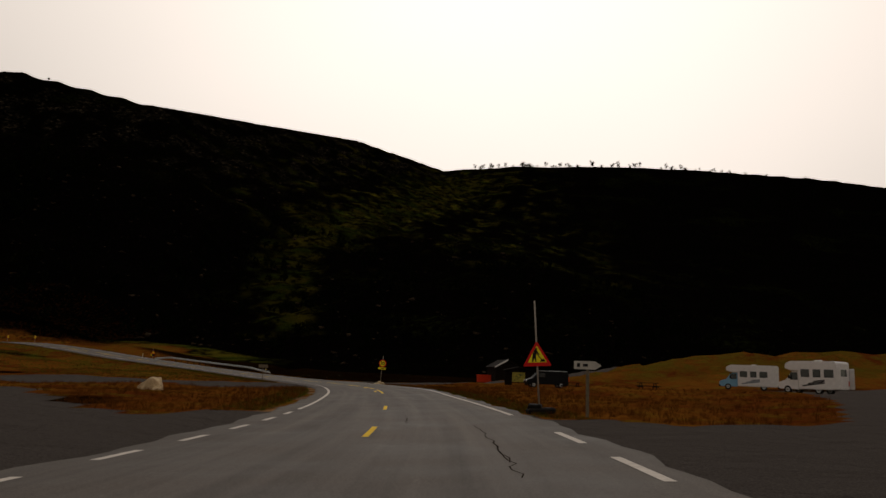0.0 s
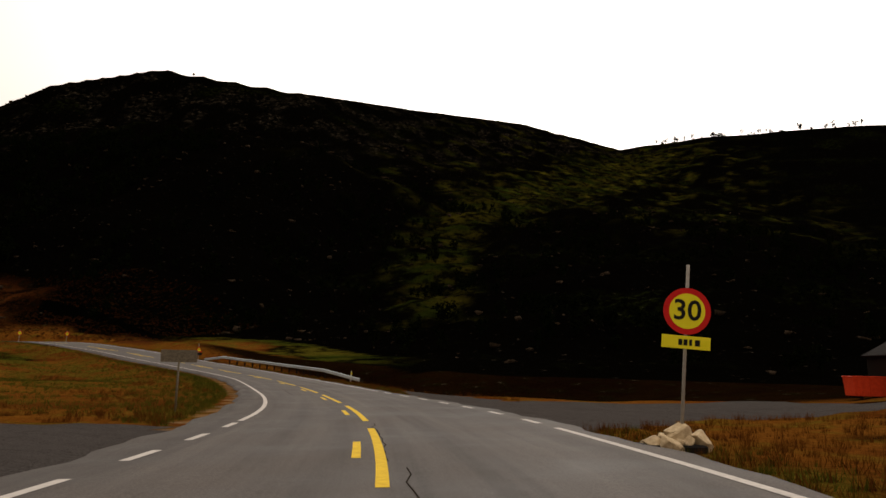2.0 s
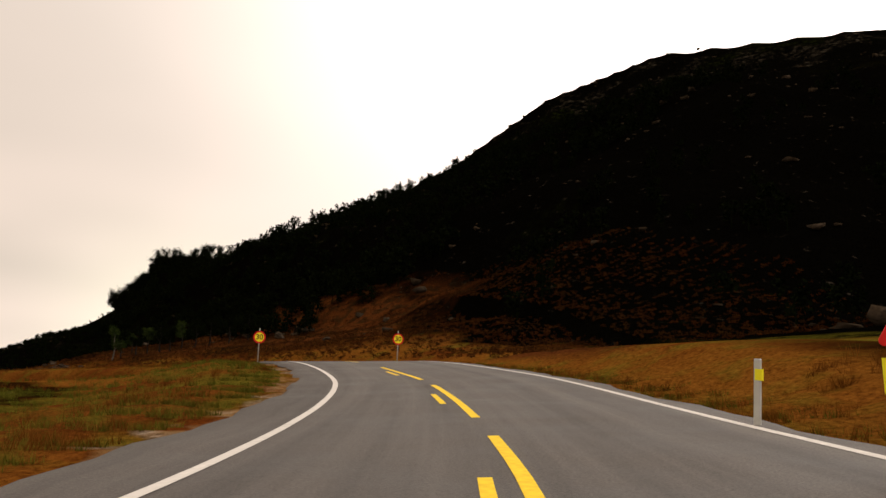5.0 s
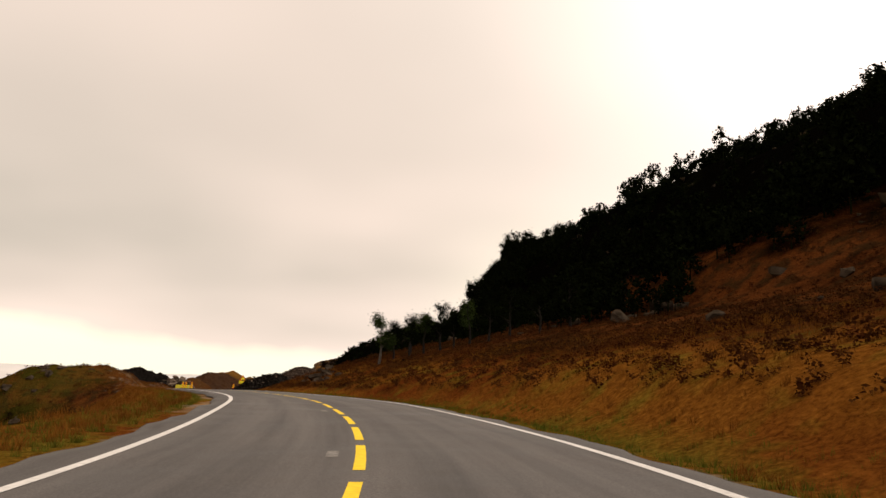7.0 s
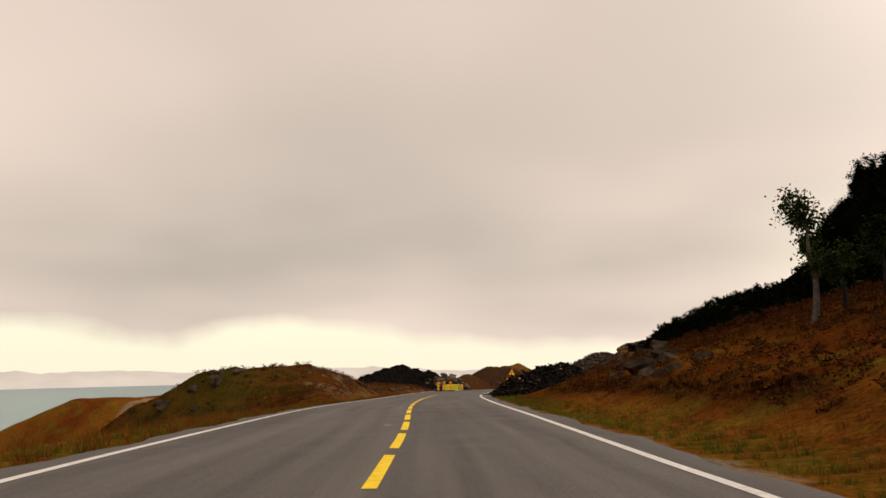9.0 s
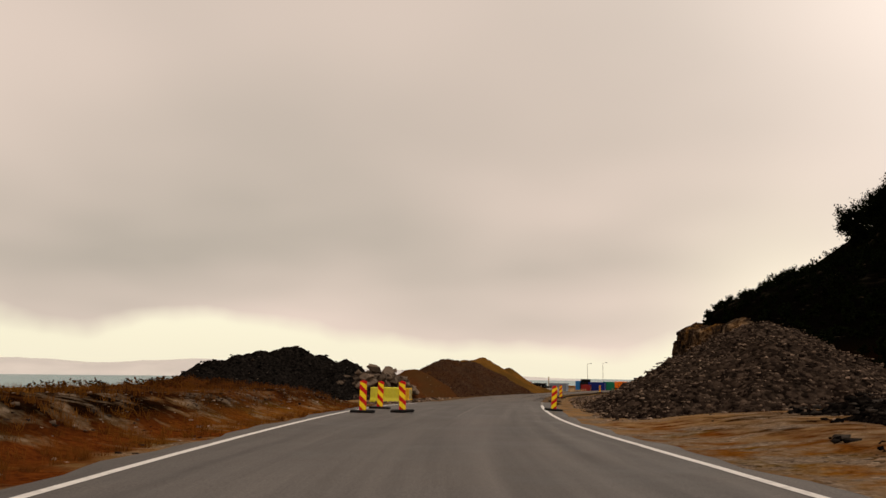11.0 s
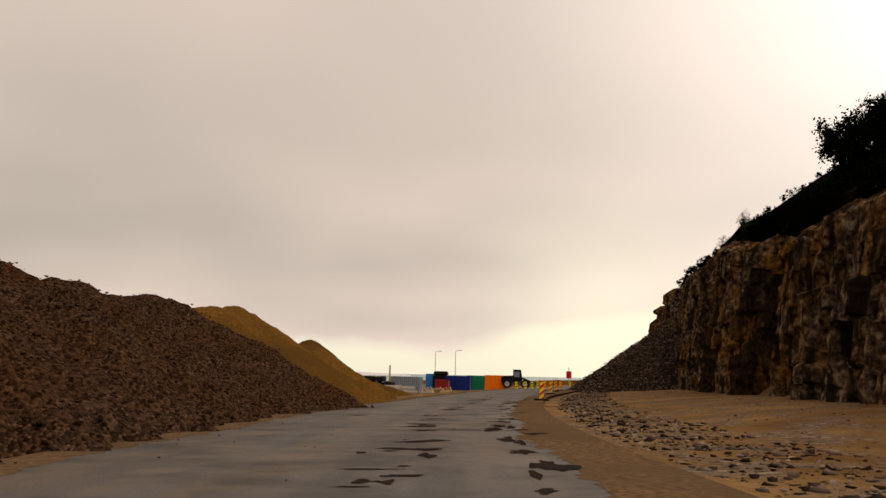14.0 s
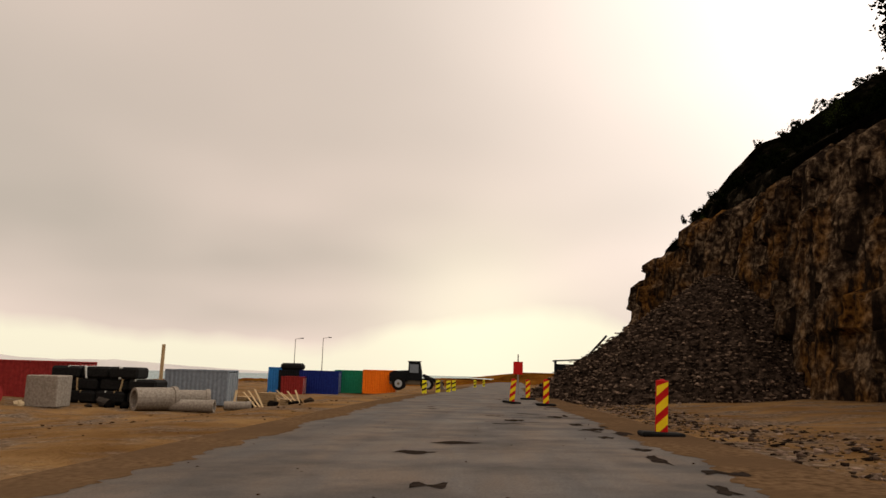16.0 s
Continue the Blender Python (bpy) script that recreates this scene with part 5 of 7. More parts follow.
def scatter_on(name, verts, n, mat, size, label, category, seed, kind="stuff", stretch=0.8, low=None):
    rng = np.random.RandomState(seed)
    v = verts[rng.randint(0, len(verts), n)]
    s = size[0] + (size[1] - size[0]) * rng.rand(n) ** 2.2
    rows = np.stack([v[:, 0] + rng.uniform(-0.3, 0.3, n), v[:, 1] + rng.uniform(-0.3, 0.3, n), v[:, 2] - s * 0.12, s, rng.uniform(0, 6.28, n), rng.uniform(0.6, 1.1, n) * stretch, rng.randint(0, 6, n)], 1)
    ob = merged(name, SMALL[mat], rows, bpy.data.materials[mat])
    return tagged(ob, label, category, kind=kind)


SMALL = {m.name: [rock_mesh("chip", m, 50 + k, 1, 0.7, 0.8) for k in range(6)] for m in (STONE, DARK_STONE, GREY_GRAVEL, PALE_STONE, BOULDER)}

_, gravel_side = heap("gravel_mound", [(-286.5, 143.0, 4.5, 0.6), (-290.7, 142.0, 4.9, 0.6), (-293.7, 142.1, 5.25, 0.66), (-297.1, 141.8, 5.6, 0.61), (-299.2, 141.8, 6.05, 0.66), (-304.0, 141.9, 5.9, 0.6),
                                       (-307.8, 142.4, 5.8, 0.58), (-308.6, 143.5, 5.95, 0.65)], GREY_GRAVEL, "long grey heap of crushed gravel beside the road", "gravel heap", 0.33, 0.10, 3, 0.4)
_, gravel_face = heap("sand_mound", [(-317.1, 142.0, 6.2, 0.63), (-319.9, 143.6, 6.4, 0.63), (-324.2, 144.0, 6.7, 0.68), (-325.3, 145.1, 5.7, 0.68), (-328.0, 147.8, 4.5, 0.64), (-330.3, 148.2, 4.6, 0.67),
                                     (-336.2, 147.7, 5.1, 0.8), (-339.2, 149.9, 2.5, 0.35), (-342.5, 151.5, 1.5, 0.28)], BROWN_SAND,
     "tall brown sand heap with several soft peaks", "sand heap", 0.35, 0.06, 5, 0.22)
_, red_side = heap("soil_mound", [(-283.8, 140.1, 4.6, 0.58), (-279.2, 138.8, 3.6, 0.5), (-288.4, 141.3, 4.4, 0.58), (-276.0, 140.6, 2.7, 0.5), (-286.8, 145.8, 2.6, 0.5)], RED_SOIL,
     "low red-brown soil heap behind the boulders", "soil heap", 0.4, 0.07, 6)
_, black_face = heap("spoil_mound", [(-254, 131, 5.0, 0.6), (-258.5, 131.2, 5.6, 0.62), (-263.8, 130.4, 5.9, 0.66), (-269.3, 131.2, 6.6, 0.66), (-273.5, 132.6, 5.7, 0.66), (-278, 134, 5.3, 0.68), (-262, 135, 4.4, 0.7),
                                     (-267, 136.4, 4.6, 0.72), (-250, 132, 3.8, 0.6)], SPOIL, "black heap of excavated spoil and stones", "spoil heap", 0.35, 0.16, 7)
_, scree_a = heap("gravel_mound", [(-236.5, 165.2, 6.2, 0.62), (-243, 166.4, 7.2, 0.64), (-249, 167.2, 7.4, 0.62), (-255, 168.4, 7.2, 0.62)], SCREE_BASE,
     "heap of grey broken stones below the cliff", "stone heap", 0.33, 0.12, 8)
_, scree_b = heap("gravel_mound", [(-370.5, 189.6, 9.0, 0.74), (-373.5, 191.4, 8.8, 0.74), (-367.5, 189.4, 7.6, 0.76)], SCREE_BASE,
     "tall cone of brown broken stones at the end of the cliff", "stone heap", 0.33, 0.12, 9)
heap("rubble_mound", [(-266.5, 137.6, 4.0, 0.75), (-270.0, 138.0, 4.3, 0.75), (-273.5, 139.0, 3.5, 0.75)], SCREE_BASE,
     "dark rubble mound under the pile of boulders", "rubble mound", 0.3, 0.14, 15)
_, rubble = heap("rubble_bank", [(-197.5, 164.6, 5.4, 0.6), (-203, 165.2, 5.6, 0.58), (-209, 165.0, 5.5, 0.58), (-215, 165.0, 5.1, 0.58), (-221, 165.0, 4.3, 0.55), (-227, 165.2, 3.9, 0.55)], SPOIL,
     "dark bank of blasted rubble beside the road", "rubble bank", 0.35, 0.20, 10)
heap("soil_mound", [(-283.5, 163.6, 3.0, 0.5), (-286.5, 164.4, 2.9, 0.5)], RED_SOIL, "small red-brown soil heap on the gravel", "soil heap", 0.35, 0.05, 11)
heap("soil_mound", [(-285.5, 170.4, 4.3, 0.55), (-290, 171.0, 4.0, 0.55), (-295, 171.4, 3.4, 0.5)], RED_SOIL, "red-brown soil heap at the foot of the cliff", "soil heap", 0.35, 0.05, 12)
heap("soil_mound", [(-270.2, 161.8, 2.3, 0.4)], BROWN_SAND, "low mound of brown sand on the gravel", "soil heap", 0.3, 0.03, 13)

scatter_on("scree_stones", scree_a, 26000, "broken_stone", (0.06, 0.25), "loose grey stones on the heap", "stones", 1)
scatter_on("scree_stones", scree_b, 15000, "broken_stone", (0.10, 0.40), "loose brown stones on the heap", "stones", 2)
scatter_on("rubble_stones", rubble, 11000, "dark_rubble", (0.09, 0.42), "dark angular rubble stones", "stones", 3)
scatter_on("gravel_stones", gravel_side, 9000, "grey_gravel", (0.05, 0.2), "loose gravel stones on the heap", "stones", 7)
scatter_on("gravel_stones", red_side, 900, "broken_stone", (0.05, 0.2), "loose stones on the soil heap", "stones", 8)
scatter_on("spoil_stones", black_face, 1500, "dark_rubble", (0.1, 0.5), "dark stones in the spoil", "stones", 4)
scatter_on("pale_rubble", rubble, 420, "broken_stone", (0.1, 0.5), "pale stones among the rubble", "stones", 5)
scatter_on("pale_rubble", black_face, 70, "broken_stone", (0.15, 0.5), "pale stones in the spoil", "stones", 6)


def strewn(name, spans, n, mat, size, seed, label, stretch=0.7):
    """Loose stones on the ground between two distances from the road. spans: run from, run to, d from, d to."""
    rng = np.random.RandomState(seed)
    rows = []
    for a, b, d0, d1 in spans:
        m = int(n * (b - a) / sum(q[1] - q[0] for q in spans))
        for _ in range(m):
            s, d = rng.uniform(a, b), d0 + (d1 - d0) * rng.beta(1.3, 1.6)
            p = on_road(s, d)
            rows.append((p.x, p.y, 0, size[0] + (size[1] - size[0]) * rng.rand() ** 2.5, rng.uniform(0, 6.28), rng.uniform(0.5, 1) * stretch, rng.randint(6)))
    rows = np.array(rows)
    d, zr, _ = road_frame(rows[:, 0][None], rows[:, 1][None])
    z = land(rows[:, 0][None], rows[:, 1][None])[0][0]
    rows[:, 2] = np.where(np.abs(d[0]) < 4.2, zr[0] - 0.005, z - rows[:, 3] * 0.08)
    return tagged(merged(name, SMALL[mat], rows, bpy.data.materials[mat]), label, "stones", kind="stuff")


W0, W1, W2 = run_of(-240, 152), run_of(-300, 154), run_of(-345, 165)
strewn("roadside_stones", [(W0 - 8, W1, 5.4, 9.0), (W1, W2 + 30, 5.4, 9.0)], 11000, "broken_stone", (0.06, 0.30), 21, "band of broken stones along the asphalt edge")
strewn("roadside_stones", [(W0 - 16, W2, 6, 20)], 4500, "broken_stone", (0.03, 0.15), 22, "loose stones on the gravel yard")
strewn("roadside_stones", [(run_of(-250, 151), run_of(-276, 151.5), -9.5, -4.8)], 1500, "broken_stone", (0.08, 0.5), 23, "broken stones below the yellow blocks")
strewn("roadside_stones", [(run_of(-196, 156), run_of(-250, 151), -8.5, -4.8)], 1500, "broken_stone", (0.05, 0.24), 24, "loose stones on the roadside bank")
strewn("roadside_stones", [(W1 - 20, W2 + 40, -16, -4.6)], 900, "grey_gravel", (0.04, 0.2), 25, "loose gravel beside the road")
strewn("roadside_stones", [(run_of(-262, 151.5), W2 + 20, -3.9, 4.3)], 900, "grey_gravel", (0.015, 0.06), 26, "loose chips on the broken asphalt")


def boulder(x, y, z, size, seed, label="pale angular boulder in a pile", group="boulders of the pile", stone="boulder_stone"):
    rng = random.Random(seed)
    ob = new("boulder", ROCKS[stone][seed % 6])
    ob.matrix_world = Matrix.Translation((x, y, z)) @ pose(0, 0, 0, rng.uniform(-20, 20), rng.uniform(-20, 20), rng.uniform(0, 360)) @ Matrix.Diagonal((size * rng.uniform(0.85, 1.25), size * rng.uniform(0.8, 1.1), size * rng.uniform(0.8, 1.15), 1))
    return tagged(ob, label, "boulder", group)


def build_boulders():
    rng = random.Random(8)
    # the pile beside the spoil heap
    for k in range(95):
        u = rng.random()
        x, y = -265 - 9.5 * u + rng.uniform(-1.2, 1.2), 141.0 - 4.5 * rng.random() ** 1.4 + 1.4 * u
        top = 3.0 * (1 - abs(u - 0.45) * 1.1) * max(0.1, min(1, (144.6 - y) / 3.5))
        z = height_at(x, y) + max(0, top) * rng.uniform(0.6, 1.0) - 0.25
        boulder(x, y, z, rng.uniform(0.5, 1.6), k)
    for k, (x, y, s) in enumerate(((-18.6, 49.2, 1.9), (-17.9, 48.3, 0.8))):
        boulder(x, y, height_at(x, y) - 0.15, s, 60 + k, "pale boulder lying in rusty grass", "boulders on the moor", "pale_stone")
    for k, (x, y, s) in enumerate(((-149.9, 192.7, 2.3), (-154.4, 197.6, 2.0), (-148.8, 204.0, 1.8), (-130.5, 189.4, 1.1), (-152, 196, 1.0), (-158, 199, 1.2), (-163, 199, 1.3),
                                   (-140, 203, 1.2), (-122, 200, 0.9), (-170, 196, 1.4))):
        boulder(x, y, height_at(x, y) - 0.2, s, 70 + k, "weathered boulder on the heather slope", "boulders on the slope", "moor_rock")
    # rock outcrop at the shoulder of the slope
    for k in range(34):
        u = rng.random()
        x, y = -170.5 - 20 * u + rng.uniform(-1, 1), 172.0 - 1.6 * u + rng.uniform(-1.6, 2.2)
        boulder(x, y, height_at(x, y) - 0.35 + (1 - u) * rng.uniform(-0.2, 0.25), rng.uniform(0.6, 1.6), 90 + k, "dark weathered outcrop rock above the road", "outcrop rocks", "moor_rock")
    for k in range(26):
        x, y = -197 + rng.gauss(0, 4.2), 138.5 + rng.gauss(0, 3.0)
        boulder(x, y, height_at(x, y) - 0.45, rng.uniform(0.5, 1.5), 130 + k, "lichen-grey rock on the seaward knoll", "knoll rocks", "moor_rock")


build_boulders()


def barrier_block(x, y, turn, mat, label, length=2.6):
    ob = thing("concrete_block", label, "concrete block", spot(x, y, turn, 0.0), "yellow concrete blocks")
    bm = bmesh.new()
    lo, hi, h = 0.62, 0.46, 1.12
    prof = [(-lo / 2, 0.0), (-lo / 2, 0.16), (-hi / 2, 0.34), (-hi / 2, h), (hi / 2, h), (hi / 2, 0.34), (lo / 2, 0.16), (lo / 2, 0.0)]
    ends = []
    for sx in (-length / 2, length / 2):
        ends.append([bm.verts.new((sx, py, pz)) for py, pz in prof])
    bm.faces.new(ends[0])
    bm.faces.new(ends[1][::-1])
    for i in range(len(prof)):
        j = (i + 1) % len(prof)
        bm.faces.new((ends[0][j], ends[0][i], ends[1][i], ends[1][j]))
    bmesh.ops.recalc_face_normals(bm, faces=bm.faces)
    bmesh.ops.bevel(bm, geom=list(bm.edges), offset=0.025, segments=1, affect="EDGES")
    body = part("body", bm, mat, ob)
    for sx in (-1, 1):
        part("end_face", box(bmesh.new(), 0.02, 0.34, 0.8, (sx * (length / 2 + 0.006), 0, 0.62), bevel=0.004), BLOCK_END, body, "darker concrete end")
    # each slot is a solid box in the darker end colour
    for x0 in (-length / 4, length / 4):
        part("slot", box(bmesh.new(), 0.34, 0.66, 0.09, (x0, 0, 0.045)), BLOCK_END, body, "dark fork slot")
    return ob


barrier_block(-258.9, 142.8, 68, BLOCK_YELLOW, "scuffed yellow painted concrete barrier block", 2.9)
barrier_block(-261.3, 142.5, 68, BLOCK_YELLOW, "scuffed yellow painted concrete barrier block seen end-on", 2.2)
barrier_block(-263.7, 142.9, 66, BLOCK_ORANGE, "amber painted concrete barrier block", 1.9)


# ---- worn asphalt on the stretch under repair ----
def build_patches():
    rng = random.Random(31)
    a, b = run_of(-258, 151.4), run_of(-372, 174)
    n = 0
    s = a
    while s < b:
        s += rng.uniform(1.2, 3.0)
        wheel = rng.random() < 0.4
        d = (rng.choice((1.3, 3.2)) if wheel else rng.uniform(-3.2, 3.4)) + rng.uniform(-0.4, 0.4)
        la, lw = (rng.uniform(0.5, 1.4), rng.uniform(0.25, 0.7)) if wheel else (rng.uniform(0.2, 0.6), rng.uniform(0.3, 1.2))
        k = rng.randint(15, 22)
        pts = []
        for i in range(k):
            t = 2 * math.pi * i / k
            r = rng.uniform(0.45, 1.25)
            pts.append(on_road(s + la / 2 * r * math.sin(t) + 0.12 * math.sin(3 * t + n), max(-4.0, min(4.0, d + lw / 2 * (0.75 + 0.25 * r) * math.cos(t))), 0.005 + 0.0005 * (n % 5)))
        me = mesh_of("patch", pts, [tuple(range(k))], PATCH)
        ob = new("pothole_patch", me)
        ob.parent = road
        n += 1
    # broken tar in the wheel track and along the right edge
    for i in range(130):
        track = i < 60
        s = rng.uniform(a + 22, a + 70) if track else rng.uniform(a, b)
        d = rng.gauss(0.95, 0.28) if track else rng.gauss(3.0, 0.22)
        la, lw = (rng.uniform(0.12, 0.55), rng.uniform(0.25, 1.0)) if track else (rng.uniform(0.3, 1.5), rng.uniform(0.15, 0.5))
        k = rng.randint(11, 16)
        pts = []
        for j in range(k):
            t, r = 2 * math.pi * j / k, rng.uniform(0.4, 1.25)
            pts.append(on_road(s + la / 2 * r * math.sin(t), d + lw / 2 * r * math.cos(t), 0.0052 + 0.0004 * (i % 7)))
        ob = new("pothole_patch", mesh_of("patch", pts, [tuple(range(k))], PATCH))
        ob.parent = road
    # soil dragged over both edges of the asphalt
    for name, d0, d1, mat, s0, s1, wild in (("dirt_edge", 3.35, 4.7, DIRT, a - 4, b + 60, 0.35), ("dirt_edge", -4.7, -3.6, DIRT, a - 4, b + 60, 0.3)):
        pts, faces = [], []
        m = int((s1 - s0) / 0.16)
        for j in range(m + 1):
            q = s0 + (s1 - s0) * j / m
            e0 = d0 + (wild * (noise.noise((q * 0.25, d0, 1)) + 0.7 * noise.noise((q * 1.9, d0, 2)) + 0.5 * noise.noise((q * 5.1, d0, 2))) if d0 > 0 else 0)
            e1 = d1 + (wild * (noise.noise((q * 0.25, d1, 3)) + 0.7 * noise.noise((q * 1.9, d1, 4)) + 0.5 * noise.noise((q * 5.1, d1, 4))) if d1 < 2 else 0)
            if e1 < e0 + 0.03:
                e1 = e0 + 0.03
            pts += [on_road(q, e0, 0.0032), on_road(q, e1, 0.0032)]
            if j:
                faces.append((2 * j - 2, 2 * j - 1, 2 * j + 1, 2 * j))
        ob = new(name, mesh_of(name, pts, faces, mat))
        ob.parent = road
    # tar seams that cross the worn lane
    for i in range(14):
        s = rng.uniform(a + 20, b)
        d0 = rng.uniform(0.2, 1.0)
        w = rng.uniform(1.5, 3.0)
        pts, faces = [], []
        for j in range(7):
            d = min(4.0, d0 + w * j / 6)
            ds = rng.uniform(-0.06, 0.06)
            pts += [on_road(s + ds, d, 0.0045), on_road(s + ds + rng.uniform(0.05, 0.16), d, 0.0045)]
            if j:
                faces.append((2 * j - 2, 2 * j, 2 * j + 1, 2 * j - 1))
        ob = new("tar_seam", mesh_of("tar_seam", pts, faces, PATCH))
        ob.parent = road
    # cracks on the sound road
    for i in range(16):
        s, d = rng.uniform(RUN_0 + 2, RUN_0 + 150), rng.choice((0.35, 0.55, -1.6, 2.2))
        pts, faces = [], []
        L = rng.uniform(3, 9)
        for j in range(14):
            dd = d + 0.12 * noise.noise((i, j * 0.6, 0))
            q = s + L * j / 13
            pts += [on_road(q, dd, 0.004), on_road(q, dd + 0.02, 0.004)]
            if j:
                faces.append((2 * j - 2, 2 * j, 2 * j + 1, 2 * j - 1))
        ob = new("crack", mesh_of("crack", pts, faces, PATCH))
        ob.parent = road
    # thin white survey line and spots
    pts, faces = [], []
    s0, s1 = run_of(-228, 151.9), run_of(-262, 151.4)
    for j in range(20):
        q = s0 + (s1 - s0) * j / 19
        pts += [on_road(q, -0.05, 0.005), on_road(q, 0.0, 0.005)]
        if j:
            faces.append((2 * j - 2, 2 * j, 2 * j + 1, 2 * j - 1))
    ob = new("survey_line", mesh_of("survey_line", pts, faces, WORN_LINE))
    ob.parent = road


build_patches()


# ---- vehicles, boards and huts by the lay-by ----
def extruded(outline, width, bevel=0.0):
    """A solid from an outline in x-z, spread to both sides of y = 0."""
    bm = plate(bmesh.new(), outline, width, -width / 2)
    if bevel:
        bmesh.ops.bevel(bm, geom=list(bm.edges), offset=bevel, segments=2, affect="EDGES")
    return bm


def wheel(parent, x, y, r=0.34, w=0.22):
    tyre = part("wheel", rod(bmesh.new(), r, w, (x, y + w / 2, r), (90, 0, 0), 20), RUBBER, parent, "black rubber wheel")
    part("rim", rod(bmesh.new(), r * 0.58, w + 0.02, (x, y + w / 2 + 0.01, r), (90, 0, 0), 14), STEEL, tyre, "grey steel rim")
    part("hub", rod(bmesh.new(), r * 0.2, w + 0.05, (x, y + w / 2 + 0.025, r), (90, 0, 0), 10), OLD_STEEL, tyre)


def windows_on(parent, spans, side, z0, z1, mat=None):
    for x0, x1 in spans:
        pane = part("window", box(bmesh.new(), x1 - x0, 0.03, z1 - z0, ((x0 + x1) / 2, side, (z0 + z1) / 2), bevel=0.012), GLASS_DARK, parent, "dark tinted window")
        part("window_frame", box(bmesh.new(), x1 - x0 + 0.08, 0.02, z1 - z0 + 0.08, ((x0 + x1) / 2, side * 0.996, (z0 + z1) / 2), bevel=0.008), RUBBER, pane)


def motorhome(x, y, turn, paint, box_paint, label, length=6.0, stripe=None):
    """Front towards local -x."""
    ob = thing("motorhome", label, "motorhome", spot(x, y, turn, 0.02), "motorhomes in the lay-by")
    a, b = -length / 2, length / 2
    part("cab", extruded([(a, 0.45), (a + 0.05, 0.95), (a + 0.75, 1.18), (a + 1.35, 1.95), (a + 2.0, 1.95), (a + 2.0, 0.35), (a + 0.3, 0.35)], 1.95, 0.05), paint, ob, "painted driver's cab")
    part("body", extruded([(a + 1.35, 2.0), (a + 0.75, 2.2), (a + 0.8, 2.62), (a + 1.3, 2.85), (b - 0.15, 2.85), (b, 2.7), (b, 0.5), (b - 0.3, 0.42), (a + 2.02, 0.42), (a + 2.02, 2.0)], 2.2, 0.05), box_paint, ob, "white living box")
    part("windscreen", extruded([(a + 0.80, 1.24), (a + 1.30, 1.90), (a + 1.34, 1.88), (a + 0.84, 1.20)], 1.7), GLASS_DARK, ob, "dark windscreen")
    for sy in (-1, 1):
        windows_on(ob, [(a + 1.25, a + 1.85)], sy * 0.985, 1.25, 1.8)
        windows_on(ob, [(a + 2.3, a + 3.0), (a + 3.4, a + 4.0), (a + 4.4, a + 5.2)], sy * 1.105, 1.5, 2.1)
        part("door", box(bmesh.new(), 0.62, 0.02, 1.75, (a + 5.5, sy * 1.108, 1.4), bevel=0.008), box_paint, ob)
        if stripe:
            bm = bmesh.new()
            for k in range(3):
                box(bm, 2.0 - 0.5 * k, 0.012, 0.10, (a + 3.4 + 0.25 * k, sy * 1.106, 0.85 + 0.16 * k), (0, -8, 0))
            part("stripe", bm, stripe, ob, "dark swoosh stripes")
        part("headlight", box(bmesh.new(), 0.12, 0.32, 0.2, (a + 0.05, sy * 0.72, 0.8), bevel=0.03), SIGN_WHITE, ob, "clear headlight")
        part("tail_light", box(bmesh.new(), 0.04, 0.14, 0.4, (b + 0.0, sy * 0.95, 1.0), bevel=0.01), BRIGHT_RED, ob, "red tail light")
        part("mirror", box(bmesh.new(), 0.12, 0.2, 0.3, (a + 1.2, sy * 1.15, 1.45), bevel=0.03), RUBBER, ob)
        wheel(ob, a + 0.95, sy * 0.88)
        wheel(ob, b - 1.6, sy * 0.92)
    part("bumper", box(bmesh.new(), 0.22, 1.9, 0.26, (a + 0.05, 0, 0.45), bevel=0.05), RUBBER, ob, "dark bumper")
    part("roof_vent", box(bmesh.new(), 0.5, 0.5, 0.12, (0.6, 0, 2.9), bevel=0.03), box_paint, ob)
    part("rear_window", box(bmesh.new(), 0.03, 1.2, 0.6, (b + 0.005, 0, 1.9), bevel=0.01), GLASS_DARK, ob)
    part("plate", box(bmesh.new(), 0.02, 0.5, 0.11, (a - 0.01, 0, 0.62)), SIGN_WHITE, ob)


def panel_van(x, y, turn):
    ob = thing("van", "black panel van with a pale roof rail", "van", spot(x, y, turn, 0.02))
    part("body", extruded([(-2.5, 0.4), (-2.52, 0.85), (-1.75, 1.12), (-1.05, 1.85), (2.35, 1.92), (2.5, 1.7), (2.52, 0.4)], 1.9, 0.06), DARK_PAINT, ob, "black bodywork")
    part("windscreen", extruded([(-1.70, 1.16), (-1.10, 1.80), (-1.06, 1.78), (-1.66, 1.12)], 1.6), GLASS_DARK, ob)
    for sy in (-1, 1):
        windows_on(ob, [(-1.1, -0.3)], sy * 0.955, 1.2, 1.7)
        part("roof_rail", box(bmesh.new(), 3.3, 0.06, 0.06, (0.7, sy * 0.85, 1.97), bevel=0.015), STEEL, ob, "pale roof rail")
        part("headlight", box(bmesh.new(), 0.12, 0.3, 0.18, (-2.5, sy * 0.7, 0.78), bevel=0.03), VAN_WHITE, ob, "pale headlight")
        part("tail_light", box(bmesh.new(), 0.05, 0.12, 0.5, (2.52, sy * 0.85, 1.1), bevel=0.01), BRIGHT_RED, ob, "red tail light")
        part("mirror", box(bmesh.new(), 0.1, 0.2, 0.22, (-1.2, sy * 1.05, 1.2), bevel=0.03), RUBBER, ob)
        wheel(ob, -1.65, sy * 0.86)
        wheel(ob, 1.6, sy * 0.86)


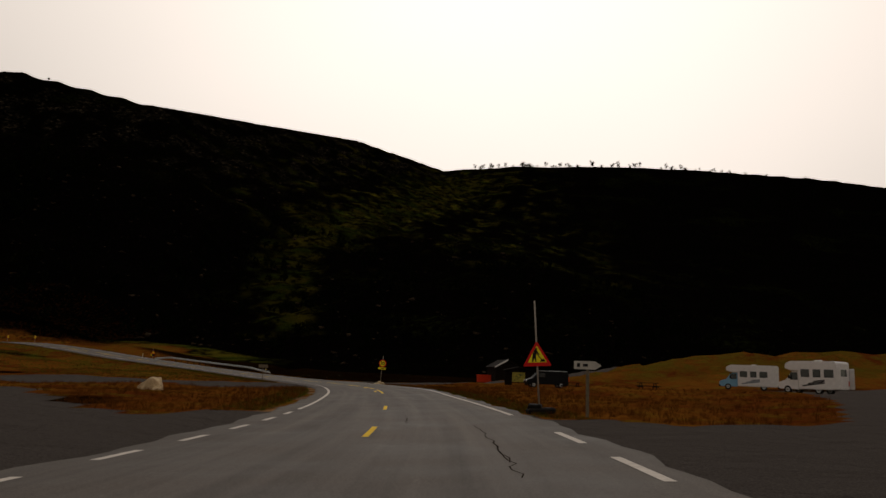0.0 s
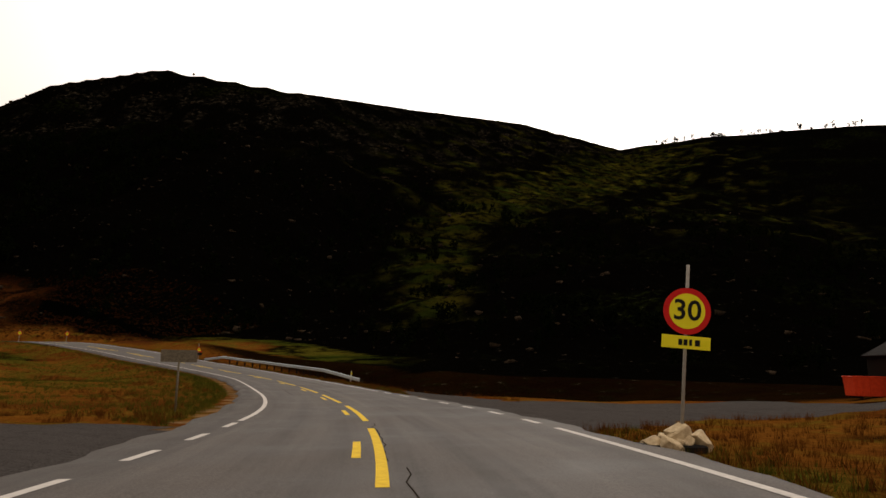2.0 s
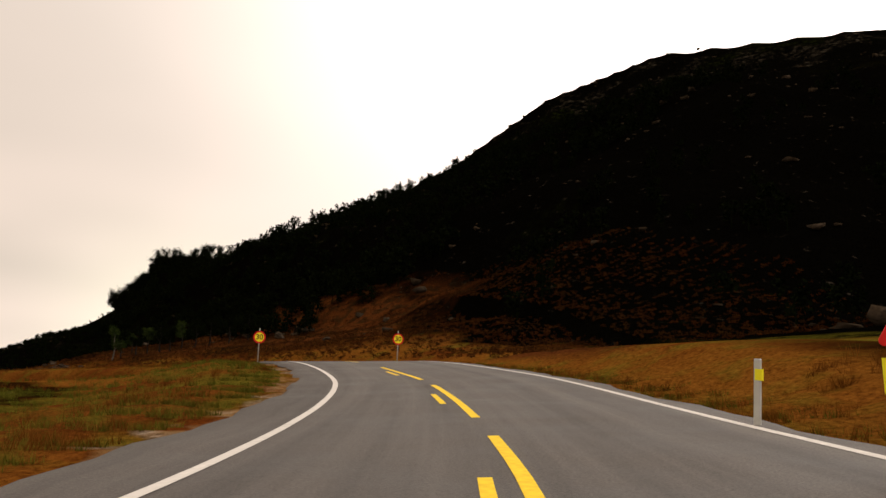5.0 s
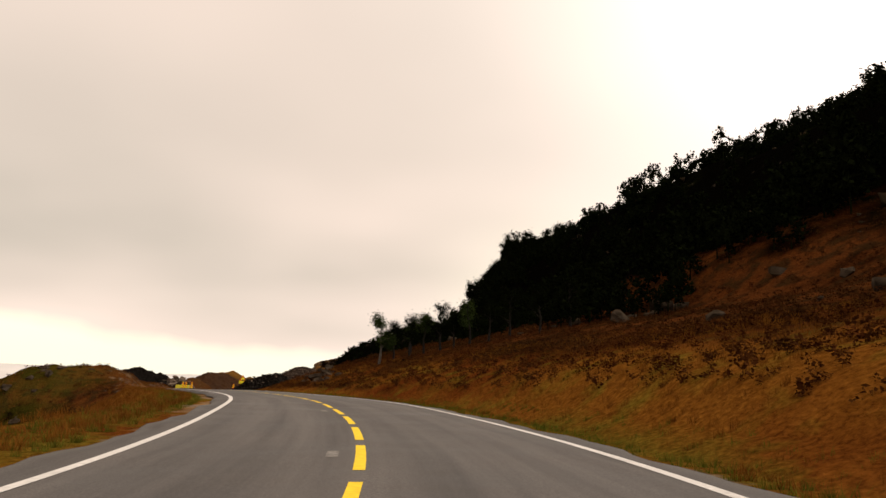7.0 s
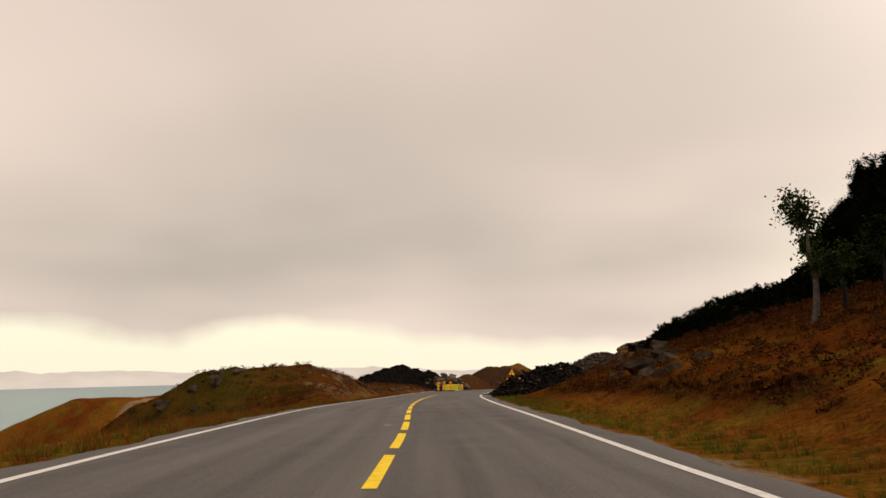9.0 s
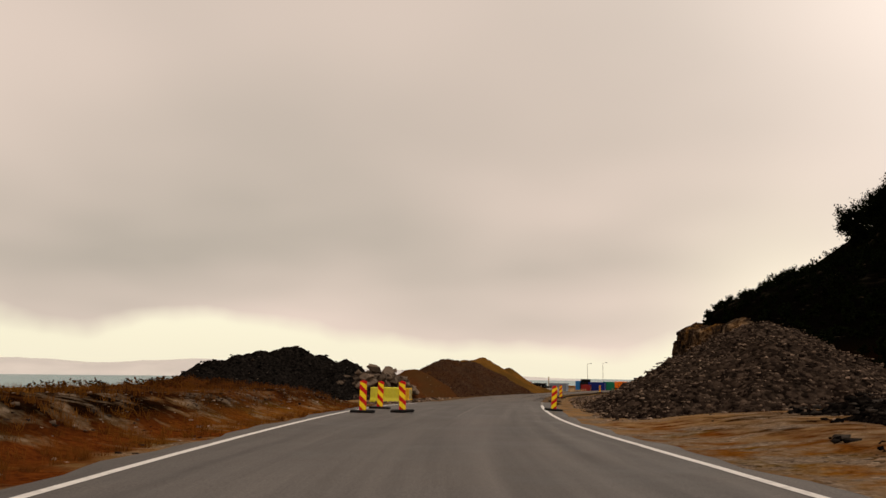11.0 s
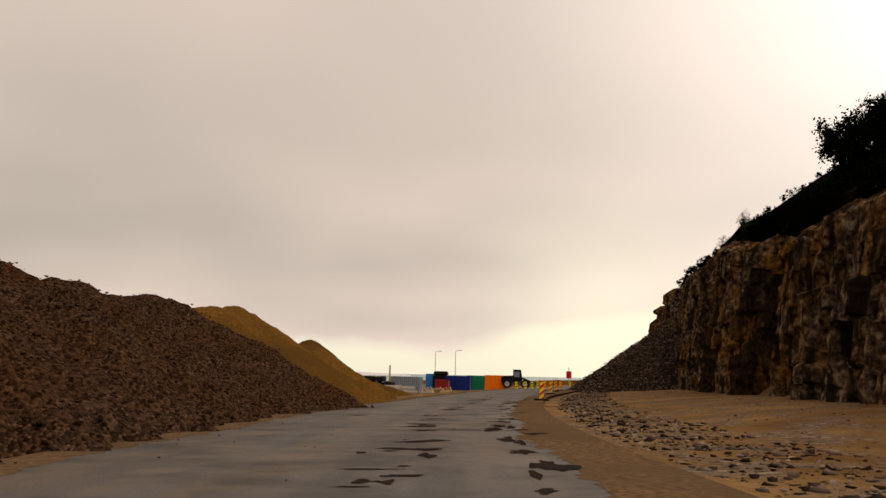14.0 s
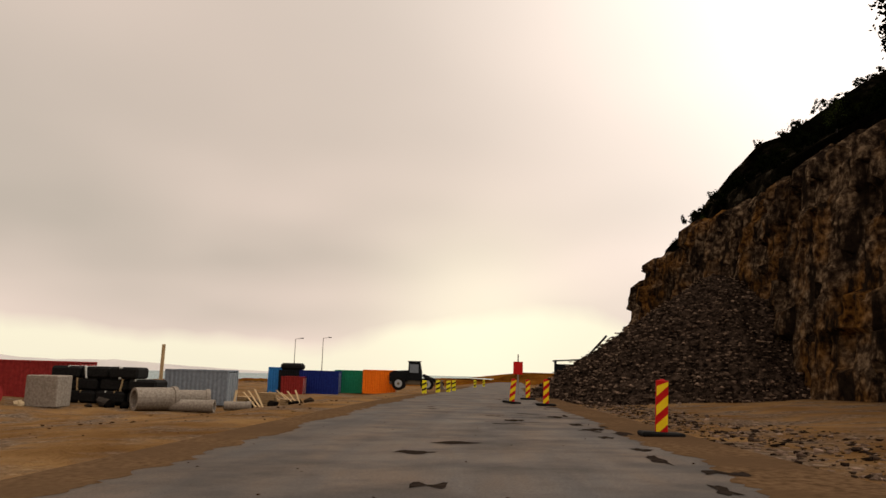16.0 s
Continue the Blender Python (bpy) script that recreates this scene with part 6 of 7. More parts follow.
def picnic_table(x, y, turn):
    ob = thing("picnic_table", "dark-stained wooden picnic table with two benches on the grass", "picnic table", spot(x, y, turn), "picnic tables")
    for k in range(5):
        part("plank", box(bmesh.new(), 1.9, 0.145, 0.045, (0, (k - 2) * 0.155, 0.74), bevel=0.008), TIMBER, ob)
    for sy in (-1, 1):
        bench = part("bench", box(bmesh.new(), 1.9, 0.14, 0.045, (0, sy * 0.66, 0.44), bevel=0.008), TIMBER, ob)
        part("bench_plank", box(bmesh.new(), 1.9, 0.14, 0.045, (0, sy * 0.81, 0.44), bevel=0.008), TIMBER, bench)
        for sx in (-1, 1):
            part("leg", box(bmesh.new(), 0.05, 0.11, 0.86, (sx * 0.7, sy * 0.42, 0.37), (sy * 28, 0, 0), 0.008), TIMBER, ob)
    for sx in (-1, 1):
        part("cross_bar", box(bmesh.new(), 0.05, 1.7, 0.10, (sx * 0.76, 0, 0.38), bevel=0.008), TIMBER, ob)


def info_board(x, y, turn):
    ob = thing("information_board", "dark timber information stand with a yellowish map panel", "information board", spot(x, y, turn))
    for sx in (-1, 1):
        part("side_wall", box(bmesh.new(), 0.9, 0.16, 1.95, (sx * 1.35, 0.1, 0.97), bevel=0.02), TIMBER, ob, "dark boarded side wall")
        part("post", box(bmesh.new(), 0.16, 0.16, 2.05, (sx * 1.8, 0, 1.02), bevel=0.015), TIMBER, ob)
    part("roof", extruded([(-2.0, 1.95), (0, 2.42), (2.0, 1.95), (2.0, 1.88), (0, 2.33), (-2.0, 1.88)], 1.0), TIMBER, ob, "low pitched dark roof")
    frame_part = part("panel", box(bmesh.new(), 1.75, 0.05, 1.25, (0, 0.02, 1.05), bevel=0.01), SIGN_YELLOW_DULL, ob, "faded yellow map panel")
    rng = random.Random(4)
    bm = bmesh.new()
    for _ in range(14):
        box(bm, rng.uniform(0.1, 0.5), 0.006, rng.uniform(0.03, 0.12), (rng.uniform(-0.6, 0.6), -0.01, rng.uniform(0.6, 1.5)), (0, rng.uniform(-40, 40), 0))
    part("map_marks", bm, GREEN_MARK, frame_part, "grey-green marks of a map")
    part("sill", box(bmesh.new(), 1.9, 0.14, 0.1, (0, 0, 0.36), bevel=0.01), TIMBER, ob)


def waste_skip(x, y, turn):
    ob = thing("waste_skip", "bright orange-red steel waste skip on the gravel", "skip", spot(x, y, turn))
    w = 2.6
    part("tub", extruded([(-w / 2, 1.3), (w / 2, 1.3), (w / 2 - 0.12, 0.12), (-w / 2 + 0.12, 0.12)], 1.6, 0.03), BRIGHT_RED, ob, "orange-red ribbed tub")
    for k in range(4):
        part("rib", box(bmesh.new(), 0.08, 0.05, 1.1, (-0.9 + 0.6 * k, -0.82, 0.72), bevel=0.01), BRIGHT_RED, ob)
    part("rim", box(bmesh.new(), w + 0.08, 1.68, 0.08, (0, 0, 1.3), bevel=0.02), BRIGHT_RED, ob)
    for sx in (-1, 1):
        part("skid", box(bmesh.new(), 0.14, 1.5, 0.12, (sx * 0.8, 0, 0.06)), DARK_PAINT, ob)


def cabin(x, y, turn):
    ob = thing("cabin", "small dark timber cabin with a white barge board", "cabin", spot(x, y, turn))
    part("wall", extruded([(-2.0, 0), (-2.0, 2.2), (0, 3.3), (2.0, 2.2), (2.0, 0)], 5.0), TIMBER, ob, "dark boarded walls")
    for sx in (-1, 1):
        part("roof", box(bmesh.new(), 2.6, 5.5, 0.12, (sx * 1.08, 0, 2.85), (0, sx * 28.8, 0), 0.01), TIMBER, ob, "dark sloping roof")
        part("barge_board", box(bmesh.new(), 2.55, 0.05, 0.20, (sx * 1.09, -2.78, 2.83), (0, sx * 28.8, 0), 0.008), VAN_WHITE if sx < 0 else TIMBER, ob, "white barge board" if sx < 0 else "")
    part("door", box(bmesh.new(), 0.9, 0.06, 2.0, (0.3, -2.52, 1.0), bevel=0.01), TIMBER, ob)
    part("doorstep", box(bmesh.new(), 1.5, 0.9, 0.16, (0.9, -3.1, 0.08), bevel=0.02), CONCRETE, ob, "pale concrete step")


SIGN_YELLOW_DULL = material("faded_map_panel", ((0.20, 0.19, 0.035), (0.42, 0.38, 0.07)), 3, 0.6, 0.0)
GREEN_MARK = material("map_green", ((0.06, 0.08, 0.03), (0.12, 0.14, 0.06)), 5, 0.6, 0.0)
motorhome(33.0, 66.5, -56, VAN_WHITE, VAN_WHITE, "white motorhome with dark swoosh stripes parked in the lay-by", 5.4, DARK_PAINT)
motorhome(36.2, 88.0, -22, VAN_BLUE, VAN_WHITE, "pale blue motorhome with a white living box in the lay-by", 6.4, GREY_PAINT)
panel_van(12.8, 90.0, 4)
picnic_table(13.5, 77.1, 8)
picnic_table(20.3, 73.2, 4)
info_board(10.5, 99.3, 10)
waste_skip(7.5, 122.9, 6)
cabin(10.4, 122.6, 12)


# ---- yard at the end of the works ----
def container(x, y, turn, paint, label, length=6.06, height=2.6, group="steel containers in the yard", lift=0.0):
    """A corrugated steel container, its doors on the local +x end."""
    ob = thing("container", label, "container", spot(x, y, turn, lift), group)
    w, half = 2.44, length / 2
    for sy in (-1, 1):
        bm = bmesh.new()
        n = int(length / 0.14) * 2
        zig = []
        for k in range(n + 1):
            px = -half + 0.1 + (length - 0.2) * k / n
            zig.append((px, sy * (w / 2 - (0.05 if (k // 2) % 2 else 0.015))))
        lo = [bm.verts.new((px, py, 0.16)) for px, py in zig]
        hi = [bm.verts.new((px, py, height - 0.12)) for px, py in zig]
        for k in range(n):
            bm.faces.new((lo[k], lo[k + 1], hi[k + 1], hi[k]))
        part("side_wall", bm, paint, ob)
        part("bottom_rail", box(bmesh.new(), length, 0.08, 0.16, (0, sy * (w / 2 - 0.04), 0.1), bevel=0.01), paint, ob)
        part("top_rail", box(bmesh.new(), length, 0.08, 0.12, (0, sy * (w / 2 - 0.04), height - 0.06), bevel=0.01), paint, ob)
        for sx in (-1, 1):
            part("corner_post", box(bmesh.new(), 0.16, 0.16, height, (sx * (half - 0.08), sy * (w / 2 - 0.08), height / 2), bevel=0.015), paint, ob)
        door = part("door", box(bmesh.new(), 0.05, w / 2 - 0.14, height - 0.3, (half - 0.06, sy * (w / 4 - 0.03), height / 2), bevel=0.01), paint, ob)
        for k in (-1, 1):
            part("lock_rod", rod(bmesh.new(), 0.018, height - 0.35, (half - 0.02, sy * (w / 4 - 0.03) + k * 0.25, 0.17), sides=6), STEEL, door)
    part("roof", box(bmesh.new(), length - 0.1, w - 0.1, 0.05, (0, 0, height - 0.05)), paint, ob)
    part("floor", box(bmesh.new(), length - 0.1, w - 0.1, 0.12, (0, 0, 0.12)), TIMBER, ob)
    part("end_wall", box(bmesh.new(), 0.05, w - 0.2, height - 0.24, (-half + 0.06, 0, height / 2), bevel=0.01), paint, ob)
    return ob


def pipe(x, y, turn, r, length, label, z=None, mat=None, group="pipes in the yard"):
    ob = new("concrete_pipe", None)
    bm = bmesh.new()
    n, ri = 28, r * 0.78
    rings = []
    for px, rr in ((-length / 2, r), (length / 2 - 0.25, r), (length / 2 - 0.24, r * 1.1), (length / 2, r * 1.1), (length / 2, ri), (-length / 2, ri)):
        rings.append([bm.verts.new((px, rr * math.cos(2 * math.pi * k / n), r + rr * math.sin(2 * math.pi * k / n))) for k in range(n)])
    for a, b in zip(rings, rings[1:] + rings[:1]):
        for k in range(n):
            bm.faces.new((a[k], a[(k + 1) % n], b[(k + 1) % n], b[k]))
    bmesh.ops.recalc_face_normals(bm, faces=bm.faces)
    bpy.data.objects.remove(ob)
    ob = part("concrete_pipe", bm, mat or CONCRETE)
    ob.matrix_world = spot(x, y, turn, z or 0.0)
    return tagged(ob, label, "pipe", group)


def bundle_stack(x, y, turn):
    """Black bundles stacked in rows, tied with pale straps."""
    ob = thing("bundle_stack", "stack of black tarpaulin-wrapped bundles tied with pale straps", "bundles", spot(x, y, turn))
    rng = random.Random(3)
    for row in range(3):
        for k in range(4 - (row == 2)):
            px = -2.5 + 1.65 * k + rng.uniform(-0.1, 0.1) + 0.3 * row * (row == 2)
            b = part("bale", box(bmesh.new(), 1.58, 1.9, 0.66, (px, rng.uniform(-0.1, 0.1), 0.34 + 0.67 * row), (0, rng.uniform(-1.5, 1.5), rng.uniform(-3, 3)), 0.12), RUBBER, ob, "black wrapped bundle")
            for _ in range(1 + (rng.random() < 0.4)):
                part("strap", box(bmesh.new(), 0.06, 1.98, 0.69, (px + rng.uniform(-0.5, 0.5), 0, 0.34 + 0.67 * row), (0, rng.uniform(-12, 12), 0), 0.02), rng.choice((PALE_TIMBER, SIGN_WHITE)), b, "pale strap")
    return ob


def pallet_pile(x, y, turn, n, label="leaning pile of pallets and offcut planks"):
    ob = thing("pallet_pile", label, "pallets", spot(x, y, turn), "timber piles in the yard")
    rng = random.Random(n + int(y))
    for k in range(n):
        z = 0.08 + 0.15 * k
        deck = part("pallet", box(bmesh.new(), 1.2, 0.8, 0.03, (rng.uniform(-0.08, 0.08), 0, z + 0.06), (0, 0, rng.uniform(-5, 5)), 0.006), PALE_TIMBER, ob)
        for s in (-1, 0, 1):
            part("bearer", box(bmesh.new(), 1.2, 0.1, 0.10, (0, s * 0.34, z), bevel=0.006), PALE_TIMBER, deck)
    for k in range(3):
        part("plank", box(bmesh.new(), 2.2, 0.14, 0.04, (0.9 + 0.2 * k, -0.3 + 0.25 * k, 0.45), (0, 24 + 6 * k, rng.uniform(-20, 20)), 0.005), PALE_TIMBER, ob)


def drum(x, y, z, turn, mat, label):
    ob = thing("drum", label, "drum", pose(x, y, z, 0, 0, turn), "rusty drums")
    part("barrel", rod(bmesh.new(), 0.55, 1.6, (-0.8, 0, 0.55), (0, 90, 0), 22), mat, ob)
    for k in range(4):
        part("hoop", rod(bmesh.new(), 0.58, 0.06, (-0.8 + 0.5 * k, 0, 0.55), (0, 90, 0), 22), mat, ob)
    return ob


def wheel_loader(x, y, turn):
    """Bucket towards local +x."""
    ob = thing("wheel_loader", "dark grey wheel loader standing beside the containers", "wheel loader", spot(x, y, turn))
    part("engine_cover", extruded([(-3.0, 1.0), (-3.0, 1.9), (-2.6, 2.15), (-0.9, 2.25), (-0.9, 1.0)], 1.7, 0.06), DARK_PAINT, ob, "dark engine cover")
    part("chassis", box(bmesh.new(), 5.2, 1.0, 0.5, (-0.4, 0, 0.9), bevel=0.05), OLD_STEEL, ob)
    cab = part("cab", extruded([(-0.9, 1.15), (-0.85, 3.2), (0.45, 3.2), (0.7, 1.9), (0.7, 1.15)], 1.5, 0.05), DARK_PAINT, ob, "dark cab")
    for sy in (-1, 1):
        part("window", box(bmesh.new(), 1.0, 0.03, 0.95, (-0.2, sy * 0.76, 2.45), bevel=0.02), GREY_PAINT, cab, "pale glazed cab window")
        for px in (-1.9, 1.3):
            wheel(ob, px, sy * 1.0, 0.75, 0.55)
        part("lift_arm", box(bmesh.new(), 2.6, 0.18, 0.34, (2.0, sy * 0.5, 1.25), (0, 22, 0), 0.03), DARK_PAINT, ob)
    part("bucket", extruded([(2.9, 0.15), (4.0, 0.1), (3.2, 0.35), (2.95, 1.0), (3.2, 1.25), (2.85, 1.2), (2.7, 0.6)], 2.6), OLD_STEEL, ob, "worn steel bucket")
    part("roof", box(bmesh.new(), 1.5, 1.6, 0.1, (-0.2, 0, 3.25), bevel=0.03), DARK_PAINT, ob)


def light_pole(x, y, h=9.0):
    ob = thing("light_pole", "tall grey lamp pole with a short arm", "lamp pole", spot(x, y, 70), "lamp poles")
    part("pole", rod(bmesh.new(), 0.11, h, sides=8, r2=0.06), POLE_GREY, ob)
    part("arm", rod(bmesh.new(), 0.05, 1.2, (0, 0, h - 0.05), (0, 80, 0), 6), POLE_GREY, ob)
    part("lamp_head", box(bmesh.new(), 0.7, 0.28, 0.16, (1.3, 0, h + 0.15), bevel=0.04), DARK_PAINT, ob)


def build_yard():
    container(-377.6, 146.0, 78, RED_PAINT, "faded red steel container behind the stacked bundles", 9.0, 2.2)
    bundle_stack(-373.8, 151.9, 76)
    container(-378.4, 156.9, 76, GREY_PAINT, "grey-blue steel container with a flat roof", 4.0, 2.2)
    block = part("concrete_block", box(bmesh.new(), 1.7, 1.5, 1.65, (0, 0, 0.8), bevel=0.05), CONCRETE)
    block.matrix_world = spot(-371.3, 149.6, 74)
    tagged(block, "cream-white square concrete block on the sand", "concrete block")
    pipe(-371.6, 154.9, 118, 0.62, 2.3, "short wide concrete drain pipe")
    pipe(-373.2, 156.6, 100, 0.55, 2.2, "wide concrete drain pipe lying crosswise")
    pipe(-371.6, 156.9, 78, 0.34, 2.4, "slim pale concrete pipe on the sand")
    pipe(-372.6, 159.3, 84, 0.26, 1.5, "slim pale concrete pipe on the sand")
    g = height_at(-369.8, 146.0)
    drum(-369.8, 146.9, g, 60, RED_PAINT, "rust-red steel drum lying on its side")
    drum(-370.3, 145.4, g, 40, RED_PAINT, "rust-red steel drum lying on its side")
    drum(-370.0, 146.2, g + 1.0, 70, PALE_TIMBER, "tan drum lying on two others")
    for k, (x, y, s) in enumerate(((-370.9, 148.3, 0.55), (-371.1, 148.7, 0.5), (-370.6, 148.5, 0.45), (-371.8, 152.6, 0.8), (-371.9, 153.3, 0.7), (-371.6, 151.6, 0.5), (-372.2, 152.2, 0.9))):
        boulder(x, y, height_at(x, y) - 0.05, s, 200 + k, "pale sack-like lump of broken concrete" if k < 3 else "dark lump of rubble beside the bundles", "lumps in the yard", "pale_stone" if k < 3 else "dark_rubble")
    pallet_pile(-380.5, 159.6, 40, 4)
    pallet_pile(-383.0, 161.2, 70, 6)
    pallet_pile(-379.0, 158.6, 10, 5)
    pallet_pile(-381.8, 162.6, 20, 3)
    pole = thing("timber_post", "leaning pale timber post behind the pipes", "post", spot(-376.2, 154.6, 0, 0, -4))
    part("post", box(bmesh.new(), 0.2, 0.2, 3.6, (0, 0, 1.8), bevel=0.02), PALE_TIMBER, pole)
    rng = random.Random(12)
    for k in range(16):
        x, y = -377.5 - 8 * rng.random(), 157.0 + 7 * rng.random()
        boulder(x, y, height_at(x, y) - 0.1, rng.uniform(0.5, 1.2), 220 + k, "dark lump of rubble among the timber", "lumps in the yard", rng.choice(("dark_rubble", "moor_rock")))
    container(-418.6, 163.6, 78, LIGHT_BLUE, "light blue steel container in the far row", 3.0, 2.9)
    container(-416.0, 164.9, 78, DARK_PAINT, "dark steel container with gear on its roof", 3.4, 2.6)
    container(-412.0, 164.6, 76, RED_PAINT, "faded red site hut in the far row", 2.4, 2.0)
    tarp = part("tarpaulin_roll", box(bmesh.new(), 2.6, 1.8, 0.8, (0, 0, 0.4), bevel=0.25), RUBBER)
    tarp.matrix_world = pose(-416.0, 164.6, height_at(-416, 164.9) + 2.6, 0, 0, 78)
    tagged(tarp, "black tarpaulin roll lying on a dark container", "tarpaulin")
    container(-413.5, 167.6, 76, BLUE_PAINT, "deep blue steel container in the far row", 4.4)
    container(-415.2, 171.2, 76, GREEN_PAINT, "green steel container in the far row", 3.4)
    container(-413.6, 174.4, 78, ORANGE_PAINT, "orange steel container in the far row", 3.8, 2.7)
    wheel_loader(-411.5, 178.2, 75)
    light_pole(-477, 168)
    light_pole(-477, 173.4)
    board = thing("sign_board", "plain red board on a post beside the road", "sign", spot(-383.7, 180.4, 72))
    part("post", rod(bmesh.new(), 0.05, 3.3, sides=8), POLE_GREY, board)
    part("board", box(bmesh.new(), 0.75, 0.05, 1.0, (0, -0.06, 2.2), bevel=0.01), SIGN_RED, board, "plain red board")
    hut = thing("crusher", "dark crushing plant behind the stone heap", "crusher", spot(-397.6, 190.6, 70))
    part("body", box(bmesh.new(), 2.2, 1.8, 1.8, (0, 0, 1.9), bevel=0.08), DARK_PAINT, hut)
    part("roof", box(bmesh.new(), 2.7, 2.2, 0.12, (0, 0, 3.2), (0, -4, 0), 0.02), DARK_PAINT, hut)
    for sx in (-1, 1):
        for sy in (-1, 1):
            part("leg", box(bmesh.new(), 0.16, 0.16, 3.2, (sx * 1.1, sy * 0.9, 1.6)), DARK_PAINT, hut)
    part("boom", box(bmesh.new(), 4.2, 0.2, 0.2, (2.6, 0, 4.2), (0, -48, 0), 0.03), DARK_PAINT, hut, "slanting dark boom")


build_yard()


# ---- plants ----
def leaf_cloud(rng, n, centres, size, flat=1.0):
    """Small two-triangle leaves strewn round given centres (x, y, z, spread)."""
    c = np.array(centres)
    pick = c[rng.randint(0, len(c), n)]
    at = pick[:, :3] + rng.normal(0, 1, (n, 3)) * pick[:, 3:4] * (0.5, 0.5, 0.5 * flat)
    a = rng.normal(0, 1, (n, 3))
    a /= np.linalg.norm(a, axis=1)[:, None]
    b = np.cross(a, rng.normal(0, 1, (n, 3)))
    b /= np.linalg.norm(b, axis=1)[:, None]
    s = size * rng.uniform(0.6, 1.3, (n, 1))
    v = np.stack([at - a * s, at + b * s * 0.6, at + a * s, at - b * s * 0.6], 1).reshape(-1, 3)
    f = np.arange(4 * n).reshape(n, 4)
    return v, f


def bough(bm, a, b, r0, r1, sides=6):
    way = Vector(b) - Vector(a)
    m = Matrix.Translation(a) @ way.to_track_quat("Z", "Y").to_matrix().to_4x4()
    bmesh.ops.create_cone(bm, cap_ends=True, segments=sides, radius1=r0, radius2=r1, depth=way.length, matrix=m @ Matrix.Translation((0, 0, way.length / 2)))


def birch(x, y, height, seed, trunk_mat, leaf_mat, label, leaves=1300, lean=0.0):
    rng = np.random.RandomState(seed)
    ob = thing("birch_tree", label, "tree", spot(x, y, rng.uniform(0, 360), -0.05), "birches above the road")
    h = height
    pts = [Vector((0, 0, 0))]
    for k in range(1, 6):
        pts.append(Vector((lean * h * k / 5 + rng.normal(0, 0.04) * h * 0.4, rng.normal(0, 0.04) * h * 0.4, h * 0.86 * k / 5)))
    bm = bmesh.new()
    r = 0.028 * h
    for k in range(5):
        bough(bm, pts[k], pts[k + 1], r * (1 - 0.16 * k), r * (1 - 0.16 * (k + 1)), 7)
    part("trunk", bm, trunk_mat, ob, "slim pale trunk")
    tips = []
    for k in range(11):
        q = rng.uniform(1.6, 4.9)
        i = int(q)
        base = pts[i].lerp(pts[min(i + 1, 5)], q - i)
        ang, reach = rng.uniform(0, 6.28), h * rng.uniform(0.16, 0.34) * (1.15 - q / 6)
        end = base + Vector((math.cos(ang) * reach, math.sin(ang) * reach, reach * rng.uniform(0.3, 1.1)))
        bm = bmesh.new()
        mid = base.lerp(end, 0.5) + Vector((0, 0, reach * 0.08))
        bough(bm, base, mid, r * 0.38, r * 0.24, 5)
        bough(bm, mid, end, r * 0.24, r * 0.08, 5)
        part("limb", bm, trunk_mat, ob)
        tips += [(*end, h * 0.10), (*mid, h * 0.07), (*(end + Vector(rng.normal(0, 0.05, 3)) * h), h * 0.08)]
    tips.append((*pts[5], h * 0.12))
    v, f = leaf_cloud(rng, leaves, tips, 0.012 * h + 0.015)
    crown = new("crown", mesh_of("crown", v.tolist(), f.tolist(), leaf_mat))
    crown.parent = ob
    return ob


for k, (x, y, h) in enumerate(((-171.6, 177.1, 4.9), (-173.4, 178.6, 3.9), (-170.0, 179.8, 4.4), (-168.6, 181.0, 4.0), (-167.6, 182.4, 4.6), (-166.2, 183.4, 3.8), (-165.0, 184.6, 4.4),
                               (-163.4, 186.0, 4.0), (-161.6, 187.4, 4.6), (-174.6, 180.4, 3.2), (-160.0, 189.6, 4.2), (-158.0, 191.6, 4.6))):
    birch(x, y, h, 40 + k, BARK if k == 0 else DARK_BARK, LEAF if k % 3 == 0 else SHADED_LEAF,
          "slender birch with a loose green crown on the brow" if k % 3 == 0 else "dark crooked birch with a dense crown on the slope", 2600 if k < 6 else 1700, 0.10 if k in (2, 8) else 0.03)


for k, (x, y, h) in enumerate(((-352.5, 191.8, 2.8), (-356.5, 193.4, 3.4), (-383.0, 196.9, 2.0), (-366.0, 195.6, 2.4))):
    birch(x, y, h, 80 + k, DARK_BARK, LEAF, "small thin birch leaning over the edge of the cliff", 700, 0.06)


def scrub_kit(mat_leaf, n, leaves, seed, tall=True, size=0.034):
    """A few small trees of unit height to be strewn over a slope."""
    kit = []
    for k in range(n):
        rng = np.random.RandomState(seed + k)
        centres = []
        for j in range(12 if tall else 6):
            zc = rng.uniform(0.3, 0.86) if tall else rng.uniform(0.25, 0.7)
            w = (0.30 if tall else 0.45) * (1.1 - 0.75 * abs(zc - 0.5))
            a = rng.uniform(0, 6.28)
            centres.append((math.cos(a) * w * rng.rand(), math.sin(a) * w * rng.rand(), zc, 0.115 if tall else 0.20))
        v, f = leaf_cloud(rng, leaves, centres, size)
        trunk = np.array([(-0.02, 0, 0), (0.02, 0, 0), (0.0, 0.02, 0), (0.0, 0, 0.75)])
        tf = [(0, 1, 3), (1, 2, 3), (2, 0, 3)]
        faces = [tuple(q) for q in f.tolist()] + [tuple(i + len(v) for i in t) for t in tf]
        kit.append(mesh_of("scrub", np.vstack([v, trunk]).tolist(), faces, mat_leaf))
    return kit


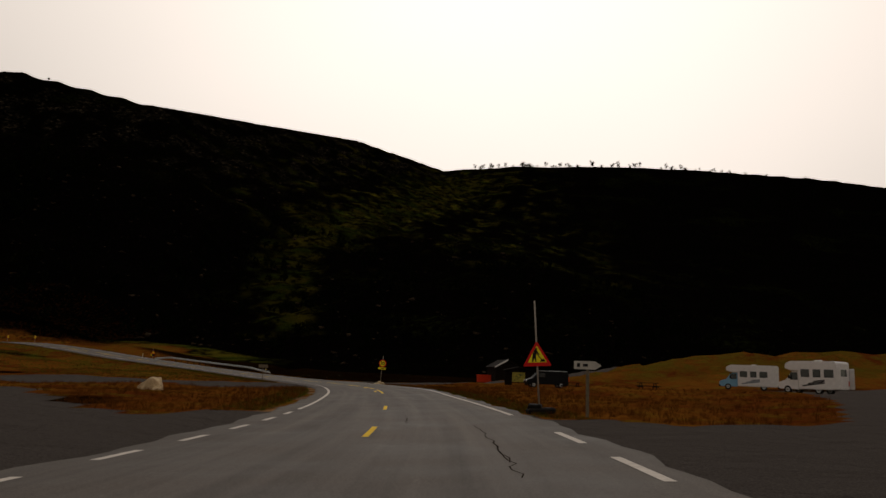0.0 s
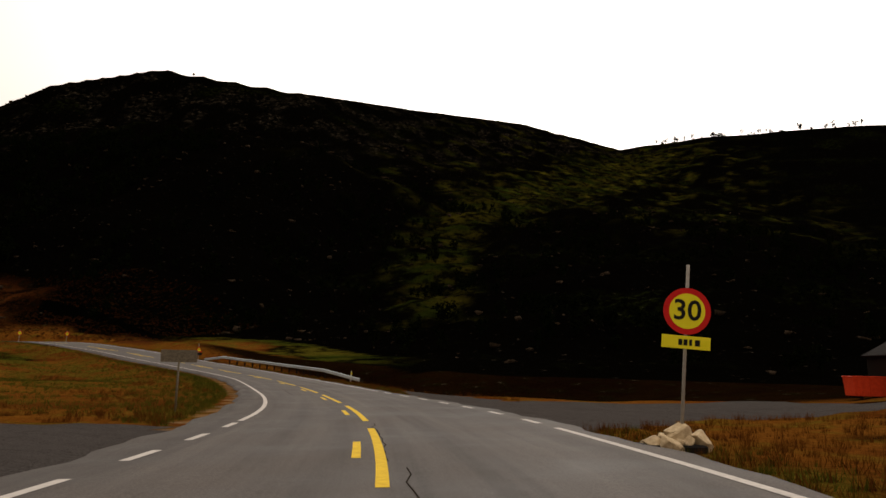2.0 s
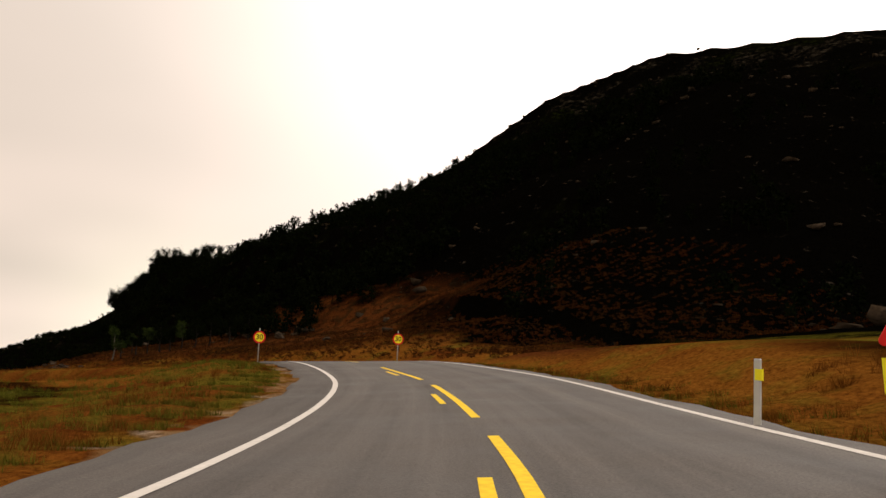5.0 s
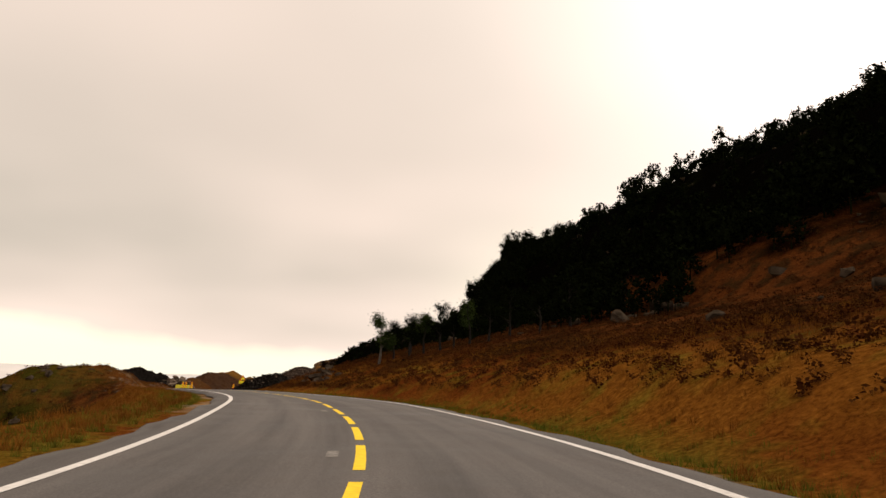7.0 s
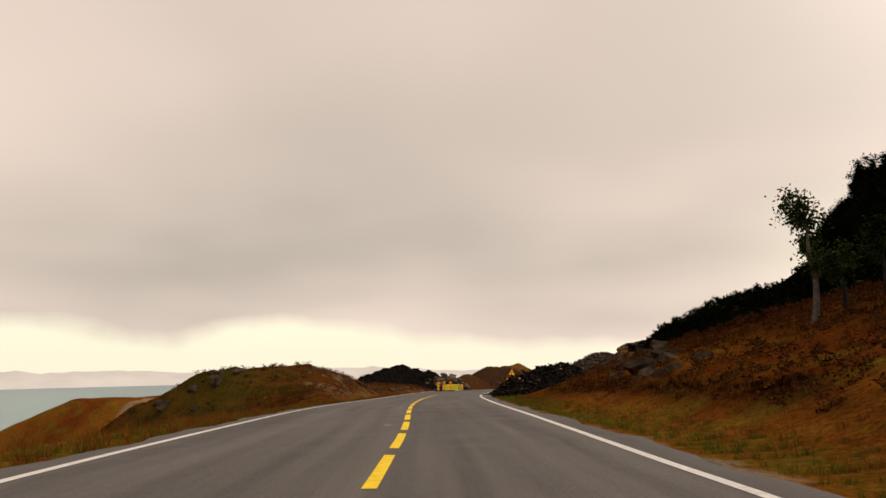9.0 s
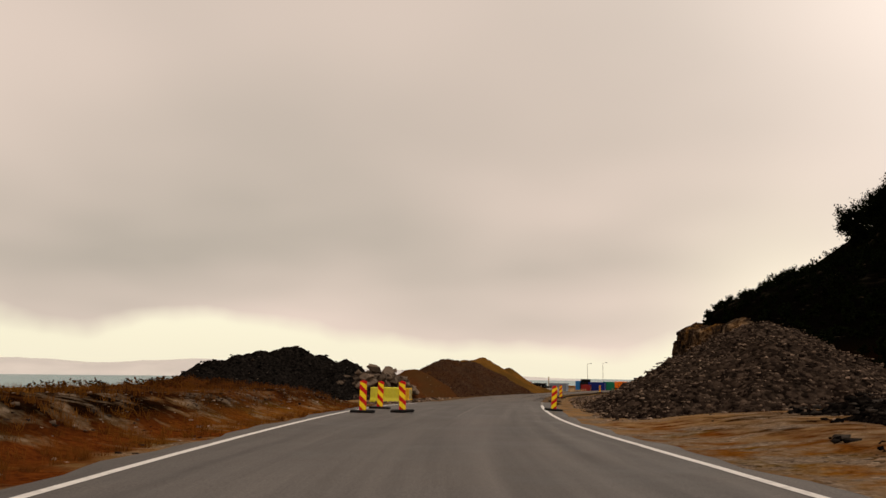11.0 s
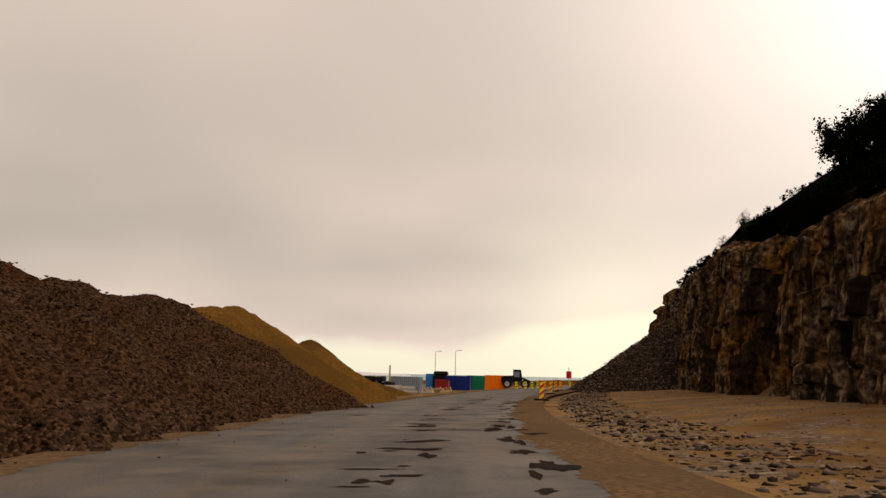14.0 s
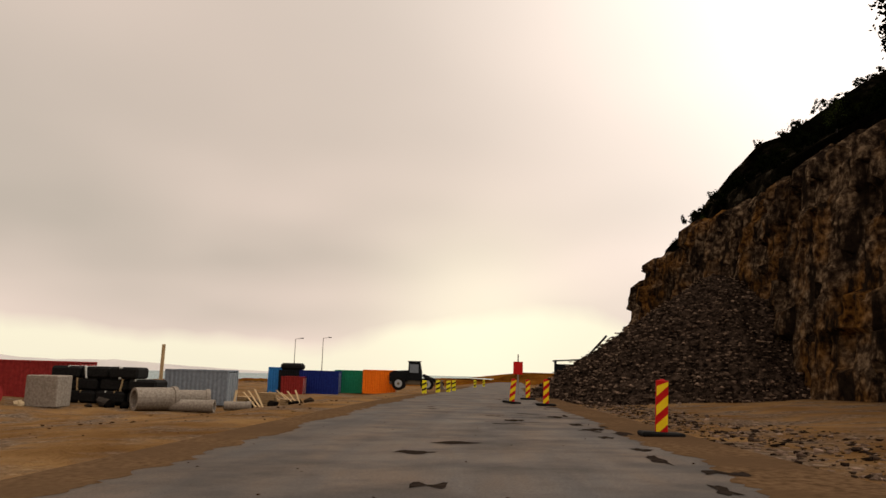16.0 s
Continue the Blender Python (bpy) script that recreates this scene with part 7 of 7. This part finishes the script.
def strew_on(name, kit, x, y, size, mat, label, category, seed, sink=0.05, stretch=(0.85, 1.2)):
    rng = np.random.RandomState(seed)
    n = len(x)
    z = land(x[None], y[None])[0][0]
    rows = np.stack([x, y, z - sink * size, size, rng.uniform(0, 6.28, n), rng.uniform(*stretch, n), rng.randint(0, len(kit), n)], 1)
    return tagged(merged(name, kit, rows, mat), label, category, kind="stuff")


def hill_points(n, x0, x1, y0, y1, d0, d1, seed, patch=None):
    """Points of the hill side of the toe, between two distances from it."""
    rng = np.random.RandomState(seed)
    x, y = rng.uniform(x0, x1, n * 6), rng.uniform(y0, y1, n * 6)
    toe_d, _, side = to_polyline(x, y, TOE)
    ok = (side < 0) & (toe_d > d0) & (toe_d < d1)
    if patch:
        ok &= bumps(x, y, patch[0], patch[1]) > patch[2]
    return x[ok][:n], y[ok][:n]


TREES = scrub_kit(SHADED_LEAF, 6, 200, 300, True, 0.055)
NEAR_TREES = scrub_kit(SHADED_LEAF, 5, 1500, 320, True, 0.024)
BUSHES = scrub_kit(SHADED_LEAF, 5, 150, 340, False, 0.10)
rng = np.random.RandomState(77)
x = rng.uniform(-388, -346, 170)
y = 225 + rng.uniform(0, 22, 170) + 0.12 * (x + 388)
strew_on("hillside_trees", NEAR_TREES, x, y, rng.uniform(6.5, 10.5, len(x)), SHADED_LEAF, "tall dark birches in a dense stand on the brow", "trees", 2)
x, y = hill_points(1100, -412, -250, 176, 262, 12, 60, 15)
strew_on("hillside_trees", TREES, x, y, rng.uniform(1.2, 2.6, len(x)), SHADED_LEAF, "dark birch scrub on the brow above the cliff", "trees", 16)
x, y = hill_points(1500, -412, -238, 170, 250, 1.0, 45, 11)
strew_on("cliff_bushes", BUSHES, x, y, rng.uniform(0.5, 1.5, len(x)), SHADED_LEAF, "dark bushes along the top of the cliff", "bushes", 12)
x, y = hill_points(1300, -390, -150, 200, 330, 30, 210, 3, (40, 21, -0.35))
strew_on("hillside_trees", TREES, x, y, rng.uniform(3.0, 6.0, len(x)), SHADED_LEAF, "dark scattered birch scrub on the steep hillside", "trees", 4)
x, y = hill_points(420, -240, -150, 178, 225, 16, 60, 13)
strew_on("hillside_trees", TREES, x, y, rng.uniform(2.2, 4.2, len(x)), SHADED_LEAF, "dark low birches above the heather slope", "trees", 14)
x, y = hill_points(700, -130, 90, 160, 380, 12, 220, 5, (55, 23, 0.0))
strew_on("hillside_trees", TREES, x, y, rng.uniform(2.8, 5.0, len(x)), SHADED_LEAF, "dark scrub in the hollows of the hillside", "trees", 6)
# along the skyline of the far ridge
u = rng.rand(170)
x, y = 30 + 560 * u, 788 + 30 * rng.rand(170) - 60 * np.clip(u - 0.5, 0, 1)
strew_on("ridge_trees", TREES, x, y, rng.uniform(3.0, 8.0, len(x)), SHADED_LEAF, "dark trees standing along the ridge", "trees", 8)
# stones and scree on the hill
x, y = hill_points(1500, -330, 60, 165, 480, 12, 300, 9, (26, 25, 0.25))
strew_on("hill_stones", [rock_mesh("hill_stone", MOOR_ROCK, 400 + k, 1, 0.6, 0.8) for k in range(6)], x, y, 0.4 + 2.4 * rng.rand(len(x)) ** 3, MOOR_ROCK, "weathered stones strewn over the hillside", "stones", 10, 0.1)


def tuft_kit(mat, n, blades, seed, spread=0.35, wide=0.05):
    kit = []
    for k in range(n):
        rng = np.random.RandomState(seed + k)
        v, f = [], []
        for j in range(blades):
            a, r = rng.uniform(0, 6.28), spread * rng.rand() ** 0.7
            px, py, t = r * math.cos(a), r * math.sin(a), rng.uniform(0, 3.14)
            h, bx, by = rng.uniform(0.5, 1.0), rng.normal(0, 0.28), rng.normal(0, 0.28)
            i = len(v)
            v += [(px - wide * math.cos(t), py - wide * math.sin(t), -0.05), (px + wide * math.cos(t), py + wide * math.sin(t), -0.05), (px + bx, py + by, h)]
            f.append((i, i + 1, i + 2))
        kit.append(mesh_of("tuft", v, f, mat))
    return kit


def verge_points(n, s0, s1, d0, d1, seed, power=1.6):
    rng = np.random.RandomState(seed)
    s = rng.uniform(s0, s1, n)
    d = d0 + (d1 - d0) * rng.rand(n) ** power
    k = np.clip(np.searchsorted(ALONG, s), 0, len(ALONG) - 1)
    x, y = LINE[k, 0] + SIDE[k, 0] * d, LINE[k, 1] + SIDE[k, 1] * d
    bare = within(x, y, LAY_BY) + within(x, y, SIDE_ROAD) + within(x, y, TRACK) + within(x, y, PICNIC_ROAD)
    real_d = road_frame(x[None], y[None])[0][0]
    ok = (bare == 0) & (np.abs(real_d) > min(abs(d0), abs(d1)) - 0.2)
    return x[ok], y[ok]


DRY = tuft_kit(STRAW, 6, 15, 500, 0.5, 0.026)
LOW = tuft_kit(GRASS_TUFT, 5, 12, 520, 0.6, 0.035)
END = run_of(-204, 155)
BEND = run_of(-110, 173)
for side, seed in ((1, 1), (-1, 2)):
    x, y = verge_points(15000, RUN_0 + 4, BEND, side * 5.0, side * 32, 600 + seed, 1.5)
    wild = (road_frame(x[None], y[None])[0][0] < 11.0) & (x > -66) | (road_frame(x[None], y[None])[0][0] < 6.4) | (y < 101)
    x, y = x[wild], y[wild]
    olive = (y > 92) & (side < 0) & (bumps(x, y, 12, 71) > -0.4)
    strew_on("dry_grass", DRY, x[~olive], y[~olive], rng.uniform(0.16, 0.36, int((~olive).sum())), STRAW, "dry rust-yellow grass beside the road", "grass", 610 + seed)
    if side < 0:
        strew_on("green_grass", LOW, x[olive], y[olive], rng.uniform(0.14, 0.3, int(olive.sum())), GRASS_TUFT, "olive-green grass on the low ground beside the road", "grass", 614)
    x, y = verge_points(6500, RUN_0 + 4, END, side * 4.75, side * 6.6, 620 + seed, 1.2)
    strew_on("verge_grass", LOW, x, y, rng.uniform(0.10, 0.24, len(x)), GRASS_TUFT, "short green-yellow grass along the asphalt", "grass", 630 + seed)
x, y = verge_points(8000, BEND, run_of(-240, 152), -5.2, -22, 640)
strew_on("dry_grass", DRY, x, y, rng.uniform(0.12, 0.34, len(x)), STRAW, "dry rust-yellow grass on the seaward bank", "grass", 641)
# heather on the slope above the road
LUMPS = scrub_kit(HEATHER_TUFT, 5, 44, 700, False, 0.09)
x, y = verge_points(9500, run_of(-88, 171), run_of(-188, 158), 7.5, 46, 650, 1.1)
strew_on("heather", LUMPS, x, y, rng.uniform(0.25, 0.8, len(x)), HEATHER_TUFT, "rust-brown heather clumps on the slope", "heather", 651, 0.25, (0.5, 0.9))
x, y = verge_points(5000, run_of(-112, 173), run_of(-188, 158), 5.5, 16, 652, 1.0)
strew_on("dry_grass", DRY, x, y, rng.uniform(0.12, 0.3, len(x)), STRAW, "dry grass at the foot of the slope", "grass", 653)
x, y = verge_points(1500, run_of(-190, 157), run_of(-244, 152), -10, -34, 654, 1.0)
strew_on("heather", LUMPS, x, y, rng.uniform(0.3, 0.8, len(x)), HEATHER_TUFT, "dark heather clumps on the seaward ground", "heather", 655, 0.25, (0.5, 0.9))


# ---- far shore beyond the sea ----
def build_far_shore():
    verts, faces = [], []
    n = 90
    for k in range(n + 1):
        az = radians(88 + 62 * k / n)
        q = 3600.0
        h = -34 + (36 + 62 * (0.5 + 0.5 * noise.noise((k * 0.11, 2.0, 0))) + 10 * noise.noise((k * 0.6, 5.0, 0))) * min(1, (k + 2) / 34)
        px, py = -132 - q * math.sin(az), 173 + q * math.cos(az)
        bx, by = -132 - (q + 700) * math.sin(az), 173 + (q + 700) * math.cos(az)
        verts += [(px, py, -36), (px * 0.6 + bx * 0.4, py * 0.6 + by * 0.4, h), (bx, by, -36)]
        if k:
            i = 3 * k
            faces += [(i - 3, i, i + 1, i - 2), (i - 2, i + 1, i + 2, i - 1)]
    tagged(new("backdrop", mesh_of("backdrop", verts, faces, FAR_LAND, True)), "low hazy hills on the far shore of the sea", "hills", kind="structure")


build_far_shore()
